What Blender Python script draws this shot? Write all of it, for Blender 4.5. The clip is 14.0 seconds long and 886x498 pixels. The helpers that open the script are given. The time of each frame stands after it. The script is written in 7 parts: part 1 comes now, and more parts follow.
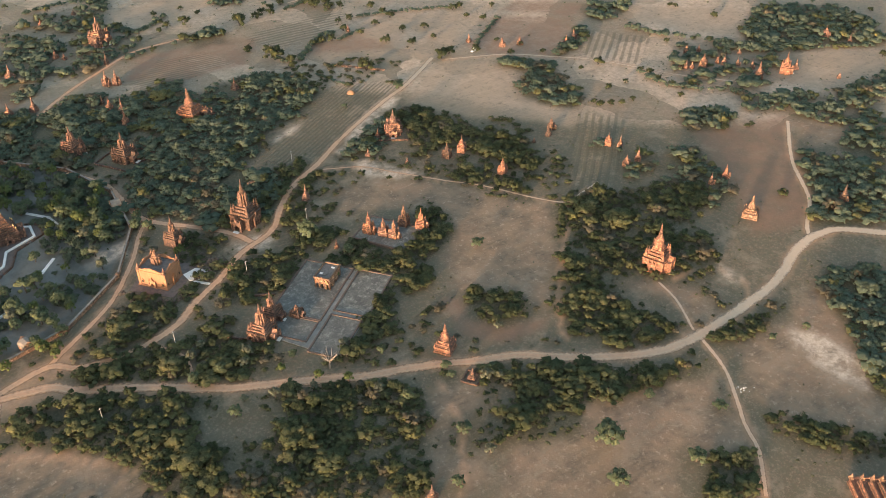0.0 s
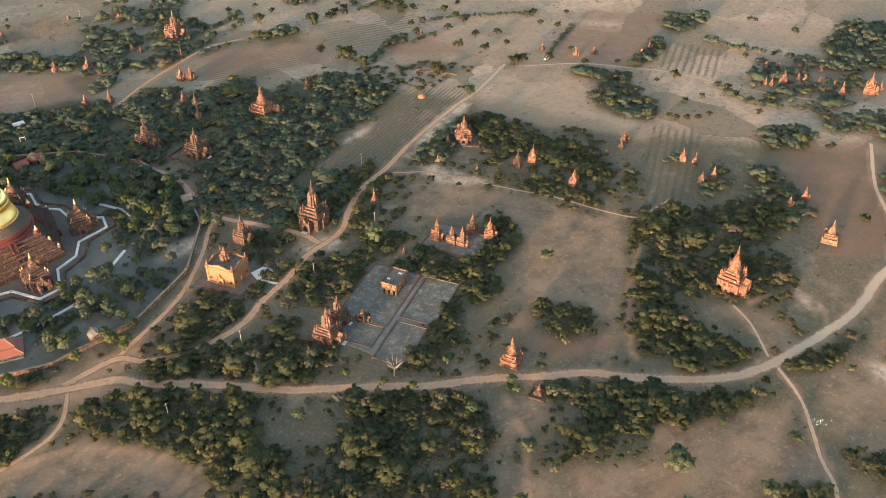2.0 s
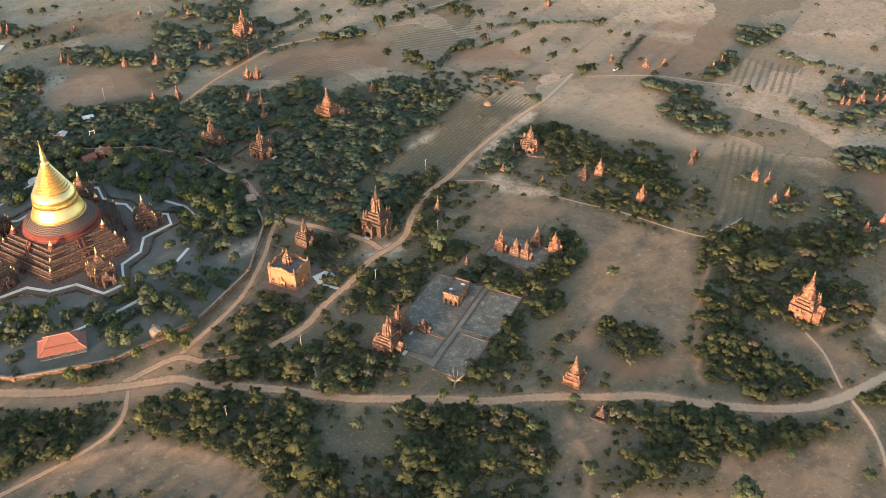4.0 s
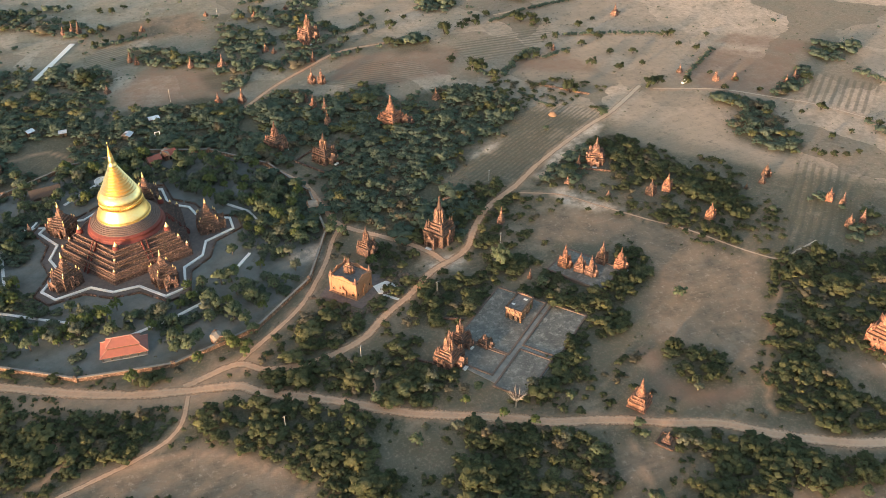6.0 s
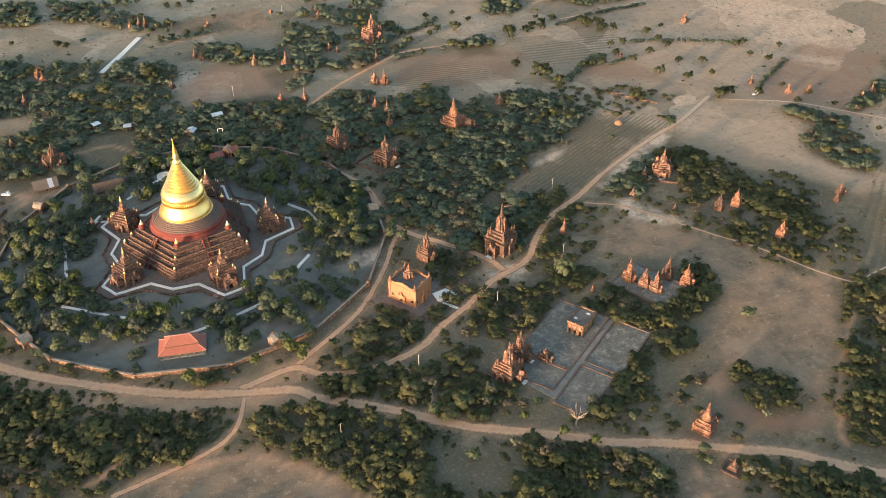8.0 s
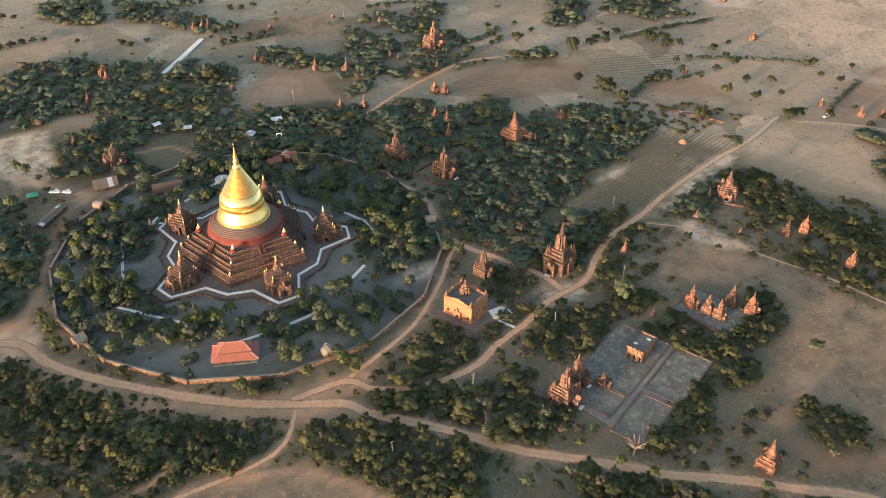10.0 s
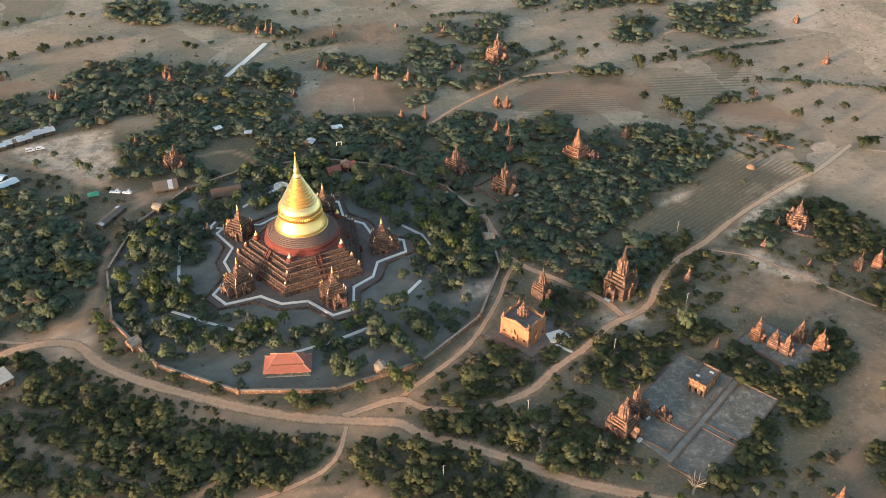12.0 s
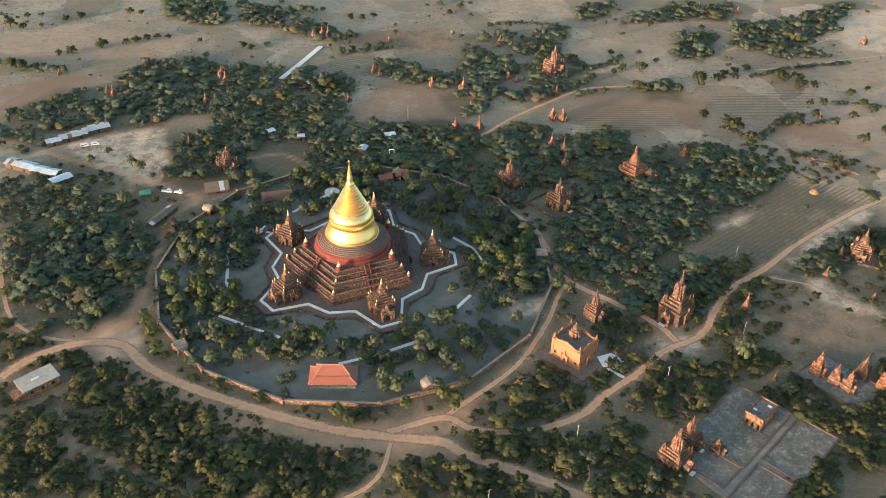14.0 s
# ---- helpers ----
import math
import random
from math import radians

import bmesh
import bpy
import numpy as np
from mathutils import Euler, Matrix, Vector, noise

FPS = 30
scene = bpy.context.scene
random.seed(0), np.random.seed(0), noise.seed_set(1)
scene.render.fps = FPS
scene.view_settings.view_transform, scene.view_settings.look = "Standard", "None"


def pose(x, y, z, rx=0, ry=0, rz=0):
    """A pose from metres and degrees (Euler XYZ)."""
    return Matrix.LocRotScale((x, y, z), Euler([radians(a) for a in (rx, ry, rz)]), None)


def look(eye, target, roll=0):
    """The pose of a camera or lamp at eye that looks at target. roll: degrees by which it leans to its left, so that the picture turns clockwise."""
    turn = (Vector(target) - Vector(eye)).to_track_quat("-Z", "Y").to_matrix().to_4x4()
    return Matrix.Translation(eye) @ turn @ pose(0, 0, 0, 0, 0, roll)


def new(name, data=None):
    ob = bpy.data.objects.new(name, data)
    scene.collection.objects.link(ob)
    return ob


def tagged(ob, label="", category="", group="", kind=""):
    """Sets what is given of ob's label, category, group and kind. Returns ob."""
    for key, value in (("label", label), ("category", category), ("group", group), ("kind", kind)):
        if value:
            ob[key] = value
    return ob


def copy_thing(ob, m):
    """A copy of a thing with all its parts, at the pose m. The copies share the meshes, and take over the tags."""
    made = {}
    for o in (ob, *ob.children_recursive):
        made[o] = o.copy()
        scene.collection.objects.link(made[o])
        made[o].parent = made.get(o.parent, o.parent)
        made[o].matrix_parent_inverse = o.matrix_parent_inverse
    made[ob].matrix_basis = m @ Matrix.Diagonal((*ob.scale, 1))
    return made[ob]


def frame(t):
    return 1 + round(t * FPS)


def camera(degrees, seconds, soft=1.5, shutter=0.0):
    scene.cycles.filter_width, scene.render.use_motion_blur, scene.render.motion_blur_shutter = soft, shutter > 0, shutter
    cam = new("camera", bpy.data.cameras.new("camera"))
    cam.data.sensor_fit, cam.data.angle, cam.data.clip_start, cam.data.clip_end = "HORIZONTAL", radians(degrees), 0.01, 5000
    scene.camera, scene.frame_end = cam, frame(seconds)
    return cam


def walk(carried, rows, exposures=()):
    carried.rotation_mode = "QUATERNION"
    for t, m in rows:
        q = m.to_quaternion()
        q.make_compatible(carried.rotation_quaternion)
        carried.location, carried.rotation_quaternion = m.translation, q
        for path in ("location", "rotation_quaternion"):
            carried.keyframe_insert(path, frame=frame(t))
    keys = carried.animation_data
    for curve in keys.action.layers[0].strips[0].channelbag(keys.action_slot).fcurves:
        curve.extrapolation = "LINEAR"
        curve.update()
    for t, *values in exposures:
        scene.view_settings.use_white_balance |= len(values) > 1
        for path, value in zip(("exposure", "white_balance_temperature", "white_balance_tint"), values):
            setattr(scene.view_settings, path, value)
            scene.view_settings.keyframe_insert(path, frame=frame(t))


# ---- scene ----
cam = camera(51.51, 14.0, soft=0.8)
EXPO, KELVIN, TINT = 2.27, 6450, 10
PATH = [
    (0, look((33.86, -443.16, 277.03), (75.03, -374.48, 217.14), -0.70)),
    (0.5, look((32.64, -440.65, 276.92), (72.55, -371.30, 216.93), -0.62)),
    (1, look((31.46, -438.12, 276.80), (70.19, -368.04, 216.89), -0.58)),
    (1.5, look((30.32, -435.58, 276.69), (67.97, -364.82, 216.89), -0.47)),
    (2, look((29.22, -433.03, 276.57), (65.69, -361.56, 216.89), -0.26)),
    (2.5, look((28.15, -430.47, 276.46), (63.51, -358.49, 216.73), -0.10)),
    (3, look((27.10, -427.91, 276.34), (61.28, -355.33, 216.64), 0.05)),
    (5.5, look((22.20, -414.96, 275.74), (50.69, -339.56, 216.55), -0.24)),
    (6, look((21.26, -412.35, 275.61), (48.46, -336.48, 216.42), -0.27)),
    (6.5, look((20.33, -409.74, 275.48), (46.26, -333.49, 216.20), -0.29)),
    (7, look((19.40, -407.13, 275.34), (44.01, -330.48, 216.01), -0.31)),
    (7.5, look((18.46, -404.52, 275.19), (41.95, -327.55, 215.83), -0.31)),
    (8, look((17.53, -401.90, 275.04), (39.82, -324.54, 215.72), -0.27)),
    (10.5, look((12.67, -388.84, 274.16), (29.21, -309.56, 215.50), 0.16)),
    (11, look((11.64, -386.24, 273.95), (27.00, -306.57, 215.50), 0.25)),
    (11.5, look((10.58, -383.64, 273.74), (24.78, -303.70, 215.35), 0.39)),
    (12, look((9.49, -381.04, 273.51), (22.39, -300.79, 215.26), 0.61)),
    (12.5, look((8.37, -378.45, 273.27), (20.25, -297.98, 215.11), 1.01)),
    (13, look((7.21, -375.87, 273.02), (17.98, -295.20, 214.92), 1.44)),
    (13.5, look((6.01, -373.30, 272.76), (15.80, -292.40, 214.80), 1.61)),
    (14, look((4.77, -370.74, 272.48), (13.48, -289.71, 214.52), 1.43)),
]
walk(cam, PATH, exposures=[(0, EXPO + 0.04, KELVIN, TINT), (7, EXPO + 0.03, KELVIN, TINT), (11, EXPO - 0.06, KELVIN - 120, TINT), (14, EXPO - 0.06, KELVIN - 260, TINT - 3)])

# ---- world and sun ----
SUN_AZ, SUN_EL = radians(212), radians(5)      # direction towards the low sun, counted from +x
SUN_DIR = Vector((math.cos(SUN_AZ) * math.cos(SUN_EL), math.sin(SUN_AZ) * math.cos(SUN_EL), math.sin(SUN_EL)))
world = bpy.data.worlds.new("evening_sky")
scene.world = world
world.use_nodes = True
wn = world.node_tree
sky = wn.nodes.new("ShaderNodeTexSky")
sky.sky_type = "NISHITA"
sky.sun_disc = False
sky.sun_elevation = SUN_EL
sky.sun_rotation = radians(90) - SUN_AZ
sky.air_density, sky.dust_density, sky.ozone_density = 1.0, 2.2, 1.0
wn.links.new(sky.outputs[0], wn.nodes["Background"].inputs[0])
wn.nodes["Background"].inputs[1].default_value = 0.15
sun_data = bpy.data.lights.new("sun", "SUN")
sun_data.energy, sun_data.angle, sun_data.color = 2.15, radians(6.0), (1.0, 0.68, 0.47)
sun = new("sun", sun_data)
sun.matrix_world = look(SUN_DIR * 900, (0, 0, 0))


# ---- materials ----
class Mat:
    """A node material with short helpers."""

    def __init__(self, name, rough=0.9, metal=0.0):
        self.m = bpy.data.materials.new(name)
        self.m.use_nodes = True
        self.t = self.m.node_tree
        self.b = self.t.nodes["Principled BSDF"]
        self.b.inputs["Roughness"].default_value = rough
        self.b.inputs["Metallic"].default_value = metal
        self.b.inputs["Specular IOR Level"].default_value = 0.25
        self.co = self.t.nodes.new("ShaderNodeTexCoord").outputs["Object"]

    def put(self, socket, value):
        if isinstance(value, bpy.types.NodeSocket):
            self.t.links.new(value, socket)
        else:
            socket.default_value = value if isinstance(value, (int, float)) or len(value) == 4 or socket.type == "VECTOR" else (*value, 1)

    def noise(self, scale, detail=4, rough=0.6, vec=None):
        n = self.t.nodes.new("ShaderNodeTexNoise")
        n.inputs["Scale"].default_value, n.inputs["Detail"].default_value, n.inputs["Roughness"].default_value = scale, detail, rough
        self.t.links.new(vec or self.co, n.inputs["Vector"])
        return n.outputs["Fac"]

    def ramp(self, fac, lo, hi, a=0.0, b=1.0):
        n = self.t.nodes.new("ShaderNodeMapRange")
        n.inputs[1].default_value, n.inputs[2].default_value, n.inputs[3].default_value, n.inputs[4].default_value = lo, hi, a, b
        self.put(n.inputs[0], fac)
        return n.outputs[0]

    def math(self, op, a, b=0.0):
        n = self.t.nodes.new("ShaderNodeMath")
        n.operation = op
        self.put(n.inputs[0], a)
        self.put(n.inputs[1], b)
        return n.outputs[0]

    def mix(self, fac, a, b, kind="MIX"):
        n = self.t.nodes.new("ShaderNodeMix")
        n.data_type, n.blend_type = "RGBA", kind
        self.put(n.inputs[0], fac)
        self.put(n.inputs[6], a)
        self.put(n.inputs[7], b)
        return n.outputs[2]

    def attr(self, name):
        n = self.t.nodes.new("ShaderNodeAttribute")
        n.attribute_name = name
        return n

    def rand(self):
        return self.t.nodes.new("ShaderNodeObjectInfo").outputs["Random"]

    def island(self):
        return self.t.nodes.new("ShaderNodeNewGeometry").outputs["Random Per Island"]

    def world(self):
        return self.t.nodes.new("ShaderNodeNewGeometry").outputs["Position"]

    def colour(self, value):
        self.put(self.b.inputs["Base Color"], value)
        return self

    def bump(self, height, strength=0.5, far=0.1):
        n = self.t.nodes.new("ShaderNodeBump")
        n.inputs["Strength"].default_value, n.inputs["Distance"].default_value = strength, far
        self.t.links.new(height, n.inputs["Height"])
        self.t.links.new(n.outputs[0], self.b.inputs["Normal"])
        return self


def brick_like(name, a, b, dark, band=0.75, moss=0.9):
    """Weathered masonry: two brick tones, course bands, black lichen stains."""
    m = Mat(name, 0.92)
    p = m.world()
    big, fine = m.noise(0.22, 5, 0.65, p), m.noise(1.15, 5, 0.72, p)
    col = m.mix(m.ramp(big, 0.35, 0.65), a, b)
    w = m.t.nodes.new("ShaderNodeTexWave")
    w.bands_direction = "Z"
    w.inputs["Scale"].default_value, w.inputs["Distortion"].default_value, w.inputs["Detail"].default_value = band, 1.5, 3
    m.t.links.new(p, w.inputs["Vector"])
    col = m.mix(m.ramp(w.outputs["Fac"], 0.0, 0.4, 0.55, 0.0), col, dark)
    col = m.mix(m.ramp(m.noise(2.4, 4, 0.75, p), 0.47, 0.6, 0.0, 0.7), col, dark)
    col = m.mix(m.ramp(fine, 0.42, 0.55, 0.0, 0.9), col, dark)
    col = m.mix(m.ramp(m.noise(0.7, 5, 0.7, p), 0.53, 0.62, 0.0, 0.85), col, tuple(min(0.75, 1.65 * v) for v in a))
    up = m.t.nodes.new("ShaderNodeSeparateXYZ")
    m.t.links.new(m.t.nodes.new("ShaderNodeNewGeometry").outputs["True Normal"], up.inputs[0])
    lichen = m.math("MULTIPLY", m.ramp(up.outputs[2], 0.55, 0.9, 0.0, moss), m.ramp(m.noise(0.8, 4, 0.7, p), 0.3, 0.55, 0.45, 1.0))
    col = m.mix(lichen, col, (0.085, 0.078, 0.066))
    col = m.mix(m.ramp(m.rand(), 0, 1, 0.0, 0.25), col, a)
    return m.colour(col).bump(m.math("ADD", fine, m.noise(2.4, 4, 0.75, p)), 1.0, 0.7).m


def plain(name, a, b, scale=1.5, rough=0.85, metal=0.0, bump=0.3, rnd=0.25):
    m = Mat(name, rough, metal)
    p = m.world()
    n1, n2 = m.noise(scale, 5, 0.65, p), m.noise(scale * 0.15, 3, 0.6, p)
    col = m.mix(m.ramp(n1, 0.35, 0.68), a, b)
    col = m.mix(m.ramp(n2, 0.4, 0.7, 0.0, 0.45), col, b)
    col = m.mix(m.ramp(m.rand(), 0, 1, 0, rnd), col, b)
    return m.colour(col).bump(n1, bump, 0.1).m


BRICK = brick_like("old_brick", (0.38, 0.205, 0.142), (0.29, 0.145, 0.105), (0.085, 0.062, 0.052))
PAGODA_BRICK = brick_like("pagoda_brick", (0.225, 0.13, 0.10), (0.155, 0.095, 0.078), (0.085, 0.062, 0.052), 0.75, 0.35)
BRICK_WARM = brick_like("warm_brick", (0.47, 0.215, 0.132), (0.34, 0.15, 0.096), (0.11, 0.075, 0.06))
BRICK_DARK = brick_like("weathered_brick", (0.27, 0.15, 0.105), (0.18, 0.105, 0.08), (0.065, 0.052, 0.045))
BRICK_PALE = brick_like("pale_plastered_brick", (0.43, 0.26, 0.17), (0.345, 0.205, 0.132), (0.15, 0.092, 0.066), 0.5)
BRICK_ORANGE = plain("orange_plastered_brick", (0.38, 0.198, 0.113), (0.28, 0.142, 0.082), 0.7, 0.9, 0.0, 0.35, 0.1)
ROOF_STONE = plain("stained_roof_plaster", (0.20, 0.18, 0.165), (0.09, 0.085, 0.08), 0.8)
COURT_WALK = plain("court_walk_paving", (0.27, 0.26, 0.235), (0.15, 0.145, 0.13), 0.3, 0.9, 0.0, 0.6, 0.4)
def paving():
    """Worn grey brick paving with pale lichen and dark damp stains."""
    m = Mat("grey_brick_paving", 0.92)
    p = m.world()
    col = m.mix(m.ramp(m.noise(0.12, 6, 0.7, p), 0.4, 0.62), (0.172, 0.164, 0.143), (0.098, 0.096, 0.085))
    col = m.mix(m.ramp(m.noise(0.35, 7, 0.78, p), 0.5, 0.64, 0.0, 0.8), col, (0.33, 0.318, 0.272))
    col = m.mix(m.ramp(m.noise(0.9, 6, 0.75, p), 0.52, 0.66, 0.0, 0.7), col, (0.065, 0.066, 0.058))
    col = m.mix(m.ramp(m.rand(), 0, 1, 0, 0.45), col, (0.115, 0.112, 0.104))
    return m.colour(col).bump(m.noise(1.2, 5, 0.7, p), 0.7, 0.15).m


PAVING = paving()
KERB = plain("mossy_kerb_brick", (0.19, 0.125, 0.095), (0.10, 0.08, 0.066), 1.2)
TERRACE_FLOOR = plain("terrace_paving", (0.20, 0.155, 0.13), (0.12, 0.095, 0.085), 0.5)
WHITE = plain("white_limewash", (0.80, 0.78, 0.74), (0.66, 0.63, 0.58), 1.0, 0.8)
GREY_PATH = plain("pale_concrete", (0.46, 0.435, 0.395), (0.30, 0.285, 0.26), 0.8)
GOLD = plain("gilding", (1.0, 0.80, 0.40), (1.0, 0.72, 0.30), 0.9, 0.38, 0.9, 0.08, 0.1)
GOLD_BAND = plain("chased_gilding", (0.52, 0.31, 0.10), (0.85, 0.56, 0.20), 3.0, 0.5, 1.0, 0.5, 0.1)
MAROON = plain("maroon_paint", (0.185, 0.046, 0.037), (0.125, 0.036, 0.031), 0.9, 0.7)
RING_STONE = plain("ring_moulding_stone", (0.085, 0.062, 0.056), (0.15, 0.108, 0.096), 1.2)
RED_ROOF = plain("red_painted_sheet_roof", (0.29, 0.108, 0.082), (0.23, 0.085, 0.066), 0.5, 0.6)
RIDGE = plain("pale_red_ridge_cap", (0.42, 0.23, 0.18), (0.34, 0.18, 0.14), 0.8, 0.6)
COPING = plain("weathered_coping", (0.32, 0.275, 0.225), (0.19, 0.16, 0.132), 0.6)
DARK = plain("unlit_interior", (0.03, 0.025, 0.02), (0.02, 0.018, 0.015), 1.0)
BRANCH = plain("bark", (0.16, 0.12, 0.09), (0.10, 0.075, 0.055), 3.0)
DEAD = plain("bleached_wood", (0.36, 0.30, 0.24), (0.27, 0.22, 0.175), 3.0)
TIN = plain("corrugated_tin", (0.52, 0.56, 0.60), (0.38, 0.41, 0.45), 0.8, 0.45, 0.3)
TIN_BLUE = plain("blue_tin", (0.36, 0.50, 0.62), (0.50, 0.58, 0.64), 0.7, 0.5, 0.2)
TIN_RUST = plain("brown_tin", (0.17, 0.135, 0.11), (0.11, 0.09, 0.075), 0.8, 0.7)
THATCH = plain("old_thatch", (0.11, 0.08, 0.062), (0.07, 0.055, 0.045), 1.5)
TIMBER = plain("timber_wall", (0.14, 0.10, 0.072), (0.09, 0.066, 0.05), 1.5)
GREEN_TARP = plain("green_tarpaulin", (0.06, 0.34, 0.20), (0.08, 0.27, 0.18), 0.8, 0.6)
CONCRETE = plain("pole_concrete", (0.42, 0.40, 0.36), (0.30, 0.29, 0.27), 1.5)
CAR_WHITE = plain("car_paint", (0.75, 0.76, 0.78), (0.70, 0.71, 0.73), 0.5, 0.3, 0.0, 0.0)
CAR_GLASS = plain("car_window", (0.03, 0.035, 0.04), (0.02, 0.025, 0.03), 0.5, 0.1, 0.0, 0.0)
RUBBER = plain("tyre_rubber", (0.03, 0.03, 0.03), (0.02, 0.02, 0.02), 2.0)
BANK = plain("dark_earth", (0.085, 0.066, 0.052), (0.16, 0.12, 0.088), 0.9, 0.95, 0.0, 0.8)
STRAW = plain("straw", (0.30, 0.18, 0.11), (0.24, 0.15, 0.09), 2.0)


def thin_leaf(m, col):
    """Leaves pass part of the light through."""
    m.colour(col)
    through_leaf, both = m.t.nodes.new("ShaderNodeBsdfTranslucent"), m.t.nodes.new("ShaderNodeMixShader")
    m.put(through_leaf.inputs["Color"], col)
    both.inputs[0].default_value = 0.35
    m.t.links.new(m.b.outputs[0], both.inputs[1])
    m.t.links.new(through_leaf.outputs[0], both.inputs[2])
    m.t.links.new(both.outputs[0], m.t.nodes["Material Output"].inputs["Surface"])
    return m.m


def leafy(name, a, b, c):
    m = Mat(name, 0.95)
    m.b.inputs["Specular IOR Level"].default_value = 0.05
    tint = m.attr("tint").outputs["Fac"]
    col = m.mix(m.ramp(tint, 0.0, 0.8), a, b)
    col = m.mix(m.ramp(tint, 0.8, 1.0, 0.0, 0.9), col, c)
    p = m.world()
    col = m.mix(m.ramp(m.noise(1.3, 5, 0.75, p), 0.38, 0.62), tuple(0.8 * v for v in a), col)
    col = m.mix(m.ramp(m.noise(0.25, 3, 0.6, p), 0.4, 0.7, 0.0, 0.45), col, c)
    m.bump(m.noise(2.2, 4, 0.8, p), 0.8, 0.6)
    return thin_leaf(m, col)


LEAF = leafy("leaves", (0.068, 0.084, 0.043), (0.128, 0.143, 0.071), (0.18, 0.176, 0.10))
# far foliage: distance haze painted in as a lighter, bluer green
LEAF_HAZED = leafy("hazed_leaves", (0.098, 0.136, 0.096), (0.162, 0.200, 0.143), (0.20, 0.218, 0.162))
# garden shrubs: lighter and greyer than LEAF, with some haze painted in
LEAF_GARDEN = leafy("garden_leaves", (0.095, 0.124, 0.078), (0.168, 0.196, 0.13), (0.21, 0.226, 0.155))
LEAF_LIGHT = leafy("light_leaves", (0.138, 0.146, 0.066), (0.186, 0.184, 0.088), (0.236, 0.216, 0.118))
LEAF_DRY = leafy("dry_leaves", (0.135, 0.124, 0.086), (0.185, 0.163, 0.114), (0.22, 0.192, 0.135))


def leaf_of_object(name, a, b):
    m = Mat(name, 0.95)
    m.b.inputs["Specular IOR Level"].default_value = 0.05
    col = m.mix(m.ramp(m.rand(), 0.0, 1.0), a, b)
    p = m.world()
    col = m.mix(m.ramp(m.noise(1.3, 5, 0.75, p), 0.38, 0.62), tuple(0.85 * v for v in a), tuple(1.1 * v for v in b))
    return thin_leaf(m, col)


TREE_LEAF = leaf_of_object("tree_leaves", (0.096, 0.126, 0.074), (0.155, 0.180, 0.106))
TREE_LEAF_YELLOW = leaf_of_object("yellow_green_leaves", (0.112, 0.145, 0.054), (0.16, 0.18, 0.072))
TREE_LEAF_GREY = leaf_of_object("grey_green_leaves", (0.13, 0.145, 0.098), (0.18, 0.185, 0.132))


# ---- geometry helpers ----
class Geo:
    """Collects vertices and faces of one mesh."""

    def __init__(self):
        self.v, self.f, self.k = [], [], []

    def add(self, verts, faces, k=0):
        o = len(self.v)
        self.v += [tuple(p) for p in verts]
        self.f += [tuple(o + i for i in f) for f in faces]
        self.k += [k] * len(faces)
        return self

    def lathe(self, profile, n, x=0.0, y=0.0, turn=0.0, cap=True, k=0, squash=1.0):
        """Rings of n corners; profile holds (radius, height)."""
        verts = []
        for r, z in profile:
            for i in range(n):
                a = turn + 2 * math.pi * i / n
                verts.append((x + r * math.cos(a), y + squash * r * math.sin(a), z))
        faces = [(j * n + i, j * n + (i + 1) % n, (j + 1) * n + (i + 1) % n, (j + 1) * n + i) for j in range(len(profile) - 1) for i in range(n)]
        if cap:
            faces += [tuple(reversed(range(n))), tuple((len(profile) - 1) * n + i for i in range(n))]
        return self.add(verts, faces, k)

    def square(self, profile, x=0.0, y=0.0, turn=0.0, k=0):
        """A square tower; profile holds (half width, height)."""
        return self.lathe([(r * math.sqrt(2), z) for r, z in profile], 4, x, y, turn + math.pi / 4, True, k)

    def box(self, x0, x1, y0, y1, z0, z1, k=0, inset=0.0):
        """An upright box; inset draws in its top."""
        i = inset
        verts = [(x0, y0, z0), (x1, y0, z0), (x1, y1, z0), (x0, y1, z0), (x0 + i, y0 + i, z1), (x1 - i, y0 + i, z1), (x1 - i, y1 - i, z1), (x0 + i, y1 - i, z1)]
        return self.add(verts, [(3, 2, 1, 0), (4, 5, 6, 7), (0, 1, 5, 4), (1, 2, 6, 5), (2, 3, 7, 6), (3, 0, 4, 7)], k)

    def prism(self, outline, y0, y1, k=0):
        """An upright outline in x and z, drawn out along y."""
        n = len(outline)
        verts = [(x, y0, z) for x, z in outline] + [(x, y1, z) for x, z in outline]
        faces = [tuple(range(n)), tuple(reversed(range(n, 2 * n)))] + [(i, i + n, (i + 1) % n + n, (i + 1) % n) for i in range(n)]
        return self.add(verts, faces, k)

    def beam(self, a, b, r0, r1, n=5, k=0):
        a, b = Vector(a), Vector(b)
        d = (b - a).normalized()
        s = d.cross(Vector((0.31, 0.92, 0.2))).normalized()
        u = d.cross(s)
        verts = [p + r * (math.cos(2 * math.pi * i / n) * s + math.sin(2 * math.pi * i / n) * u) for p, r in ((a, r0), (b, r1)) for i in range(n)]
        return self.add(verts, [(i, (i + 1) % n, n + (i + 1) % n, n + i) for i in range(n)] + [tuple(range(n, 2 * n))], k)

    def mesh(self, name, mats, smooth=False):
        me = bpy.data.meshes.new(name)
        me.from_pydata(self.v, [], self.f)
        for m in mats:
            me.materials.append(m)
        if any(self.k):
            me.polygons.foreach_set("material_index", self.k)
        if smooth:
            me.polygons.foreach_set("use_smooth", [True] * len(me.polygons))
        me.update()
        return me


def part(name, geo, material, parent, label="", smooth=False):
    """Links a collected mesh as one part under a thing or a part."""
    mats = material if isinstance(material, (list, tuple)) else [material]
    ob = new(name, geo.mesh(name, mats, smooth))
    ob.parent = parent
    if label:
        ob["label"] = label
    return ob


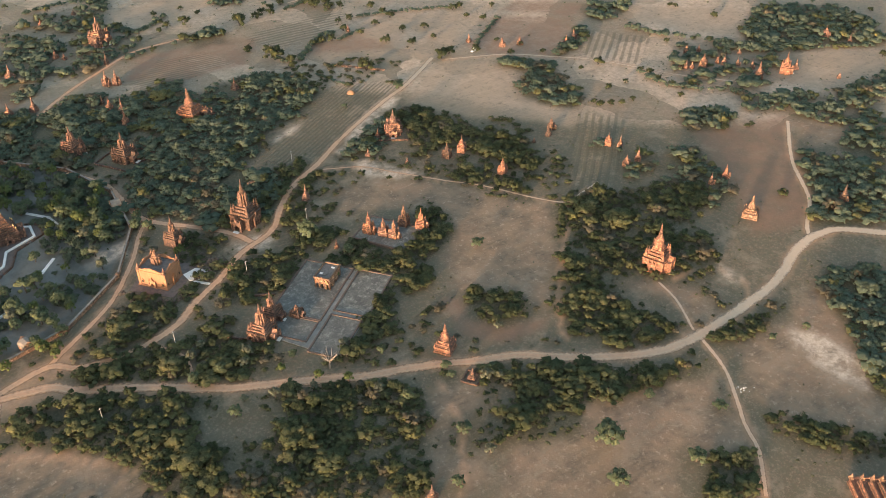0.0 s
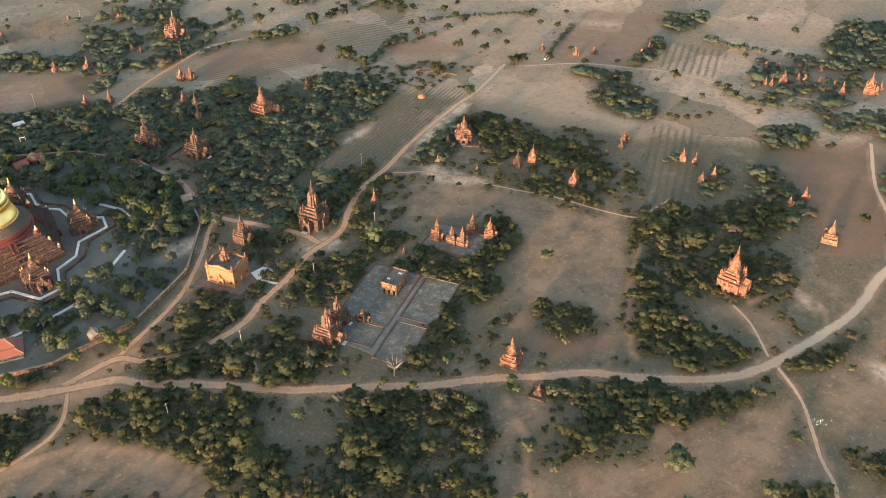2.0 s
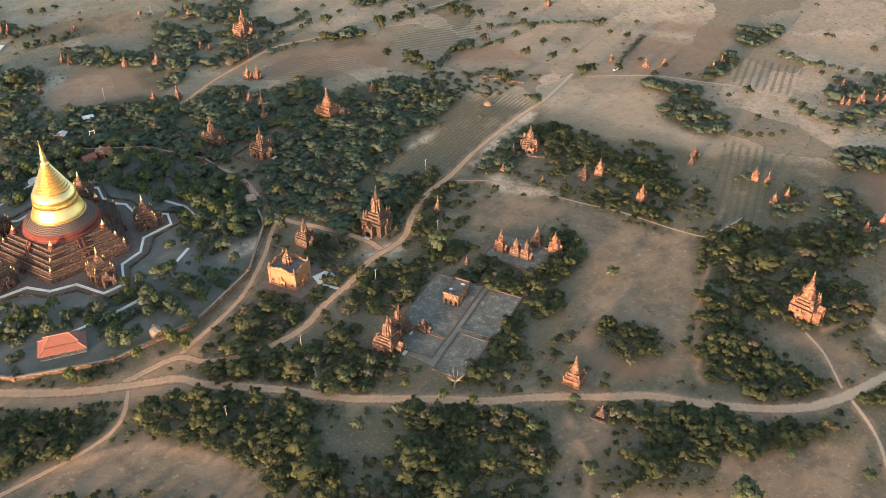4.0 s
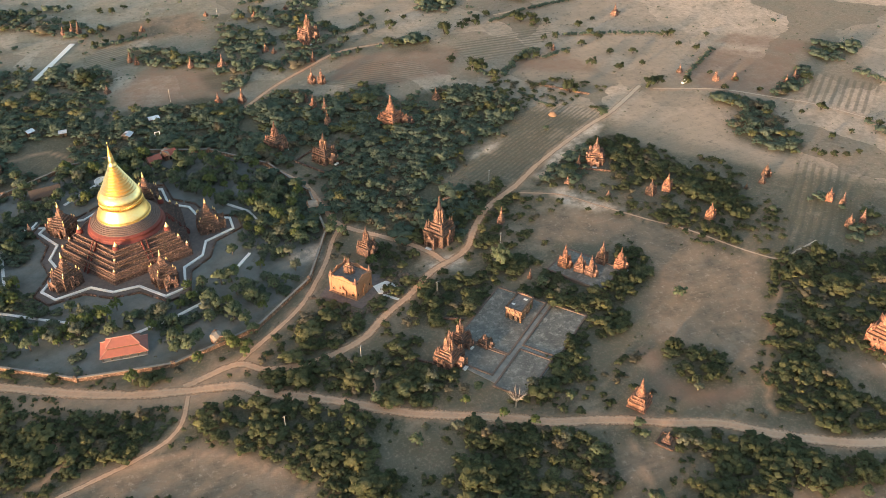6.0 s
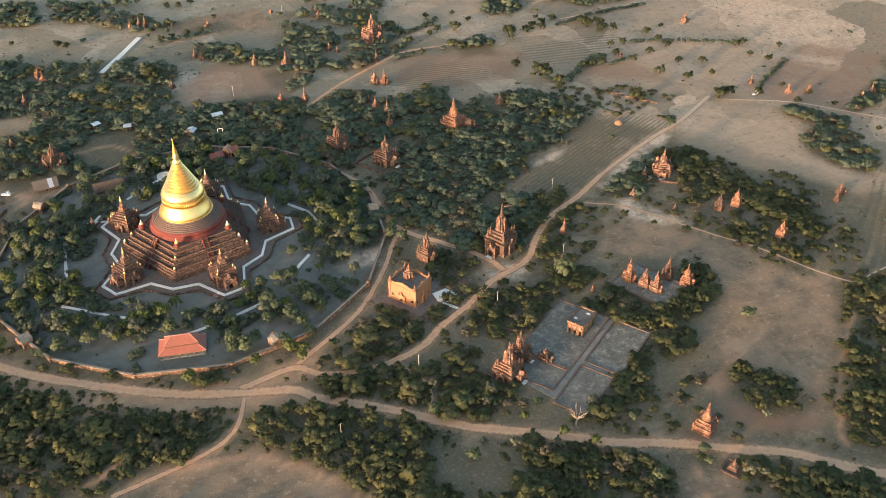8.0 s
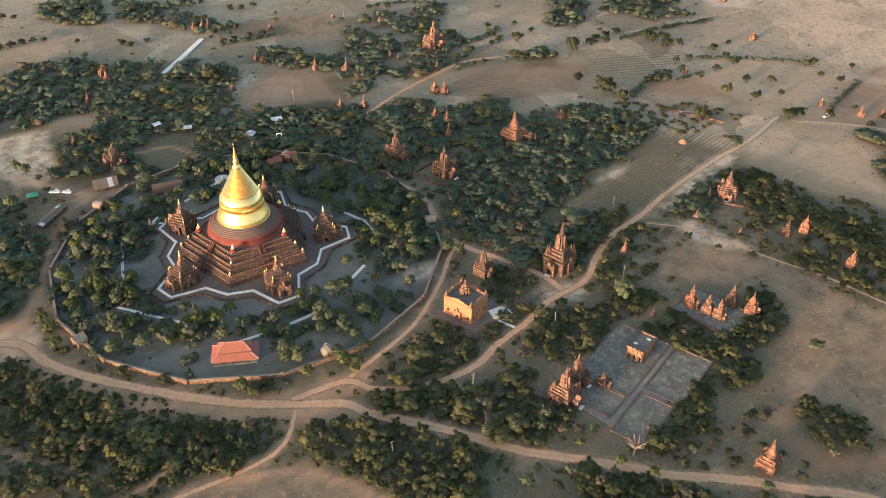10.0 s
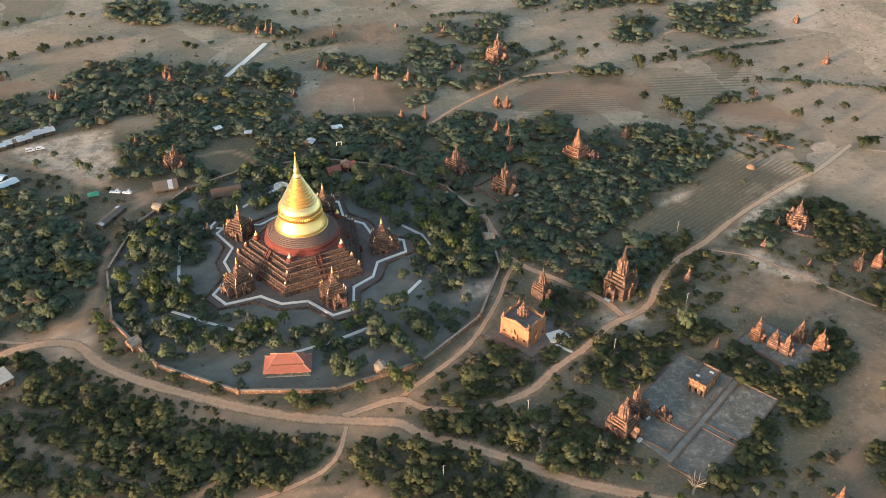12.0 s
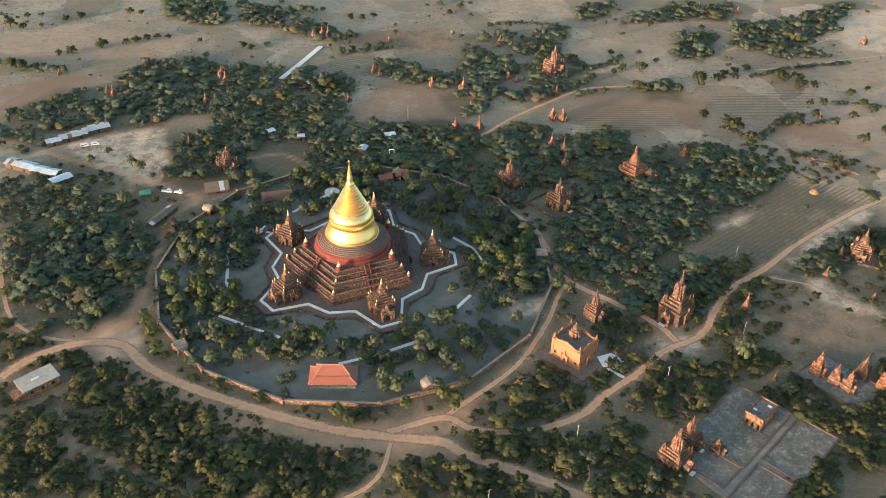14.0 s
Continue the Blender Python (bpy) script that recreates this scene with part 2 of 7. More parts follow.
def thing(name, x, y, turn, label, category, group="", kind="", z=0.0):
    ob = new(name)
    ob.matrix_world = Matrix.Translation((x, y, z)) @ Matrix.Rotation(turn, 4, "Z")
    return tagged(ob, label, category, group, kind)


def solid(name, geo, material, label, category, group="", kind="", m=None, smooth=False):
    mats = material if isinstance(material, (list, tuple)) else [material]
    ob = new(name, geo.mesh(name, mats, smooth))
    if m is not None:
        ob.matrix_world = m
    return tagged(ob, label, category, group, kind)


# ---- ground plan: woods, patches and tracks ----
WOODS, PATCHES, TILLED, TRACKS = [], [], [], []


def wood(density, outline):
    WOODS.append((density, np.array(outline, float)))


def patch(sort, outline):
    PATCHES.append((sort, np.array(outline, float)))


def tilled(degrees, period, outline):
    TILLED.append((radians(degrees), period, np.array(outline, float)))


def track(name, width, line, built=True):
    TRACKS.append((name, width, np.array(line, float), built))


wood("dense", [(108, 45), (136, 60), (159, 89), (192, 111), (219, 106), (242, 90), (242, 62), (220, 42), (196, 36), (181, 14), (166, 0), (177, -13), (180, -23), (163, -50), (138, -52), (119, -36), (106, -15), (104, 14)])
wood("dense", [(4, 153), (25, 150), (58, 156), (85, 134), (109, 143), (135, 126), (168, 132), (173, 97), (155, 64), (129, 73), (90, 51), (77, 55), (64, 76), (42, 87), (20, 91), (8, 106), (-8, 126)])
wood("medium", [(176, -12), (194, -9), (213, -25), (194, -36), (172, -43)])
wood("dense", [(224, -96), (241, -86), (243, -102), (231, -121), (214, -124), (205, -146), (191, -146), (191, -129), (189, -116), (179, -100), (188, -93)])
wood("dense", [(120, -89), (136, -83), (159, -86), (163, -92), (140, -111), (128, -119), (117, -107)])
wood("dense", [(181, -138), (178, -153), (172, -168), (160, -165), (159, -157), (173, -143)])
wood("dense", [(215, -161), (233, -165), (237, -181), (230, -188), (217, -187), (211, -174)])
wood("medium", [(297, -120), (313, -120), (333, -137), (295, -184), (277, -189), (277, -203), (256, -232), (245, -216), (240, -208), (243, -192), (269, -167)])
wood("medium", [(-73, -91), (-51, -102), (-29, -116), (-9, -124), (0, -122), (10, -132), (-9, -145), (-30, -146), (-40, -158), (-70, -148)])
wood("dense", [(16, -124), (51, -136), (76, -150), (92, -161), (90, -174), (75, -172), (73, -195), (53, -188), (48, -175), (33, -158), (17, -150)])
wood("medium", [(116, -170), (126, -175), (151, -185), (160, -197), (165, -205), (154, -222), (105, -205), (114, -194)])
wood("medium", [(-92, 237), (-70, 244), (-29, 230), (-4, 199), (4, 153), (-8, 126), (-34, 142), (-29, 90), (-47, 71), (-84, 89)])
wood("medium", [(72, -129), (89, -123), (103, -128), (119, -140), (124, -153), (119, -161), (98, -158), (82, -146), (70, -138)])
wood("medium", [(308, -116), (329, -130), (368, -141), (376, -159), (346, -178), (338, -202), (322, -213), (306, -208), (293, -190), (270, -205), (279, -225), (278, -238), (262, -237), (246, -222), (240, -205), (263, -171), (288, -142)])
wood("dense", [(449, -156), (467, -175), (480, -190), (433, -227), (407, -217), (401, -207), (422, -181)])
wood("medium", [(298, -242), (322, -243), (335, -241), (336, -247), (308, -252), (290, -250)])
wood("dense", [(366, -241), (385, -242), (397, -255), (327, -309), (329, -299), (344, -279)])
wood("medium", [(278, -293), (297, -308), (306, -325), (299, -330), (280, -312), (271, -300)])
wood("dense", [(242, -292), (259, -302), (241, -317), (225, -307)])
wood("medium", [(16, -130), (43, -138), (67, -147), (85, -158), (80, -177), (65, -182), (49, -182), (58, -203), (136, -252), (151, -228), (164, -204), (156, -195), (138, -183), (109, -173), (102, -184), (106, -197), (89, -193), (72, -182), (47, -167), (20, -151)])
wood("medium", [(-218, 168), (-194, 208), (-158, 214), (-142, 250), (-103, 249), (-86, 238), (-54, 227), (-52, 196), (-7, 181), (-11, 157), (-35, 144), (-64, 153), (-104, 170), (-126, 152), (-167, 154), (-186, 124), (-208, 132)])
wood("medium", [(-108, 126), (-77, 146), (-48, 130), (-7, 150), (21, 144), (26, 98), (6, 74), (-39, 83), (-62, 97), (-77, 79), (-92, 80)])
wood("dense", [(-172, 15), (-146, 33), (-114, 47), (-100, 30), (-99, 6), (-103, -17), (-112, -49), (-131, -44), (-155, -18)])
wood("sparse", [(-195, 86), (-178, 91), (-137, 71), (-116, 58), (-125, 42), (-150, 28), (-183, 46)])
wood("sparse", [(-141, -101), (-122, -90), (-106, -81), (-77, -87), (-48, -105), (-25, -119), (10, -124), (1, -135), (-16, -145), (-131, -136)])
wood("sparse", [(78, -84), (90, -96), (104, -96), (118, -84), (128, -78), (124, -70), (114, -68), (116, -76), (106, -84), (96, -90), (84, -80)])
wood("medium", [(60, -100), (74, -84), (84, -90), (96, -100), (88, -108), (70, -113)])
wood("medium", [(160, -74), (182, -74), (190, -84), (170, -90)])
wood("medium", [(112, -44), (126, -52), (134, -62), (124, -68), (112, -60)])
wood("medium", [(50, -121), (80, -122), (100, -118), (112, -122), (104, -136), (84, -142), (64, -134)])
wood("sparse", [(-60, -80), (-30, -98), (8, -104), (6, -110), (-30, -102), (-66, -84)])

wood("sparse", [(-85, 370), (-60, 348), (-22, 317), (-2, 292), (-23, 289), (-51, 304), (-83, 321)])
wood("sparse", [(-39, 323), (-2, 298), (50, 285), (52, 267), (12, 270), (-31, 289)])
wood("medium", [(18, 247), (44, 232), (78, 211), (77, 191), (42, 206), (9, 225)])
wood("sparse", [(84, 250), (108, 270), (138, 266), (160, 246), (171, 220), (151, 210), (134, 206), (109, 205), (84, 224)])
wood("sparse", [(97, 209), (125, 204), (128, 183), (103, 177), (81, 180), (79, 195)])
wood("medium", [(200, 199), (228, 199), (224, 169), (200, 172)])
wood("medium", [(59, 188), (82, 189), (94, 166), (76, 155), (63, 164)])
wood("dense", [(-21, 221), (-10, 222), (1, 209), (0, 192), (-14, 196)])

wood("dense", [(-132, 0), (-116, -1), (-104, -15), (-104, -32), (-115, -40), (-126, -36)])
wood("sparse", [(30, -111), (45, -108), (64, -115), (62, -126), (42, -124)])
wood("medium", [(-120, -63), (-95, -64), (-75, -89), (-80, -108), (-113, -105)])
wood("dense", [(372, 44), (400, 23), (391, 0), (388, -32), (373, -45), (359, -30), (351, -11), (359, 5), (377, 17), (366, 32)])
wood("medium", [(482, 89), (511, 70), (493, 55), (472, 57), (469, 70)])
wood("medium", [(451, 57), (449, 37), (424, 27), (409, 22), (411, 28), (433, 44)])
wood("dense", [(558, -4), (596, 11), (646, -17), (637, -51), (623, -78), (610, -86), (583, -69), (550, -59), (538, -38), (542, -22)])
wood("medium", [(475, -78), (479, -94), (500, -103), (522, -120), (579, -114), (476, -194), (458, -190), (476, -165), (499, -151), (480, -122), (461, -101)])
wood("dense", [(426, -83), (452, -91), (444, -107), (417, -107), (415, -98)])
wood("medium", [(388, -116), (398, -125), (396, -140), (394, -153), (382, -169), (365, -171), (366, -159), (362, -147), (363, -137)])
wood("sparse", [(83, 268), (107, 265), (135, 247), (169, 205), (196, 184), (163, 183), (125, 175), (91, 187), (71, 199)])
wood("medium", [(115, -177), (140, -179), (157, -194), (167, -205), (137, -254), (58, -205), (69, -191), (102, -208), (109, -191)])
wood("medium", [(-147, 365), (-98, 363), (-96, 321), (-106, 314), (-139, 339)])
wood("medium", [(181, 339), (216, 350), (210, 320), (185, 316)])
wood("medium", [(215, 308), (268, 347), (319, 341), (303, 309), (262, 311)])
wood("medium", [(303, 296), (372, 317), (407, 341), (418, 341), (385, 293), (341, 255), (359, 236), (322, 231), (304, 251), (289, 258)])
wood("medium", [(250, 281), (281, 285), (274, 258), (255, 234), (240, 239)])
wood("sparse", [(87, 288), (170, 307), (159, 233), (121, 206), (87, 217)])
wood("sparse", [(-139, -106), (-93, -106), (-79, -71), (-54, -90), (-27, -117), (14, -129), (26, -149), (-130, -137)])
wood("dense", [(-94, -84), (-79, -71), (-54, -83), (-44, -97), (-68, -105), (-86, -101)])
wood("medium", [(-195, 89), (-163, 82), (-126, 51), (-72, 37), (-99, 23), (-117, 29), (-168, 22), (-182, 43)])
wood("medium", [(-103, 137), (-49, 141), (-41, 120), (-48, 75), (-64, 76), (-101, 78), (-105, 103)])
wood("medium", [(22, -118), (59, -123), (69, -118), (83, -128), (125, -134), (112, -156), (86, -154), (67, -144), (36, -128)])
patch("red", [(365, 74), (412, 107), (458, 73), (451, 57), (408, 27), (375, 48)])
patch("red", [(422, 114), (440, 124), (483, 91), (473, 74), (457, 78)])
patch("sand", [(509, 66), (581, 19), (542, -18), (510, 12), (495, 44)])
patch("sand", [(284, 19), (334, 63), (371, 29), (350, -7), (375, -47), (355, -61), (344, -47), (310, -15)])
patch("red", [(414, -104), (476, -120), (425, -183), (397, -210), (366, -198), (390, -163), (399, -137)])
patch("field", [(479, -122), (494, -149), (482, -161), (458, -154)])
patch("sand", [(269, 119), (317, 99), (336, 76), (329, 64), (293, 98), (259, 98)])
patch("sand", [(346, 153), (387, 128), (364, 75), (351, 78), (346, 110)])
patch("red", [(275, 132), (311, 132), (317, 99), (269, 119)])
patch("sand", [(539, -54), (579, -74), (593, -104), (582, -113), (543, -103), (512, -93)])
patch("sand", [(163, 272), (246, 287), (238, 245), (176, 237), (157, 246)])
patch("pale", [(391, 300), (448, 335), (402, 243), (374, 249)])
patch("sand", [(-258, 305), (-198, 313), (-113, 298), (-127, 256), (-206, 259), (-248, 273)])
patch("red", [(-231, 214), (-192, 230), (-167, 220), (-201, 182), (-222, 180)])
patch("sand", [(310, 210), (365, 229), (392, 223), (371, 184), (343, 182)])
patch("red", [(159, 181), (222, 182), (241, 168), (221, 130), (169, 129), (141, 149)])
patch("sand", [(265, 319), (307, 306), (286, 261), (285, 283)])
patch("field", [(2, 296), (71, 304), (76, 260), (9, 263)])
patch("sand", [(275, 134), (338, 155), (341, 123), (323, 88), (270, 105)])
wood("dense", [(221, -14), (247, 7), (267, 15), (252, -19), (239, -22), (231, -30)])
wood("dense", [(271, 16), (288, 7), (306, -28), (321, -57), (321, -79), (310, -90), (301, -90), (297, -66), (282, -41), (259, -40), (269, -17), (269, 4)])
wood("dense", [(262, -73), (278, -66), (290, -77), (289, -89), (292, -112), (283, -114), (274, -90)])
wood("medium", [(244, -41), (254, -52), (262, -73), (247, -58)])
wood("medium", [(269, -98), (285, -111), (307, -91), (290, -88)])
wood("medium", [(197, -206), (205, -211), (190, -225), (181, -245), (171, -249), (158, -241), (167, -226), (180, -227)])
wood("dense", [(203, -216), (218, -219), (230, -222), (243, -241), (262, -248), (277, -252), (276, -257), (263, -257), (242, -252), (237, -255), (218, -247), (207, -260), (191, -254), (182, -244), (189, -231), (198, -227)])
wood("dense", [(182, -135), (187, -139), (169, -160), (156, -159), (170, -146)])
wood("medium", [(168, -103), (183, -104), (198, -115), (204, -128), (196, -130), (185, -122), (179, -113), (169, -109)])
wood("dense", [(164, -149), (182, -136), (190, -141), (177, -158), (159, -172), (150, -173)])
wood("medium", [(-156, -47), (-141, -48), (-113, -56), (-128, -64), (-143, -70), (-149, -71)])
wood("medium", [(-172, 8), (-165, 3), (-153, -24), (-132, -45), (-141, -48), (-159, -36)])
wood("medium", [(79, 53), (96, 22), (100, -7), (85, -29), (68, -6), (69, 38)])
wood("dense", [(162, -13), (177, -9), (191, -25), (194, -41), (168, -69), (158, -62), (154, -41)])
wood("medium", [(-84, 22), (-51, 35), (-52, 0), (-82, 2)])
wood("dense", [(-71, 31), (-57, 38), (-45, 24), (-52, 0), (-66, 6)])
wood("medium", [(-185, 54), (-120, 19), (-105, 28), (-139, 41), (-190, 71)])
wood("sparse", [(489, -5), (530, -25), (558, -52), (545, -78), (510, -89), (476, -77), (451, -52)])
wood("sparse", [(350, -83), (364, -85), (380, -128), (360, -144), (346, -129), (350, -110)])
wood("sparse", [(294, -138), (316, -136), (292, -169), (274, -163)])
patch("clearing", [(95, 60), (112, 62), (126, 36), (115, 35), (95, 52)])
patch("clearing", [(158, 4), (173, -3), (166, -20), (149, -20)])
patch("clearing", [(-53, 129), (-31, 134), (-23, 94), (-45, 82), (-60, 102)])
patch("clearing", [(42, -44), (71, -46), (79, -62), (56, -83), (39, -78)])
patch("clearing", [(259, -6), (269, -14), (257, -33), (247, -22)])
patch("clearing", [(84, -158), (113, -174), (103, -202), (75, -185)])
patch("clearing", [(-68, -1), (-43, 2), (-37, -54), (-58, -53)])
patch("clearing", [(292, -138), (303, -142), (286, -169), (271, -165)])
patch("clearing", [(276, -192), (303, -204), (312, -229), (290, -225), (272, -202)])
patch("clearing", [(-24, -70), (22, -73), (21, -94), (-21, -87)])
patch("clearing", [(3, -41), (33, -55), (22, -77), (5, -72)])
patch("red", [(0, 175), (18, 200), (31, 210), (71, 188), (74, 150), (64, 141), (35, 143), (4, 153)])
patch("red", [(203, -159), (212, -160), (207, -177), (216, -188), (237, -197), (229, -204), (207, -198), (196, -185)])
patch("pale", [(223, -25), (232, -28), (253, -58), (246, -60), (229, -48), (221, -39)])
patch("pale", [(326, -257), (332, -267), (336, -291), (323, -302), (318, -288), (318, -267)])
patch("pale", [(202, 27), (221, 35), (208, 22), (196, 19)])
patch("pale", [(219, -11), (255, 20), (282, 37), (287, 31), (245, -1), (220, -15)])
patch("pale", [(-172, 130), (-145, 146), (-115, 148), (-104, 106), (-111, 81), (-143, 101)])
patch("pale", [(73, -35), (89, -34), (90, -47), (72, -46)])
patch("pale", [(102, -76), (114, -76), (115, -80), (103, -83)])
patch("pale", [(331, -208), (335, -216), (331, -224), (324, -219)])
patch("field", [(200, -52), (223, -46), (254, -70), (279, -104), (296, -124), (265, -166), (240, -191), (237, -172), (213, -157), (218, -134), (244, -107), (238, -86), (195, -71)])
patch("field", [(-40, -158), (-19, -147), (11, -145), (29, -160), (44, -174), (49, -187)])
patch("field", [(8, -146), (43, -174), (56, -202), (4, -170)])
patch("field", [(179, -249), (218, -249), (255, -256), (275, -261), (269, -280), (259, -299), (233, -286), (218, -302), (160, -266)])
patch("field", [(294, -256), (332, -254), (364, -239), (340, -285), (321, -313), (306, -325), (284, -297), (280, -280)])
patch("field", [(174, -206), (192, -221), (180, -239), (156, -264), (147, -246)])
patch("field", [(167, -202), (193, -220), (180, -230), (156, -222)])
patch("field", [(283, -194), (306, -208), (308, -232), (294, -235), (292, -215)])
tilled(33, 2.6, [(178, 5), (227, 40), (253, 66), (284, 56), (294, 44), (253, 17), (219, -11), (192, -9)])
tilled(43, 5, [(457, 51), (485, 14), (447, -17), (423, 15)])
tilled(46, 4.5, [(369, -48), (393, -63), (369, -97), (331, -127), (312, -116)])
tilled(-2, 4, [(246, 179), (311, 184), (318, 170), (288, 144), (245, 144), (233, 168)])
tilled(-3, 3, [(143, 141), (170, 169), (202, 163), (213, 135), (183, 132), (154, 124)])
tilled(19, 3, [(-22, 217), (-3, 259), (42, 247), (13, 229), (1, 207)])
patch("field", [(-66, 120), (-50, 124), (-34, 110), (-30, 92), (-48, 88), (-62, 100)])
patch("field", [(-92, 58), (-62, 62), (-56, 82), (-86, 92), (-104, 84)])
patch("pale", [(132, -66), (146, -62), (158, -68), (150, -78), (138, -76)])
patch("pale", [(-112, -44), (-98, -42), (-94, -56), (-104, -62), (-116, -54)])

patch("dust", [(-24, -111), (8, -112), (24, -107), (33, -103), (46, -101), (49, -108), (40, -116), (27, -121), (62, -137), (28, -131), (-25, -120)])
patch("dust", [(-130, -43), (-110, -33), (-99, -41), (-87, -65), (-68, -84), (-43, -99), (-7, -107), (15, -108), (15, -117), (-16, -117), (-47, -109), (-76, -93), (-98, -71), (-128, -53)])

track("main", 5.2, [(-149, -71), (-142, -62), (-130, -54), (-116, -51), (-102, -54), (-90, -68), (-72, -81), (-52, -92), (-30, -103), (-13, -110), (9, -116), (33, -121), (42, -128), (69, -143), (97, -161), (120, -171), (149, -185), (165, -190), (181, -196), (196, -203), (212, -209), (229, -221), (246, -231), (264, -239), (281, -241), (299, -240), (321, -237), (346, -232), (377, -219), (396, -217), (408, -221), (425, -236)])
track("branch", 3.9, [(12, -114), (35, -108), (46, -115), (63, -118), (77, -116), (92, -110), (106, -98), (121, -88), (136, -75), (150, -69), (160, -62), (168, -50), (182, -33), (206, -17), (226, -1)])
track("lane", 3.6, [(146, -71), (138, -55), (124, -40), (108, -25), (102, -14), (99, 5), (95, 27), (80, 50)])
track("wall_lane", 2.6, [(35, -108), (50, -96), (66, -83), (76, -71), (89, -50), (98, -31), (106, -19)])
track("field_path", 3.2, [(226, -1), (250, 15), (276, 31), (300, 44), (334, 69)])
track("west_lane", 2.8, [(-104, -52), (-104, -31), (-100, -21), (-99, 6), (-97, 32), (-93, 53), (-84, 66), (-100, 78), (-130, 96), (-170, 118), (-210, 140)], False)
track("loop_path", 2.2, [(-176, 30), (-174, 14), (-158, -28), (-142, -44), (-123, -50)])
track("south_path", 1.9, [(287, -243), (281, -264), (266, -289), (260, -302), (246, -319)])
track("east_path", 2.4, [(388, -217), (394, -209), (416, -191), (438, -160), (472, -126)])
track("middle_path", 1.3, [(205, -24), (226, -34), (239, -49), (259, -72), (274, -88), (291, -113), (303, -125), (315, -122), (330, -118)])
track("far_path", 1.8, [(340, 62), (380, 46), (405, 26), (427, 6), (442, -16), (459, -42), (486, -72)])
track("shrine_path", 1.4, [(298, -203), (296, -217), (288, -237)])
track("scrub_path", 2.2, [(13, -120), (7, -137), (-8, -147), (-40, -157)])
track("north_path", 3.0, [(80, 128), (105, 153), (130, 172), (159, 191), (194, 195)])
track("yard_path", 1.6, [(-60, 110), (-40, 112), (-28, 100), (-34, 88)], False)
track("short_cut", 1.4, [(77, -117), (86, -128), (88, -140), (84, -150)])
track("far_track", 1.6, [(286, 292), (298, 281), (299, 266), (289, 256), (280, 251)])
track("far_track", 1.6, [(289, 216), (327, 221), (366, 231), (399, 237)])
track("trail", 1.0, [(-142, -98), (-118, -108), (-92, -122), (-64, -140)], False)
track("trail", 0.9, [(-120, -92), (-110, -116), (-126, -138)], False)
track("trail", 0.9, [(-30, -112), (-40, -126), (-36, -140), (-50, -150)], False)
track("trail", 1.0, [(305, -205), (326, -208), (332, -222), (326, -236)], False)
track("trail", 0.9, [(174, -206), (170, -226), (158, -250), (150, -262)], False)
track("trail", 1.2, [(303, -125), (290, -142), (266, -168), (244, -196), (236, -212)], False)
track("trail", 0.9, [(-130, 60), (-122, 80), (-126, 100)], False)
track("trail", 1.0, [(8, -150), (40, -172), (52, -186)], False)
track("trail", 1.0, [(-30, -150), (10, -152), (38, -168)], False)


def smooth_line(pts, step=2.0):
    """A Catmull-Rom curve through the points, cut into even steps."""
    p = np.vstack([2 * pts[0] - pts[1], pts, 2 * pts[-1] - pts[-2]])
    out = []
    for i in range(1, len(p) - 2):
        n = max(2, int(np.linalg.norm(p[i + 1] - p[i]) / step))
        for s in np.arange(n) / n:
            out.append(0.5 * (2 * p[i] + (p[i + 1] - p[i - 1]) * s + (2 * p[i - 1] - 5 * p[i] + 4 * p[i + 1] - p[i + 2]) * s**2 + (3 * p[i] - p[i - 1] - 3 * p[i + 1] + p[i + 2]) * s**3))
    out.append(pts[-1])
    return np.array(out)


def far_from(px, py, poly, closed=True):
    """Distance to an outline; negative inside when it is closed."""
    best, inside = np.full(px.shape, 1e9), np.zeros(px.shape, bool)
    n = len(poly)
    for i in range(n if closed else n - 1):
        (ax, ay), (bx, by) = poly[i], poly[(i + 1) % n]
        dx, dy = bx - ax, by - ay
        s = np.clip(((px - ax) * dx + (py - ay) * dy) / (dx * dx + dy * dy + 1e-9), 0, 1)
        best = np.minimum(best, (px - ax - s * dx) ** 2 + (py - ay - s * dy) ** 2)
        if closed and ay != by:
            inside ^= ((ay > py) != (by > py)) & (px < (py - ay) * dx / dy + ax)
    d = np.sqrt(best)
    return np.where(inside, -d, d) if closed else d


LINES = [(name, w, smooth_line(line), built) for name, w, line, built in TRACKS]
LATTICE = np.random.RandomState(5).rand(256, 256)


def value_noise(x, y):
    """Smooth random values from 0 to 1 over a lattice."""
    xi, yi = np.floor(x).astype(int), np.floor(y).astype(int)
    fx, fy = x - xi, y - yi
    fx, fy = fx * fx * (3 - 2 * fx), fy * fy * (3 - 2 * fy)
    g = lambda i, j: LATTICE[(xi + i) % 256, (yi + j) % 256]
    return (g(0, 0) * (1 - fx) + g(1, 0) * fx) * (1 - fy) + (g(0, 1) * (1 - fx) + g(1, 1) * fx) * fy


def rough_noise(x, y, size):
    return (value_noise(x / size, y / size) + 0.5 * value_noise(2 * x / size + 7, 2 * y / size) + 0.25 * value_noise(4 * x / size, 4 * y / size + 9)) / 1.75


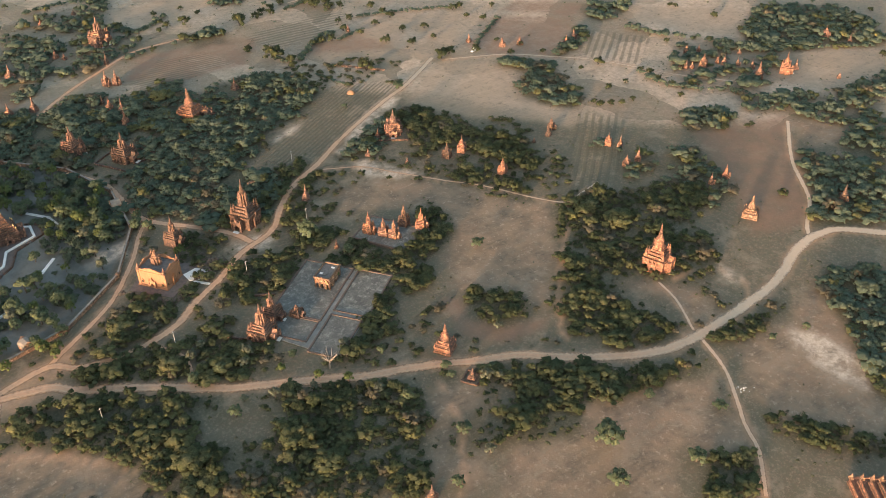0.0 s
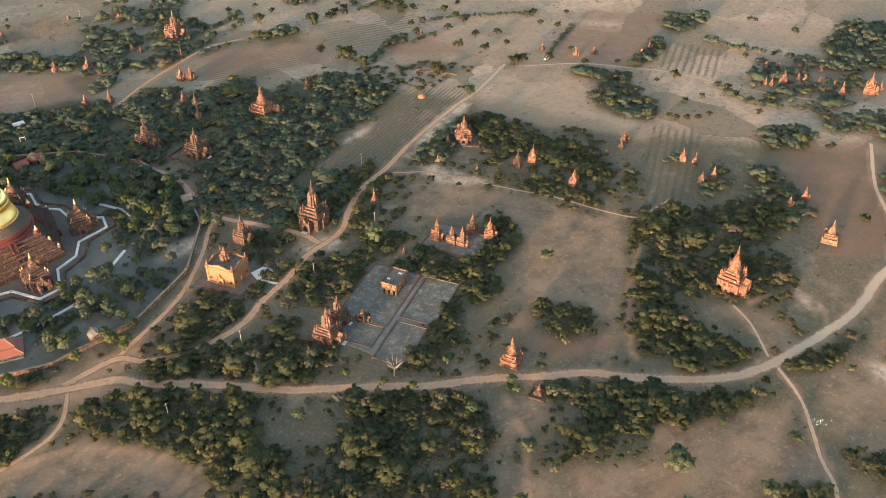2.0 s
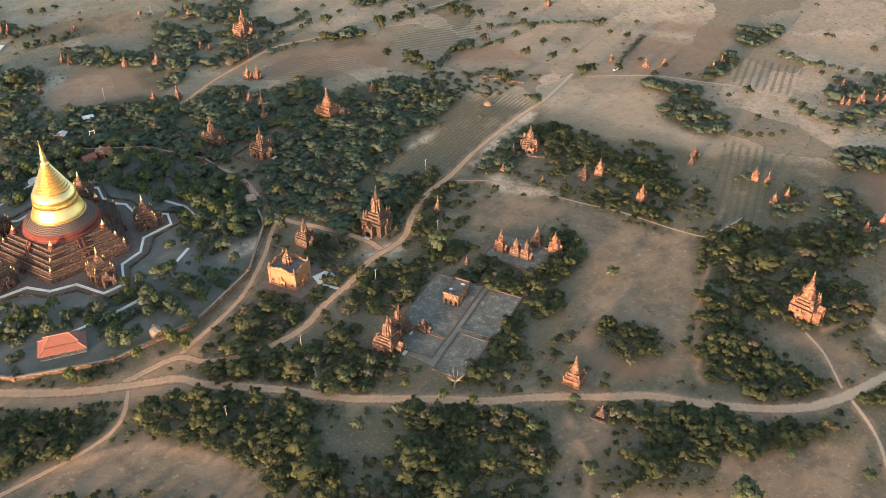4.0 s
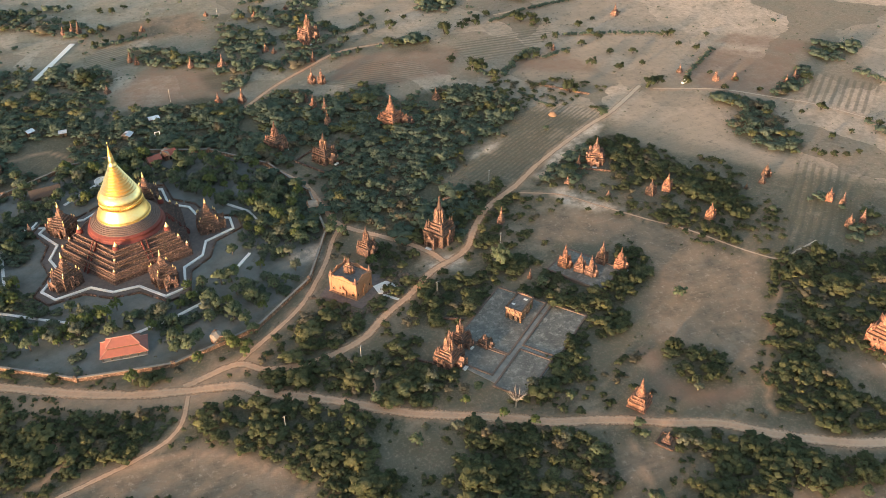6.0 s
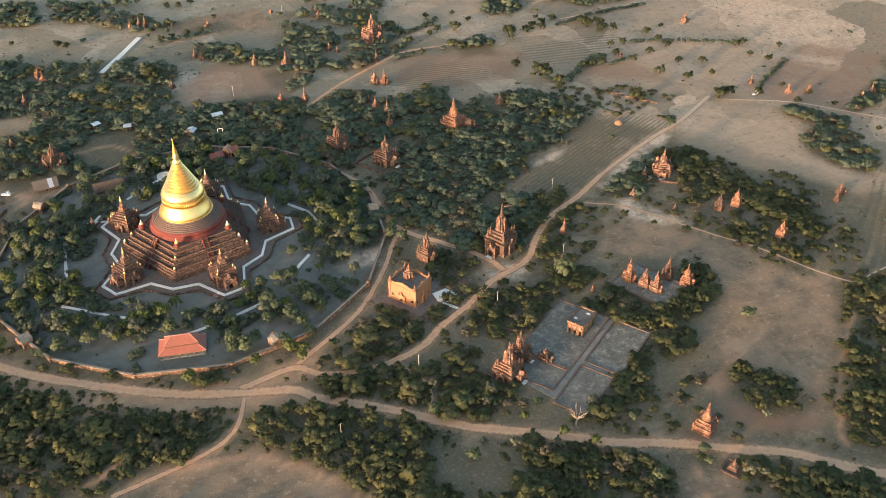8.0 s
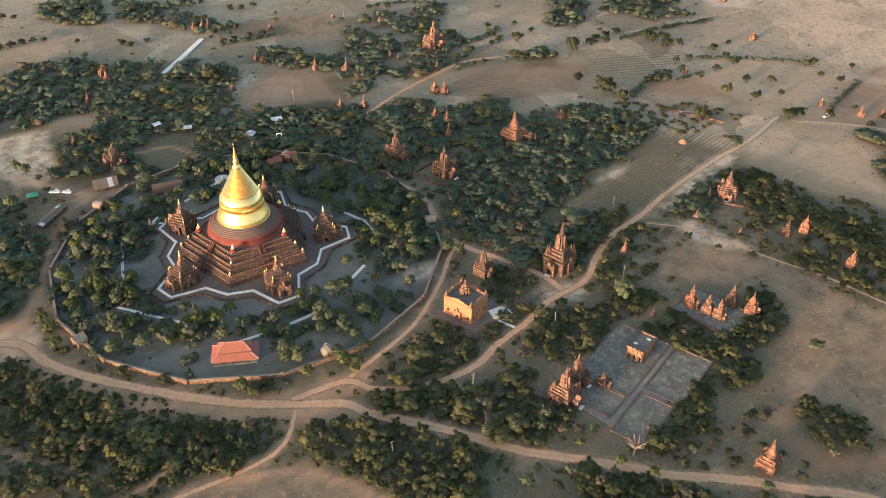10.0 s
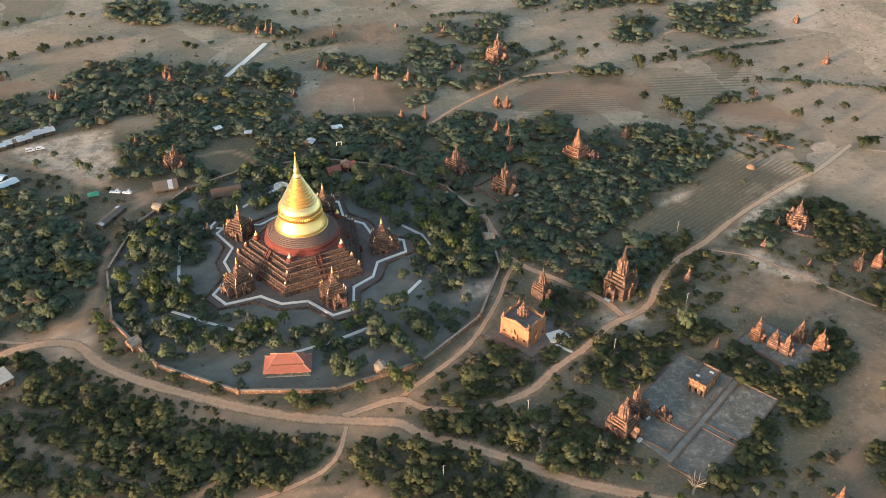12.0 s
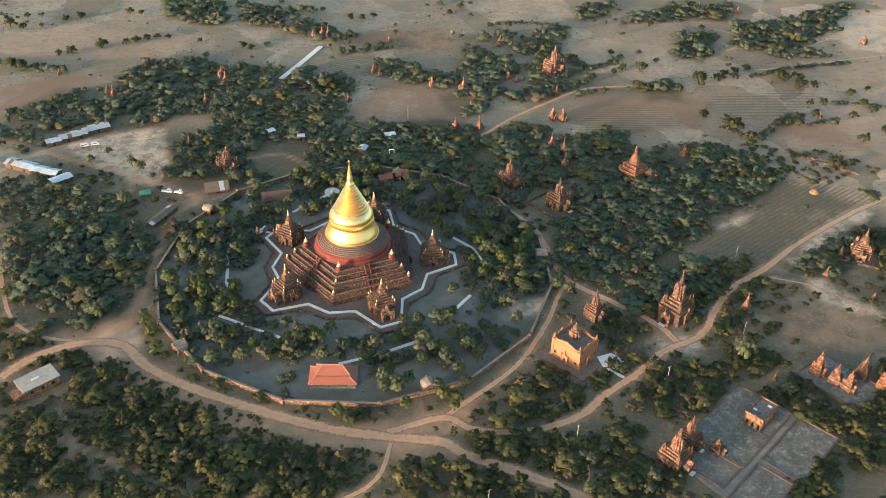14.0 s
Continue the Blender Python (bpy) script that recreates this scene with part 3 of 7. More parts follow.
# ---- the ground sheet ----
def build_ground():
    grow = lambda a, b: np.array([a * (b / a) ** (i / 14) for i in range(1, 15)])
    gx = np.concatenate([-330 - grow(6, 4600)[::-1], np.arange(-330, 701, 3.0), 700 + grow(6, 4600)])
    gy = np.concatenate([-370 - grow(6, 4600)[::-1], np.arange(-370, 421, 3.0), 420 + grow(6, 4600)])
    X, Y = np.meshgrid(gx, gy)
    x, y = X.ravel(), Y.ravel()
    near = (np.abs(x - 185) < 530) & (np.abs(y - 25) < 410)
    wob_x, wob_y = 9 * (rough_noise(x, y, 9) - 0.5), 9 * (rough_noise(x + 50, y + 80, 9) - 0.5)
    masks = {k: np.zeros(len(x)) for k in ("veg", "dust", "red", "pale", "field", "till", "phase", "yard", "plain", "sand")}

    def spread(poly, soft, margin=14):
        lo, hi = poly.min(0) - margin, poly.max(0) + margin
        sel = np.where(near & (x > lo[0]) & (x < hi[0]) & (y > lo[1]) & (y < hi[1]))[0]
        d = far_from(x[sel] + wob_x[sel], y[sel] + wob_y[sel], poly)
        return sel, np.clip(0.5 - d / soft, 0, 1)

    for density, poly in WOODS:
        sel, a = spread(poly, 8)
        masks["veg"][sel] = np.maximum(masks["veg"][sel], a * {"dense": 1.0, "medium": 0.75, "sparse": 0.5}[density])
    for sort, poly in PATCHES:
        if sort == "clearing":
            continue
        sel, a = spread(poly, 5 if sort == "pale" else 6)
        masks[sort][sel] = np.maximum(masks[sort][sel], a)
    for angle, period, poly in TILLED:
        sel, a = spread(poly, 5)
        masks["till"][sel] = np.maximum(masks["till"][sel], a)
        across = -math.sin(angle) * x[sel] + math.cos(angle) * y[sel]
        masks["phase"][sel] = np.where(a > 0, across / period, masks["phase"][sel])
    for name, w, line, built in LINES:
        lo, hi = line.min(0) - 16, line.max(0) + 16
        sel = np.where(near & (x > lo[0]) & (x < hi[0]) & (y > lo[1]) & (y < hi[1]))[0]
        d = far_from(x[sel] + 0.35 * wob_x[sel], y[sel] + 0.35 * wob_y[sel], line[::2], False)
        masks["dust"][sel] = np.maximum(masks["dust"][sel], np.clip(1.0 - (d - 0.35 * w) / (0.3 * w + 1.0), 0, 1))
    r = np.hypot(x, y)
    masks["yard"] = np.clip((97 - r) / 5, 0, 1)
    masks["plain"] = np.clip((far_from(x, y, np.array([(-160, 150), (40, 110), (210, 90), (300, 10), (350, -60), (470, -150), (520, -200), (470, -330), (-200, -330)], float)) - 4) / 14, 0, 1)
    z = np.where(near, 0.35 * (rough_noise(x, y, 26) - 0.55) + 0.2 * (rough_noise(x, y, 7) - 0.5), 0.0)
    z = np.minimum(z, 0.12) - 0.14
    z = z * (1 - masks["dust"]) - 0.02 * masks["dust"]
    ny, nx = X.shape
    idx = np.arange(nx * ny).reshape(ny, nx)
    quads = np.stack([idx[:-1, :-1], idx[:-1, 1:], idx[1:, 1:], idx[1:, :-1]], -1).reshape(-1, 4)
    me = bpy.data.meshes.new("ground")
    me.vertices.add(len(x))
    me.vertices.foreach_set("co", np.stack([x, y, z], 1).ravel())
    me.loops.add(quads.size)
    me.loops.foreach_set("vertex_index", quads.ravel())
    me.polygons.add(len(quads))
    me.polygons.foreach_set("loop_start", np.arange(0, quads.size, 4))
    me.update()
    me.polygons.foreach_set("use_smooth", np.ones(len(quads), bool))
    for key, values in masks.items():
        me.attributes.new(key, "FLOAT", "POINT").data.foreach_set("value", values.astype(np.float32))
    me.materials.append(ground_material())
    me.validate()
    return tagged(new("ground", me), "dry sandy plain with grass, scrub litter, ploughed plots and dust", "ground", kind="structure")


def dust_tones(m, p):
    n = m.noise(0.25, 5, 0.65, p)
    col = m.mix(m.ramp(n, 0.35, 0.68), (0.56, 0.325, 0.195), (0.43, 0.258, 0.16))
    return m.mix(m.ramp(m.noise(1.7, 4, 0.7, p), 0.5, 0.75, 0.0, 0.5), col, (0.63, 0.435, 0.295))


def ground_material():
    m = Mat("dry_ground", 0.97)
    p = m.world()
    n_big, n_mid, n_fine = m.noise(0.012, 5, 0.6, p), m.noise(0.09, 6, 0.65, p), m.noise(0.7, 7, 0.78, p)
    base = m.mix(m.ramp(n_big, 0.38, 0.62), (0.165, 0.123, 0.082), (0.130, 0.102, 0.068))
    base = m.mix(m.ramp(n_mid, 0.42, 0.68, 0.0, 0.7), base, (0.125, 0.118, 0.082))
    base = m.mix(m.ramp(n_fine, 0.50, 0.64, 0.0, 0.6), base, (0.34, 0.265, 0.19))
    cells = m.t.nodes.new("ShaderNodeTexVoronoi")
    cells.inputs["Scale"].default_value = 0.016
    warp = m.t.nodes.new("ShaderNodeVectorMath")
    warp.operation = "MULTIPLY_ADD"
    wn1 = m.t.nodes.new("ShaderNodeTexNoise")
    wn1.inputs["Scale"].default_value, wn1.inputs["Detail"].default_value = 0.02, 4
    m.t.links.new(p, wn1.inputs["Vector"])
    m.t.links.new(wn1.outputs["Color"], warp.inputs[0])
    warp.inputs[1].default_value = (70, 70, 0)
    m.t.links.new(p, warp.inputs[2])
    m.t.links.new(warp.outputs[0], cells.inputs["Vector"])
    # the plain's tone turns from grey in the west to reddish in the east
    where = m.t.nodes.new("ShaderNodeSeparateXYZ")
    m.t.links.new(warp.outputs[0], where.inputs[0])
    east = m.ramp(where.outputs[0], 60, 420)
    plot = m.t.nodes.new("ShaderNodeSeparateColor")
    m.t.links.new(cells.outputs["Color"], plot.inputs[0])
    # pale plots of the far plain, lightened further to stand in for haze
    base = m.mix(m.math("MULTIPLY", m.attr("plain").outputs["Fac"], m.ramp(plot.outputs[0], 0.2, 0.75, 0.25, 0.75)), base, m.mix(east, m.mix(plot.outputs[1], (0.50, 0.425, 0.335), (0.40, 0.345, 0.265)), m.mix(plot.outputs[1], (0.70, 0.51, 0.375), (0.54, 0.40, 0.295))))
    # grey-olive mottling: dry grass, and haze painted over the far plain
    grass = m.math('MULTIPLY', m.attr('plain').outputs['Fac'], m.ramp(m.noise(0.028, 7, 0.72, p), 0.46, 0.6, 0.0, 0.75))
    grass = m.math('MULTIPLY', grass, m.ramp(east, 0, 1, 1.0, 0.45))
    base = m.mix(grass, base, (0.20, 0.185, 0.132))
    tuft = m.noise(0.32, 6, 0.75, p)
    # dark tufts are painted fainter on the far plain, as through haze
    base = m.mix(m.math("MULTIPLY", m.ramp(tuft, 0.44, 0.58, 0.0, 0.8), m.ramp(m.attr("plain").outputs["Fac"], 0, 1, 1.0, 0.35)), base, (0.122, 0.110, 0.072))
    plough = m.t.nodes.new("ShaderNodeMapping")
    plough.inputs["Rotation"].default_value = (0, 0, 0.6)
    plough.inputs["Scale"].default_value = (0.05, 0.8, 1)
    m.t.links.new(p, plough.inputs["Vector"])
    streak = m.noise(1.0, 5, 0.7, plough.outputs[0])
    field = m.mix(m.ramp(n_mid, 0.42, 0.6), (0.24, 0.168, 0.112), (0.142, 0.108, 0.076))
    field = m.mix(m.ramp(m.noise(0.04, 5, 0.7, p), 0.48, 0.62, 0.0, 0.4), field, (0.33, 0.205, 0.13))
    field = m.mix(m.ramp(streak, 0.42, 0.66, 0.0, 0.55), field, (0.235, 0.175, 0.12))
    field = m.mix(m.ramp(m.noise(0.35, 6, 0.75, p), 0.54, 0.7, 0.0, 0.55), field, (0.50, 0.39, 0.285))
    base = m.mix(m.attr("field").outputs["Fac"], base, field)
    sand = m.mix(m.ramp(n_mid, 0.36, 0.66), (0.43, 0.305, 0.21), (0.33, 0.245, 0.17))
    sand = m.mix(m.ramp(streak, 0.42, 0.66, 0.0, 0.6), sand, (0.27, 0.205, 0.145))
    base = m.mix(m.math("MULTIPLY", m.attr("sand").outputs["Fac"], 0.65), base, sand)
    base = m.mix(m.ramp(m.noise(0.2, 7, 0.78, p), 0.53, 0.66, 0.0, 0.6), base, (0.12, 0.105, 0.072))
    base = m.mix(m.ramp(m.noise(0.05, 7, 0.75, p), 0.53, 0.64, 0.0, 0.6), base, (0.29, 0.222, 0.158))
    base = m.mix(m.math("MULTIPLY", m.attr("red").outputs["Fac"], m.ramp(n_mid, 0.35, 0.65, 0.82, 0.4)), base, m.mix(n_mid, (0.25, 0.148, 0.098), (0.212, 0.132, 0.092)))
    yard = m.mix(m.ramp(n_mid, 0.4, 0.65), (0.178, 0.182, 0.168), (0.11, 0.115, 0.102))
    base = m.mix(m.math("MULTIPLY", m.attr("yard").outputs["Fac"], 0.85), base, yard)
    litter = m.mix(m.ramp(n_fine, 0.42, 0.6), (0.058, 0.062, 0.037), (0.120, 0.106, 0.070))
    base = m.mix(m.math("MULTIPLY", m.attr("veg").outputs["Fac"], m.ramp(n_mid, 0.3, 0.6, 1.0, 0.75)), base, litter)
    stripe = m.math("SINE", m.math("ADD", m.math("MULTIPLY", m.attr("phase").outputs["Fac"], 6.2832), m.math("MULTIPLY", n_mid, 2.5)))
    rows = m.math("MULTIPLY", m.attr("till").outputs["Fac"], m.ramp(stripe, -0.3, 0.7, 0.0, 0.55))
    base = m.mix(rows, base, (0.105, 0.095, 0.065))
    pale = m.mix(m.ramp(n_fine, 0.4, 0.7), (0.60, 0.48, 0.37), (0.40, 0.31, 0.23))
    base = m.mix(m.math("MULTIPLY", m.attr("pale").outputs["Fac"], m.ramp(m.noise(0.13, 6, 0.7, p), 0.4, 0.56, 0.25, 1.0)), base, pale)
    base = m.mix(m.math("MULTIPLY", m.attr("dust").outputs["Fac"], m.ramp(n_mid, 0.3, 0.6, 0.74, 0.38)), base, dust_tones(m, p))
    m.colour(base)
    return m.bump(m.math("ADD", n_fine, m.math("MULTIPLY", rows, 1.2)), 0.7, 0.35).m


build_ground()


def road_material():
    m = Mat("packed_dust", 0.95)
    p = m.world()
    col = dust_tones(m, p)
    side = m.attr("side").outputs["Fac"]
    rut = m.math("ABSOLUTE", m.math("SUBTRACT", m.math("ABSOLUTE", side), 0.42))
    col = m.mix(m.ramp(rut, 0.0, 0.16, 0.5, 0.0), col, (0.55, 0.385, 0.26))
    col = m.mix(m.ramp(m.noise(0.5, 4, 0.7, p), 0.55, 0.75, 0.0, 0.5), col, (0.26, 0.18, 0.125))
    at = m.t.nodes.new("ShaderNodeSeparateXYZ")
    m.t.links.new(p, at.inputs[0])
    col = m.mix(m.ramp(at.outputs[0], 215, 320, 0.0, 0.75), col, m.mix(m.noise(0.6, 5, 0.7, p), (0.46, 0.36, 0.258), (0.62, 0.495, 0.375)))
    edge = m.math("ADD", m.math("ABSOLUTE", side), m.math("MULTIPLY", m.math("SUBTRACT", m.noise(0.8, 6, 0.75, p), 0.5), 1.6))
    m.put(m.b.inputs["Alpha"], m.ramp(edge, 0.55, 1.1, 1.0, 0.0))
    return m.colour(col).bump(m.noise(1.2, 5, 0.7, p), 0.6, 0.2).m


ROAD = road_material()


def build_road(name, w, line, up):
    """A strip with wavering edges, a little proud of the ground."""
    d = np.gradient(line, axis=0)
    nrm = np.stack([-d[:, 1], d[:, 0]], 1) / np.linalg.norm(d, axis=1)[:, None]
    cols, verts, side = [-1, -0.7, -0.42, 0, 0.42, 0.7, 1], [], []
    for i, (p, n) in enumerate(zip(line, nrm)):
        wl = 0.5 * w * (0.72 + 0.45 * rough_noise(p[0] + 11, p[1], 13) + 0.45 * rough_noise(p[0], p[1] + 5, 3.5))
        wr = 0.5 * w * (0.72 + 0.45 * rough_noise(p[0], p[1] + 31, 13) + 0.45 * rough_noise(p[0] + 7, p[1], 3.5))
        for c in cols:
            q = p + n * c * (wl if c > 0 else wr)
            verts.append((q[0], q[1], up))
            side.append(c)
    k = len(cols)
    faces = [(i * k + j + 1, i * k + j, (i + 1) * k + j, (i + 1) * k + j + 1) for i in range(len(line) - 1) for j in range(k - 1)]
    me = bpy.data.meshes.new("road")
    me.from_pydata(verts, [], faces)
    me.attributes.new("side", "FLOAT", "POINT").data.foreach_set("value", np.array(side, np.float32))
    me.materials.append(ROAD)
    me.polygons.foreach_set("use_smooth", [True] * len(me.polygons))
    wide = w >= 4
    tagged(new("road" if wide else "track", me), "wide rutted orange dust road between scrub" if wide else "narrow trodden track of pale dust", "road" if wide else "track", kind="structure")


for n_track, (name, w, line, built) in enumerate(LINES):
    if built:
        build_road(name, w, line, 0.015 + 0.006 * (len(LINES) - n_track))


# ---- the great pagoda ----
PORCH_AZ = [radians(-71.2 + 72 * k) for k in range(5)]
CORNER_AZ = radians(-35.2)


def ring_steps(r0, r1, z0, z1, n, bulge=0.22):
    """A stack of rounded mouldings from one radius and height to another."""
    out = []
    for i in range(n):
        ra, rb = r0 + (r1 - r0) * i / n, r0 + (r1 - r0) * (i + 1) / n
        za, zb = z0 + (z1 - z0) * i / n, z0 + (z1 - z0) * (i + 1) / n
        b = bulge * (zb - za)
        out += [(ra, za), (ra + b, za + 0.3 * (zb - za)), (ra + b, za + 0.6 * (zb - za)), (rb + 0.1 * (ra - rb), zb - 0.02 * (zb - za))]
    return out


def drum_rings(r0, r1, z0, z1, n):
    """Rounded ring mouldings with deep gaps between them."""
    out = []
    for i in range(n):
        ra, rb = r0 + (r1 - r0) * i / n, r0 + (r1 - r0) * (i + 1) / n
        za, zb = z0 + (z1 - z0) * i / n, z0 + (z1 - z0) * (i + 1) / n
        out += [(ra, za - 0.2), (ra + 0.1, za + 0.2), (ra - 0.15, zb + 0.05), (ra - 0.55, zb + 0.02), (rb + 0.05, zb - 0.25)]
    return out


def terrace_wall(r, z0, z1, batter):
    """Plinth, three string courses, cornice and parapet of one pentagonal terrace."""
    h = z1 - z0
    p = [(r + 0.6, z0), (r + 0.6, z0 + 0.14 * h), (r + 0.25, z0 + 0.2 * h)]
    for s in (0.30, 0.43, 0.56, 0.69):
        rr = r - batter * s
        p += [(rr, z0 + (s - 0.05) * h), (rr + 0.28, z0 + (s - 0.04) * h), (rr + 0.28, z0 + s * h), (rr - 0.04, z0 + (s + 0.01) * h)]
    rt = r - batter
    return p + [(rt, z0 + 0.80 * h), (rt + 0.5, z0 + 0.86 * h), (rt + 0.5, z1 + 0.5), (rt - 0.1, z1 + 0.5), (rt - 0.1, z1)]


def gold_finial(geo_pot, geo_gold, x, y, z, s):
    geo_pot.lathe([(1.0 * s, z - 0.3), (1.05 * s, z + 0.5 * s), (0.95 * s, z + 0.9 * s), (0.8 * s, z + 1.25 * s), (0.65 * s, z + 1.4 * s)], 12, x, y)
    geo_gold.lathe([(0.66 * s, z + 1.4 * s), (0.58 * s, z + 1.65 * s), (0.42 * s, z + 1.95 * s), (0.24 * s, z + 2.15 * s), (0.16 * s, z + 2.5 * s), (0.03 * s, z + 3.0 * s)], 12, x, y)


def build_pagoda():
    ob = thing("pagoda", 0, 0, 0, "huge pentagonal brick pagoda with a gilded bell dome and spire", "pagoda")
    levels = [(34.2, 0.0, 2.8, 0.4), (33.0, 2.8, 5.6, 0.4), (30.3, 5.6, 7.5, 0.3), (29.1, 7.5, 9.3, 0.3), (26.2, 9.3, 11.2, 0.3), (24.6, 11.2, 12.9, 0.3)]
    for r, z0, z1, bat in levels:
        wall = Geo().lathe(terrace_wall(r, z0 - (0.3 if z0 == 0 else 0), z1, bat), 5, turn=CORNER_AZ)
        terrace = part("terrace", wall, PAGODA_BRICK, ob)
        plaques = Geo()
        for k in range(5):
            a0, a1 = CORNER_AZ + radians(72 * k), CORNER_AZ + radians(72 * (k + 1))
            n, row = int(r * 0.62), 0.50
            for i in range(1, n):
                s = i / n
                if abs(s - 0.5) < 0.07:
                    continue
                rr = r - bat * row + 0.05
                px, py = rr * ((1 - s) * math.cos(a0) + s * math.cos(a1)), rr * ((1 - s) * math.sin(a0) + s * math.sin(a1))
                z = z0 + row * (z1 - z0)
                plaques.lathe([(0.26, z - 0.18), (0.26, z + 0.18)], 4, px, py, math.atan2(py, px) + math.pi / 4)
        part("plaque_rows", plaques, BRICK_PALE, terrace, "rows of small square terracotta plaques")["kind"] = "stuff"
    drum = Geo().lathe([(19.0, 12.4), (19.0, 13.3), (18.3, 13.5), (17.9, 15.1), (18.1, 15.2), (17.9, 15.7), (17.5, 15.8), (17.3, 16.3), (16.8, 16.4)], 64)
    part("drum", drum, MAROON, ob, "round maroon painted drum", True)
    part("ring_moulding", Geo().lathe(drum_rings(17.0, 12.8, 16.4, 19.9, 6), 64), RING_STONE, ob, "dark stepped ring mouldings", True)
    part("gilt_ring", Geo().lathe([(12.9, 19.6), (13.2, 19.9), (13.0, 20.2), (12.4, 20.3)], 64), GOLD_BAND, ob, "", True)
    bell = Geo().lathe([(12.4, 20.1), (12.75, 20.5), (12.7, 21.1), (12.3, 22.1), (11.7, 23.3), (11.1, 24.6), (10.7, 25.6), (10.5, 26.4)], 64, cap=False)
    part("bell", bell, GOLD, ob, "smooth gilded bell", True)
    band = Geo().lathe([(10.4, 26.3), (10.9, 26.45), (10.9, 26.9), (10.0, 27.05), (9.85, 28.1), (10.4, 28.2), (10.65, 28.45), (10.4, 28.8), (9.9, 28.9)], 64, cap=False)
    for i in range(60):
        a = 2 * math.pi * i / 60
        band.lathe([(0.42, 27.1), (0.3, 27.6), (0.05, 28.15)], 4, 10.05 * math.cos(a), 10.05 * math.sin(a), a)
    part("ornament_band", band, GOLD_BAND, ob, "chased gilt band of leaf ornament")
    shoulder = Geo().lathe([(9.9, 28.85), (10.5, 29.3), (10.6, 30.1), (10.3, 31.1), (9.7, 32.1), (8.9, 32.9), (8.3, 33.3)], 64, cap=False)
    part("shoulder", shoulder, GOLD, ob, "", True)
    rings = []
    for i in range(10):
        s0, s1 = (i / 10) ** 0.9, ((i + 1) / 10) ** 0.9
        f = lambda s: 8.3 - 6.5 * s
        za, zb = 33.2 + 13.2 * s0, 33.2 + 13.2 * s1
        d = 0.45 + 0.35 * (1 - s0)
        rings += [(f(s0) - 0.25 * d, za), (f(s0) + 0.4 * d, za + 0.22 * (zb - za)), (f(s0) + 0.35 * d, za + 0.5 * (zb - za)), (f(s1) + 0.05, za + 0.72 * (zb - za)), (f(s1) - 0.9 * d, za + 0.84 * (zb - za)), (f(s1) - 0.9 * d, zb - 0.02)]
    part("ringed_spire", Geo().lathe(rings, 64, cap=False), GOLD, ob, "gilded spire of stacked rings")
    bud = [(1.7, 46.3), (2.3, 46.8), (2.0, 47.5), (1.3, 48.3), (1.5, 49.2), (1.45, 50.2), (0.95, 51.9)]
    part("lotus_bud", Geo().lathe(bud, 24, cap=False), GOLD, ob, "", True)
    hti = [(0.9, 51.8), (1.25, 52.1), (1.05, 52.9), (1.0, 53.0), (0.85, 53.9), (0.75, 54.0), (0.55, 55.2), (0.5, 55.3), (0.28, 56.8), (0.2, 57.0), (0.12, 58.6), (0.35, 59.0), (0.05, 59.8)]
    part("crown_umbrella", Geo().lathe(hti, 16), GOLD_BAND, ob, "tiered gilt umbrella crown")
    for k in range(5):
        a = CORNER_AZ + radians(72 * k)
        for r, z, s in ((22.6, 12.9, 1.6), (28.2, 9.3, 0.85), (32.2, 5.6, 0.9)):
            pot, gold = Geo(), Geo()
            gold_finial(pot, gold, r * math.cos(a), r * math.sin(a), z, s)
            base = part("corner_urn", pot, MAROON if s > 1 else BRICK, ob, "", True)
            part("gilt_tip", gold, GOLD, base, "", True)
        stair = Geo()
        n, ramp = 30, []
        for i in range(n):
            s = i / n
            ramp += [(28.9 - 9.2 * s, 0.3 + 12.9 * s), (28.9 - 9.2 * s, 0.3 + 12.9 * (s + 1 / n))]
        outline = ramp + [(19.7, 13.2), (19.0, 4.0), (22.0, -0.2), (28.9, -0.2)]
        stair.prism(outline, -0.95, 0.95)
        side = Geo()
        for y0 in (-1.4, 0.97):
            side.prism([(29.3, -0.2), (29.3, 0.9), (20.0, 13.8), (19.2, 13.8), (19.2, 4.0), (22.0, -0.2)], y0, y0 + 0.43)
        rail = part("stair_wall", side, MAROON, ob, "sloping maroon side walls of the stairs")
        rail.rotation_euler.z = PORCH_AZ[k]
        st = part("stairway", stair, PAGODA_BRICK, ob, "steep brick stairs between sloping side walls")
        st.rotation_euler.z = PORCH_AZ[k]
    return ob


def star(outer, inner, corner, spread_out=5.7, spread_in=18.2):
    pts = []
    for a in PORCH_AZ:
        for da, r in ((-spread_in, inner), (-spread_out, outer), (spread_out, outer), (spread_in, inner), (36, corner)):
            pts.append((r * math.cos(a + radians(da)), r * math.sin(a + radians(da))))
    return pts


def kerb(geo, pts, w, z0, z1, closed=True):
    """A low wall along a line of points, mitred at its corners."""
    n = len(pts)
    for i in range(n if closed else n - 1):
        a, b = Vector(pts[i]), Vector(pts[(i + 1) % n])
        d = (b - a).normalized()
        s = Vector((-d.y, d.x)) * w / 2
        a, b = a - d * w * 0.3, b + d * w * 0.3
        low = [(*(a + s), z0), (*(a - s), z0), (*(b - s), z0), (*(b + s), z0)]
        z = z1 + 0.004 * (i % 2)
        geo.add(low + [(x, y, z) for x, y, _ in low], [(3, 2, 1, 0), (4, 5, 6, 7), (0, 1, 5, 4), (1, 2, 6, 5), (2, 3, 7, 6), (3, 0, 4, 7)])


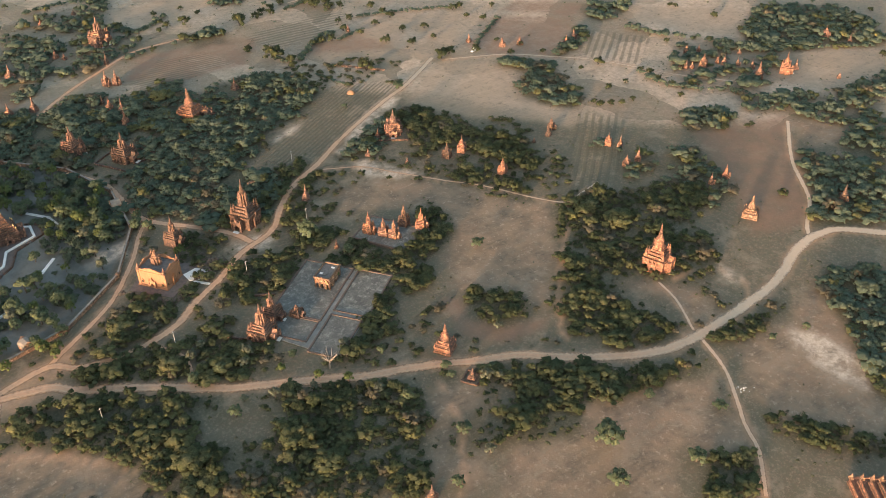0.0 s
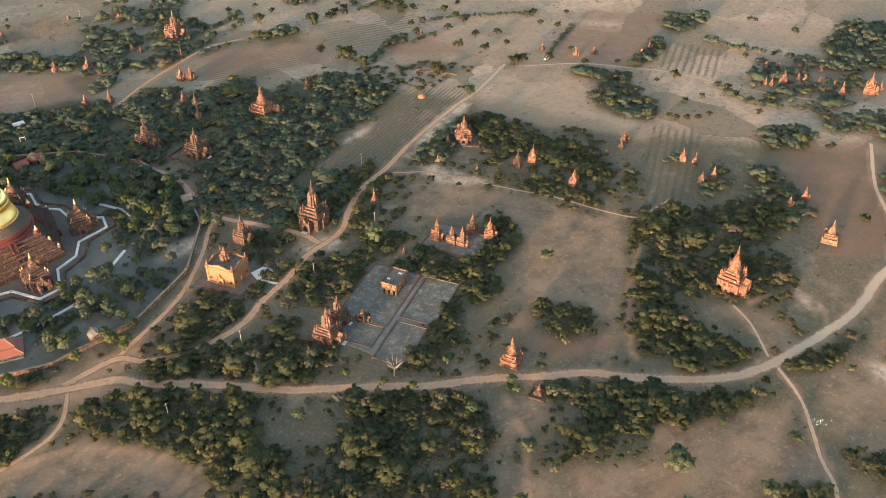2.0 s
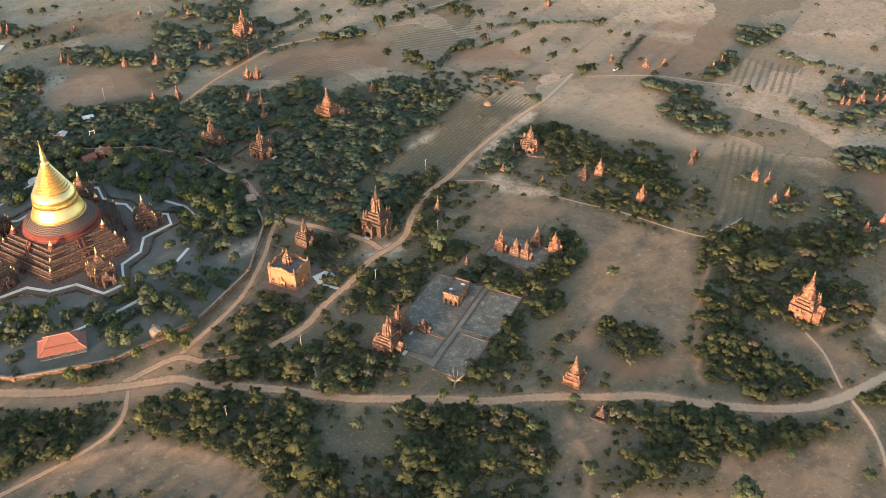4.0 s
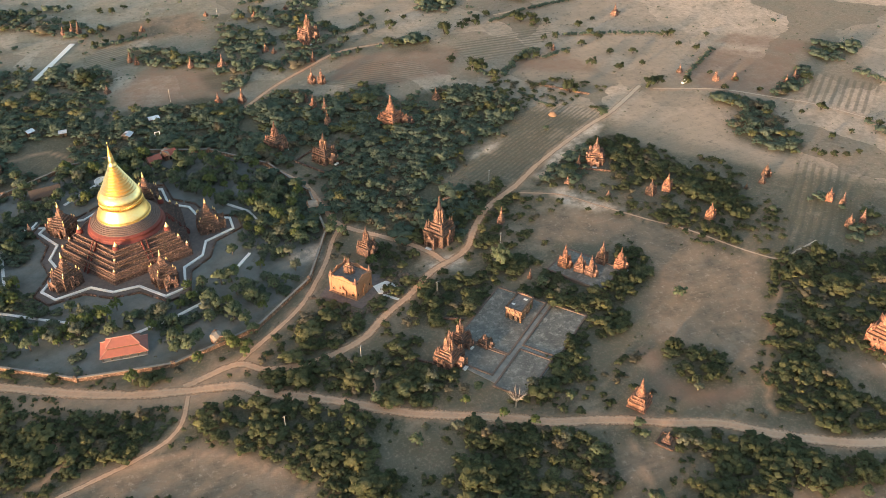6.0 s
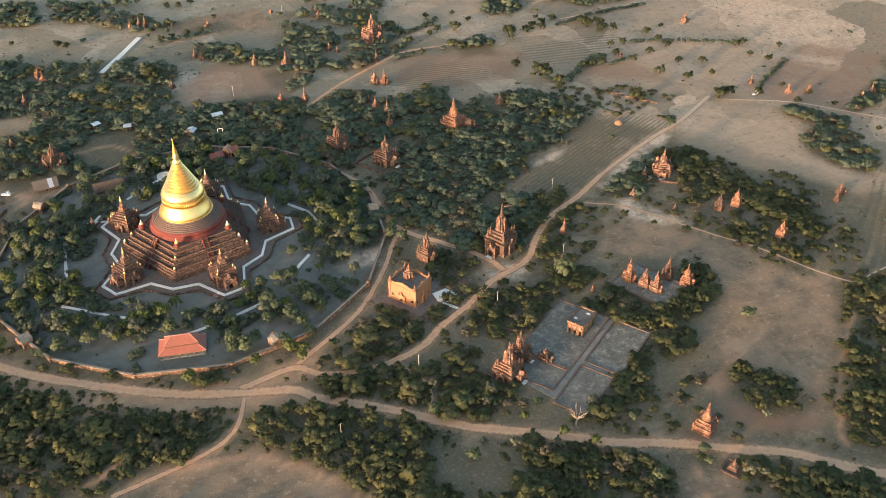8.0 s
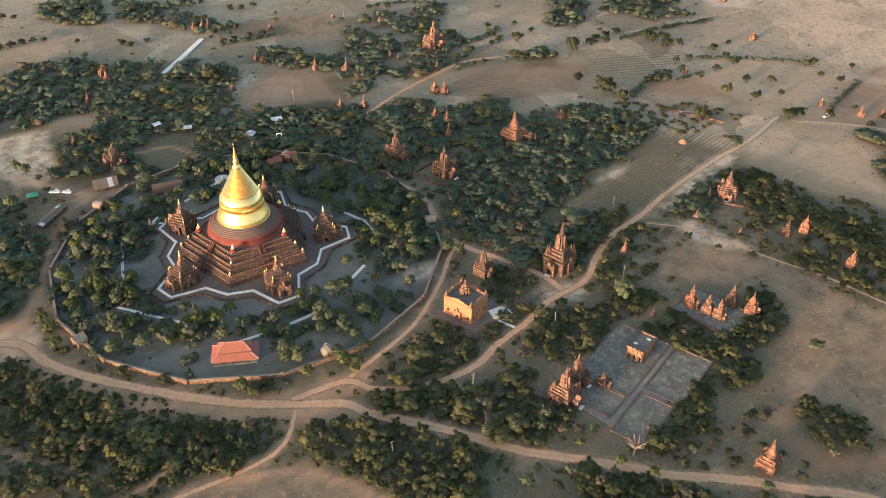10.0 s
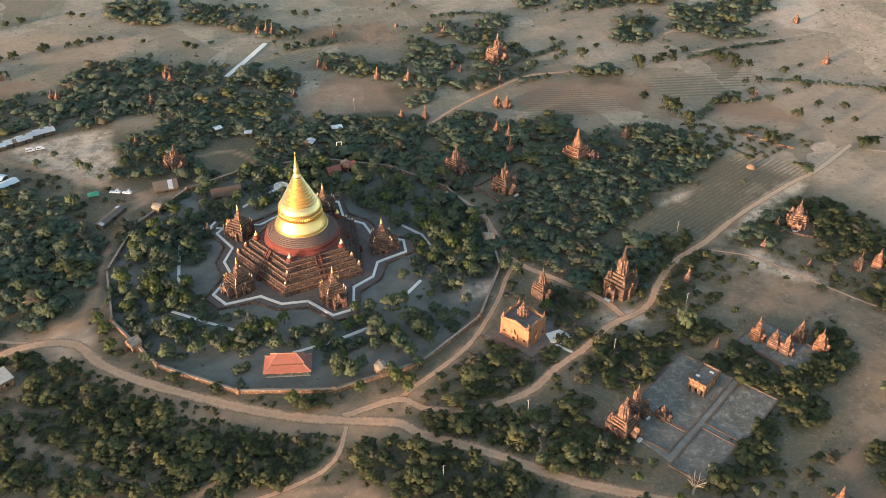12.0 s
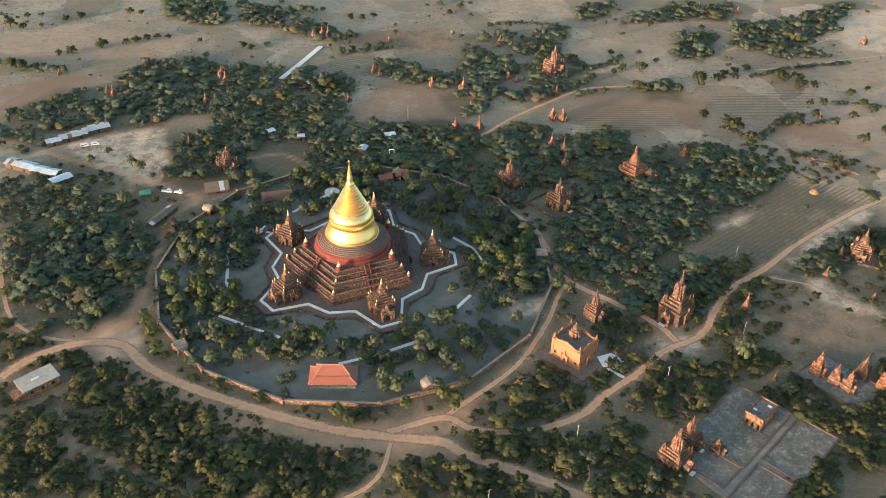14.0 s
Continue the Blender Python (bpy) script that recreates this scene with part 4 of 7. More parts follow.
def flat(geo, pts, z0, z1):
    n = len(pts)
    geo.add([(x, y, z0) for x, y in pts] + [(x, y, z1) for x, y in pts], [tuple(range(n, 2 * n))] + [(i, (i + 1) % n, n + (i + 1) % n, n + i) for i in range(n)])


build_pagoda()
platform = Geo()
flat(platform, star(55.5, 42.5, 44.0), -0.4, 0.12)
solid("pavement", platform, TERRACE_FLOOR, "brown brick paving round the great pagoda", "pavement", kind="structure")
parapet = thing("parapet", 0, 0, 0, "low star-shaped whitewashed parapet round the pagoda", "parapet")
ring = star(51.2, 37.6, 39.8)
for i in range(len(ring)):
    run = Geo()
    kerb(run, [ring[i], ring[(i + 1) % len(ring)]], 1.2, 0.0, 0.75 + 0.004 * (i % 2), False)
    part("parapet_run", run, WHITE, parapet)
outer_wall = Geo()
pts = star(55.5, 42.5, 44.0)
for i in range(len(pts)):
    a, b = Vector(pts[i]), Vector(pts[(i + 1) % len(pts)])
    for s0, s1 in ((0.0, 0.42), (0.58, 1.0)):
        kerb(outer_wall, [tuple(a.lerp(b, s0)), tuple(a.lerp(b, s1))], 0.8, -0.4, 0.95, False)
solid("terrace_wall", outer_wall, BRICK_DARK, "low red brick retaining wall with gaps", "wall")


# ---- temples and stupas ----
def arch(w, h):
    """Outline of an arched opening, x and z."""
    return [(-w / 2, 0)] + [(-w / 2 * math.cos(math.pi * i / 8), h - w / 2 + w / 2 * math.sin(math.pi * i / 8)) for i in range(9)] + [(w / 2, 0)]


def porch_geo(w, d, h, y0):
    """A gabled porch that faces -y, with an arched passage: two walls, arch head and flame gable."""
    g = Geo()
    ow, oh = 0.42 * w, 0.66 * h
    hole = arch(ow, oh)
    left = [(-w / 2, 0), (-w / 2, h)] + [(0, h * 1.02)] + [p for p in reversed(hole[:6])]
    right = [(w / 2, 0)] + [p for p in reversed(hole[5:])] + [(0, h * 1.02), (w / 2, h)]
    for o in (left, right):
        g.prism([(x, z) for x, z in o], y0 - d, y0)
    g.prism([(-0.56 * w, h * 0.92), (0.56 * w, h * 0.92), (0.42 * w, h * 1.12), (0.2 * w, h * 1.22), (0.09 * w, h * 1.42), (0, h * 1.75), (-0.09 * w, h * 1.42), (-0.2 * w, h * 1.22), (-0.42 * w, h * 1.12)], y0 - d - 0.06 * w, y0 - 0.25 * d)
    for s in (-1, 1):
        g.square([(0.075 * w, 0), (0.075 * w, 1.05 * h), (0.095 * w, 1.08 * h), (0.07 * w, 1.15 * h), (0.02 * w, 1.45 * h)], s * 0.5 * w, y0 - d - 0.02 * w)
    return g


def mini_spire(g, x, y, z, w, h):
    g.square([(0.5 * w, z), (0.5 * w, z + 0.2 * h), (0.38 * w, z + 0.22 * h), (0.38 * w, z + 0.36 * h)], x, y)
    g.lathe([(0.38 * w, z + 0.36 * h), (0.36 * w, z + 0.46 * h), (0.22 * w, z + 0.6 * h), (0.12 * w, z + 0.75 * h), (0.02 * w, z + h)], 8, x, y)


def temple(x, y, w, h, turn, mat=BRICK, label="", group="", body=0.30, name="temple", tip=None, faces=1, category="temple", crown=""):
    """A square brick temple: plinth, body, porches, stepped roofs with corner spires, curved tower and ringed spire."""
    ob = thing(name, x, y, turn, label or "small red brick temple with stepped roofs and a pointed tower", category, group)
    a, hb = w / 2 * 0.80, body * h
    g = Geo().square([(1.1 * a, -0.4), (1.1 * a, 0.07 * hb), (1.04 * a, 0.12 * hb), (a, 0.16 * hb), (a, 0.82 * hb), (1.06 * a, 0.86 * hb), (1.06 * a, 0.93 * hb), (1.1 * a, 0.95 * hb), (1.1 * a, hb), (0.98 * a, hb)])
    for sx in (-1, 1):
        for sy in (-1, 1):
            g.square([(0.11 * a, 0.1 * hb), (0.11 * a, 0.9 * hb)], sx * 0.93 * a, sy * 0.93 * a)
    part("body", g, mat, ob)
    for k in range(4 if w > 9 else faces):
        main = k < faces
        pw, pd, ph = (0.95 * a, 0.62 * a, 0.72 * hb) if main else (0.72 * a, 0.22 * a, 0.68 * hb)
        p = part("porch", porch_geo(pw, pd, ph, -0.99 * a), mat, ob)
        p.rotation_euler.z = k * math.pi / 2
        recess = part("doorway", Geo().box(-0.21 * pw, 0.21 * pw, -1.02 * a - 0.05, -0.97 * a, 0.05, 0.62 * ph), DARK, p, "dark doorway")
    if w > 5:
        part("doorstep", Geo().box(-0.3 * a, 0.3 * a, -1.95 * a, -1.64 * a, -0.2, 0.3), WHITE, ob, "whitewashed doorstep")
    z, r = hb, a
    steps = ((0.86, 0.06), (0.70, 0.055), (0.55, 0.05))
    for f, dh in steps:
        t = Geo().square([(f * a, z), (f * a, z + 0.6 * dh * h), (f * a * 1.05, z + 0.68 * dh * h), (f * a * 1.05, z + dh * h), (f * a * 0.93, z + dh * h)])
        part("roof_terrace", t, mat, ob)
        if f > 0.6 and w > 4.5:
            for sx in (-1, 1):
                for sy in (-1, 1):
                    c = Geo()
                    mini_spire(c, sx * f * a * 0.97, sy * f * a * 0.97, z + 0.3 * dh * h, 0.30 * a, 0.20 * h * (1.15 if f > 0.8 else 0.85))
                    part("corner_spire", c, mat, ob)
        z += dh * h
    top = h - z
    tower = [(0.40 * a, z), (0.40 * a, z + 0.07 * top), (0.355 * a, z + 0.09 * top), (0.36 * a, z + 0.18 * top), (0.32 * a, z + 0.2 * top), (0.32 * a, z + 0.28 * top), (0.27 * a, z + 0.3 * top), (0.26 * a, z + 0.38 * top), (0.21 * a, z + 0.4 * top), (0.17 * a, z + 0.47 * top)]
    tg = Geo().square(tower)
    for k in range(4):
        ca, sa = round(math.cos(k * math.pi / 2)), round(math.sin(k * math.pi / 2))
        tg.square([(0.16 * a, z), (0.16 * a, z + 0.3 * top), (0.12 * a, z + 0.42 * top), (0.02 * a, z + 0.5 * top)], 0.32 * a * ca, 0.32 * a * sa)
    if crown == "bell":
        tg = Geo().square([(0.5 * a, z), (0.5 * a, z + 0.05 * top), (0.44 * a, z + 0.07 * top), (0.44 * a, z + 0.12 * top)])
        tg.lathe([(0.50 * a, z + 0.1 * top), (0.52 * a, z + 0.14 * top), (0.47 * a, z + 0.17 * top), (0.44 * a, z + 0.28 * top), (0.38 * a, z + 0.38 * top), (0.29 * a, z + 0.45 * top), (0.18 * a, z + 0.5 * top)], 16)
    part("tower", tg, mat, ob)
    sp = ring_steps(0.17 * a, 0.085 * a, z + 0.46 * top, z + 0.74 * top, 5, 0.3)
    part("spire", Geo().lathe(sp, 12), mat, ob, "", True)
    part("finial", Geo().lathe([(0.085 * a, z + 0.73 * top), (0.115 * a, z + 0.77 * top), (0.07 * a, z + 0.82 * top), (0.06 * a, z + 0.9 * top), (0.015 * a, z + top)], 10), tip or mat, ob, "gilt finial" if tip else "", True)
    return ob


def stupa(x, y, w, h, turn, mat=BRICK, label="", group="", name="stupa"):
    """A brick stupa: three square terraces, octagon, bell, ringed spire."""
    ob = thing(name, x, y, turn, label or "small red brick stupa with square terraces and a ringed spire", "stupa", group)
    a, z = w / 2 * 0.9, 0.0
    for i, (f, dh) in enumerate(((1.0, 0.22), (0.80, 0.10), (0.64, 0.08))):
        z0 = z - (0.4 if i == 0 else 0)
        g = Geo().square([(1.06 * f * a, z0), (1.06 * f * a, z + 0.2 * dh * h), (0.97 * f * a, z + 0.28 * dh * h), (0.96 * f * a, z + 0.74 * dh * h), (1.05 * f * a, z + 0.84 * dh * h), (1.05 * f * a, z + dh * h), (0.9 * f * a, z + dh * h)])
        part("terrace", g, mat, ob)
        z += dh * h
        if i < 2 and w > 5.5:
            for sx in (-1, 1):
                for sy in (-1, 1):
                    c = Geo()
                    mini_spire(c, sx * f * a * 0.93, sy * f * a * 0.93, z - 0.02 * h, 0.2 * a, 0.14 * h)
                    part("corner_spire", c, mat, ob)
    top = h - z
    bell = [(0.54 * a, z), (0.56 * a, z + 0.05 * top), (0.48 * a, z + 0.07 * top), (0.50 * a, z + 0.11 * top), (0.44 * a, z + 0.13 * top), (0.43 * a, z + 0.2 * top), (0.39 * a, z + 0.3 * top), (0.32 * a, z + 0.38 * top), (0.24 * a, z + 0.42 * top), (0.19 * a, z + 0.43 * top)]
    part("bell", Geo().lathe(bell, 16), mat, ob, "", True)
    sp = ring_steps(0.2 * a, 0.07 * a, z + 0.42 * top, z + 0.82 * top, 7, 0.35) + [(0.10 * a, z + 0.84 * top), (0.06 * a, z + 0.9 * top), (0.015 * a, z + top)]
    part("spire", Geo().lathe(sp, 12), mat, ob, "", True)
    return ob


# five shrines with gilt tips on the sides of the pagoda
def pagoda_shrine(x, y, turn):
    """A square shrine: body, deep porch, four broad roof tiers, bell tower and gilt spire."""
    ob = thing("shrine", x, y, turn, "square brick shrine with gilt-tipped spires against the pagoda", "shrine", "shrines of the pagoda")
    a = 4.9
    g = Geo().square([(a + 0.5, -0.4), (a + 0.5, 0.5), (a + 0.2, 0.7), (a, 0.9), (a, 2.6), (a + 0.12, 2.7), (a + 0.12, 2.9), (a, 3.0), (a, 5.0), (a + 0.3, 5.2), (a + 0.3, 5.5), (a + 0.55, 5.6), (a + 0.55, 6.1), (a, 6.15)])
    for sx in (-1, 1):
        for sy in (-1, 1):
            g.square([(0.5, 0.4), (0.5, 5.5)], sx * (a - 0.2), sy * (a - 0.2))
    part("body", g, PAGODA_BRICK, ob)
    for k in range(4):
        pw, pd, ph = (5.4, 3.2, 4.4) if k == 0 else (3.6, 0.9, 4.1)
        p = part("porch", porch_geo(pw, pd, ph, -a + 0.05), BRICK, ob)
        p.rotation_euler.z = k * math.pi / 2
        part("doorway", Geo().box(-0.2 * pw, 0.2 * pw, -a - 0.1, -a + 0.1, 0.05, 0.6 * ph), DARK, p, "dark doorway")
    part("porch_roof", Geo().box(-2.5, 2.5, -a - 2.9, -a - 0.1, 4.5, 5.1, 0, 0.3).box(-1.9, 1.9, -a - 2.3, -a - 0.1, 5.1, 5.9, 0, 0.35), BRICK_DARK, ob)
    z = 6.1
    for half, dh in ((4.5, 1.15), (3.75, 1.1), (3.0, 1.1), (2.3, 1.1)):
        part("roof_tier", Geo().square([(half, z), (half, z + 0.55 * dh), (half + 0.3, z + 0.65 * dh), (half + 0.3, z + 0.95 * dh), (half - 0.1, z + dh)]), PAGODA_BRICK, ob)
        if half > 3.5:
            for sx in (-1, 1):
                for sy in (-1, 1):
                    c = Geo()
                    mini_spire(c, sx * (half + 0.1), sy * (half + 0.1), z + 0.1, 1.0, 2.6)
                    sp = part("corner_spire", c, BRICK, ob)
                    part("gilt_tip", Geo().lathe([(0.32, z + 1.9), (0.36, z + 2.2), (0.16, z + 2.6), (0.03, z + 3.4)], 8, sx * (half + 0.1), sy * (half + 0.1)), GOLD, sp, "", True)
        z += dh
    tower = Geo().square([(1.75, z), (1.7, z + 0.4), (1.4, z + 0.5), (1.35, z + 2.2), (1.6, z + 2.4), (1.1, z + 2.7)])
    tower.lathe([(1.15, z + 2.6), (1.1, z + 3.2), (0.85, z + 4.2), (0.6, z + 4.9), (0.55, z + 5.2)], 12)
    part("tower", tower, BRICK, ob)
    part("spire", Geo().lathe([(0.6, z + 5.1), (0.65, z + 5.5), (0.42, z + 6.0), (0.32, z + 6.8), (0.2, z + 7.2), (0.03, z + 8.6)], 12), GOLD, ob, "gilt spire", True)
    return ob


for az in PORCH_AZ:
    pagoda_shrine(39.3 * math.cos(az), 39.3 * math.sin(az), az + math.pi / 2)

TURN = radians(36.5)
R = random.Random(3)
# the tall temples near the roads
temple(149, -50.5, 14.0, 27.0, radians(-53), BRICK_DARK, "tall weathered brown brick temple with a lean tower", "", 0.26)
temple(111, -48, 8.6, 16.5, TURN, BRICK_DARK, "dark brick temple with crowded pointed towers", "", 0.28)
temple(122.5, -137, 12.0, 18.0, TURN, BRICK, "brick temple of a close pair, pointed spires on its roofs", "pair of temples by the courts", 0.24)
temple(131, -128, 9.0, 15.0, TURN, BRICK, "smaller brick temple behind its twin", "pair of temples by the courts", 0.26)
temple(141, -133, 6.0, 6.5, TURN, BRICK_DARK, "low ruined brick shrine with broken top", "", 0.40)
temple(305, -193, 12.5, 26.0, radians(25), BRICK_WARM, "bright orange brick temple with a tall bell tower", "", 0.28, crown="bell")
temple(113, 48, 12.5, 18.0, TURN, BRICK_DARK, "brown brick temple in a walled yard", "", 0.28)
temple(89.5, 73, 11.5, 17.0, TURN, BRICK, "red brick temple with a pointed tower among trees", "", 0.28)
stupa(163, 78, 13.0, 19.5, TURN, BRICK_WARM, "pale orange brick stupa with broad terraces")
temple(172, 74, 7.0, 6.5, TURN, BRICK_DARK, "low brick hall beside a stupa", "", 0.45)
temple(144, 222, 13.5, 20.0, TURN, BRICK, "large red temple far across the plain", "", 0.28)
temple(140, 215, 7.5, 9.5, TURN, BRICK, "front chapel of the far red temple", "", 0.34)
temple(-71, 100, 12.0, 14.5, TURN, BRICK_DARK, "brown brick temple in the western scrub", "", 0.3)
temple(260.6, -8, 11.0, 16.0, radians(-30), BRICK, "red temple with a white doorstep in a grove", "", 0.28, crown="bell")
stupa(187, -188.5, 8.4, 15.0, TURN, BRICK_WARM, "bright orange brick stupa beside the dust road")
stupa(187.3, -210, 4.0, 6.0, TURN, BRICK, "little brick stupa in a low walled square")
stupa(376.7, -186, 8.6, 12.5, TURN, BRICK_PALE, "pale whitewashed brick stupa in a bare field")


def terraced_stupa(x, y, turn):
    """Four broad terraces with spires at their corners, a bell and a ringed spire."""
    ob = thing("stupa", x, y, turn, "broad orange brick stupa with four spired terraces", "stupa")
    z = -0.4
    for half, top in ((12.0, 2.8), (9.6, 5.4), (7.2, 7.8), (5.2, 9.8)):
        part("terrace", Geo().square([(half + 0.4, z), (half + 0.4, z + 0.6), (half, z + 0.8), (half - 0.1, top - 0.7), (half + 0.3, top - 0.5), (half + 0.3, top), (half - 0.3, top), (half - 0.3, top - 0.35), (0.5, top - 0.3)]), BRICK_WARM, ob)
        for sx in (-1, 1):
            for sy in (-1, 1):
                c = Geo()
                mini_spire(c, sx * (half - 0.3), sy * (half - 0.3), top - 0.4, 1.6, 3.4)
                part("corner_spire", c, BRICK_PALE, ob)
        z = top - 0.4
    part("bell", Geo().lathe([(4.6, 9.4), (4.8, 10.2), (4.2, 10.6), (4.1, 12.0), (3.7, 13.6), (2.9, 15.0), (1.8, 15.8)], 20), BRICK_WARM, ob, "", True)
    part("spire", Geo().lathe(ring_steps(1.8, 0.5, 15.7, 20.5, 6, 0.35) + [(0.6, 20.8), (0.05, 23.0)], 12), BRICK_WARM, ob, "", True)
    return ob


terraced_stupa(281.0, -346.8, radians(-30.9))
stupa(140.9, -254.7, 4.0, 8.0, TURN, BRICK, "little red brick stupa half hidden by bushes")


def stupas(group, kind, rows):
    for x, y, w, h in rows:
        make = temple if (kind == "temple" or (kind == "mixed" and R.random() < 0.45)) else stupa
        mat = R.choice([BRICK, BRICK_WARM, BRICK, BRICK_DARK])
        ob = make(x, y, min(0.86 * w, 0.5 * h + 0.8), h * 1.06, TURN + radians(R.choice([0, 90]) + R.uniform(-8, 8)), mat, "", group, **({"crown": R.choice(["bell", ""])} if make is temple else {}))


stupas("five stupas on a court", "temple", [(199, -93.6, 6.9, 13.4), (204.5, -99.5, 6.7, 11.4), (208, -104.2, 6.3, 11.9), (217.6, -97.4, 6.9, 13.7), (224, -104.2, 6.9, 12.3)])
stupas("twin temples", "temple", [(129.4, 149.6, 5.6, 10), (135.4, 147, 5.6, 10)])
stupas("stupas in the northern scrub", "mixed", [(137.9, 181.3, 3.6, 10), (119.8, 124.2, 3.2, 6), (121.8, 113.7, 4.4, 9), (127.7, 106, 4.6, 10), (125.2, 89.7, 4.4, 9.6), (80.5, 138, 5.3, 10), (65.7, 141.5, 5.0, 7.5), (76.6, 194, 6.5, 10), (56, 202, 4.1, 9), (17, 226, 3.8, 8.3), (21, 220.5, 3.8, 6.7), (30, 279, 8, 6), (-19.5, 294, 4.2, 9), (-26, 293, 3.7, 7), (-15, 292, 4.2, 10), (-87, 222, 5.5, 9), (-1, 181.6, 4.8, 6), (199.9, 98.3, 5.2, 7.7)])
stupas("far ruins", "mixed", [(105, 219.5, 5, 4.5), (110, 210.5, 5, 6), (115, 206, 5, 5.2), (114, 278, 5.5, 4.5), (79, 292, 4.6, 4.5), (140, 285, 3.7, 4), (304.5, 141, 3.3, 5.6), (377.5, 184, 6.4, 9), (391.6, 259, 8.7, 8), (317, 327, 5, 6.4), (289, 341, 4, 5), (295, 338, 4, 5)])
stupas("stupas in the grove", "mixed", [(250, -7.7, 3, 5.6), (235, -24, 3.5, 4.6), (273, -50, 7.6, 9.5), (283.5, -49.4, 6.4, 10.6), (250, -44, 4.4, 4), (290.6, -81.4, 6.2, 9.5), (325.6, -63.4, 2.6, 3.5), (344, -55.6, 5.4, 7.7), (337.6, -61.4, 4, 6.8), (184.6, -47.3, 4.2, 9.6), (179.4, -96, 2.4, 5.7)])
stupas("stupas by the vine plots", "mixed", [(361, -89, 6.7, 7.6), (366, -94, 4, 6.7), (354.4, -113, 5.3, 7.5), (364, -112, 4.7, 7.9), (393, -152, 4.6, 8.5), (381.5, -152.6, 3.9, 7), (428.4, -203, 6.6, 10.8), (436.8, 42, 4.1, 8), (427, 38, 4.1, 6), (386, 59, 4.4, 7.4), (398.5, 55, 4.5, 6.4), (370, 78, 4.1, 6.3)])
stupas("eastern temple group", "mixed", [(488.5, -19.4, 6.7, 6.3), (497, -22.7, 5, 5), (498.5, -27, 4.2, 3), (467, -36, 3.6, 6), (471, -38, 3.6, 7), (475, -39.5, 3.6, 5.6), (481, -43.6, 7.3, 10.3), (495, -43, 4.5, 5.2), (497.6, -46.7, 5.4, 6.8), (504, -53, 3.7, 5.7), (519, -40, 3.4, 4.2), (508, -62, 3.7, 6.7), (501, -74.6, 7.3, 11.3), (522.5, -78, 11.5, 14), (533, -78, 4.6, 7), (592, -53, 6.3, 8.2), (600, -68, 4.5, 5), (546, -103, 3.3, 4.2)])
stupas("western stupas", "mixed", [(-96.4, 126.8, 3.6, 9.2), (-93, 183, 4.6, 8.6), (-83.5, 214, 5.6, 8.7), (-158.6, 200.7, 4.8, 8.5), (-155, 199, 3.4, 7), (-150, 153.5, 3, 6.3), (-197.5, 233, 7, 4.8)])


# ---- box temple with a flat roof ----
def box_temple(x, y, turn):
    ob = thing("box_temple", x, y, turn, "two-storey orange plastered cube temple with a small roof tower", "temple")
    a, h = 7.5, 12.2
    g = Geo().square([(a + 0.7, -0.4), (a + 0.7, 0.6), (a + 0.2, 0.9), (a, 1.0), (a, 10.6), (a + 0.35, 10.8), (a + 0.35, 11.2), (a + 0.1, 11.3)])
    for sx in (-1, 1):
        for sy in (-1, 1):
            g.square([(0.55, 0.5), (0.55, 11.0)], sx * (a - 0.25), sy * (a - 0.25))
    part("body", g, BRICK_ORANGE, ob)
    part("roof", Geo().square([(a - 0.35, 11.1), (a - 0.35, 11.5)]), ROOF_STONE, ob, "grey stained flat roof")
    for k in range(4):
        rim = part("parapet", Geo().box(-a - 0.1, a + 0.1 - 0.75, -a - 0.1, -a + 0.6, 11.25, 12.5).box(-3.4, 3.4, -a - 0.14, -a + 0.64, 12.45, 13.3, 0, 0.2).prism([(-1.8, 13.2), (1.8, 13.2), (0, 14.2)], -a - 0.1, -a + 0.5), BRICK_ORANGE, ob)
        rim.rotation_euler.z = k * math.pi / 2
        p = part("porch", porch_geo(3.4, 0.9, 4.4, -a + 0.02), BRICK_ORANGE, ob)
        p.rotation_euler.z = k * math.pi / 2
        part("doorway", Geo().box(-0.7, 0.7, -a - 0.06, -a + 0.1, 0.9, 3.0), DARK, p, "dark doorway")
        for wx in (-5.6, 5.6):
            w = part("window", Geo().box(wx - 0.55, wx + 0.55, -a - 0.05, -a + 0.1, 2.2, 4.0), DARK, ob, "small dark window opening")
            w.rotation_euler.z = k * math.pi / 2
            hood = part("window_hood", Geo().prism([(wx - 0.95, 4.1), (wx + 0.95, 4.1), (wx, 5.4)], -a - 0.3, -a + 0.1).box(wx - 0.9, wx - 0.6, -a - 0.22, -a + 0.1, 2.0, 4.1).box(wx + 0.6, wx + 0.9, -a - 0.22, -a + 0.1, 2.0, 4.1), BRICK_ORANGE, w)
    for sx in (-1, 1):
        for sy in (-1, 1):
            c = Geo()
            mini_spire(c, sx * (a - 0.5), sy * (a - 0.5), 11.3, 2.0, 5.0)
            part("corner_spire", c, BRICK, ob)
    t = Geo().square([(2.2, 11.4), (2.2, 12.2), (1.9, 12.4), (1.9, 15.2), (2.15, 15.5), (2.15, 15.9), (1.5, 16.0), (1.5, 17.0), (1.1, 17.2), (0.9, 18.2)], 1.2, 1.2)
    t.lathe(ring_steps(0.85, 0.25, 18.1, 20.6, 4, 0.3) + [(0.04, 22.0)], 12, 1.2, 1.2)
    tower = part("roof_tower", t, BRICK, ob)
    for k in range(4):
        ca, sa = round(math.cos(k * math.pi / 2)), round(math.sin(k * math.pi / 2))
        part("niche", Geo().square([(0.75, 11.4), (0.75, 14.4), (0.5, 15.2), (0.05, 16.6)], 1.2 + 1.95 * ca, 1.2 + 1.95 * sa), BRICK, tower)
    return ob


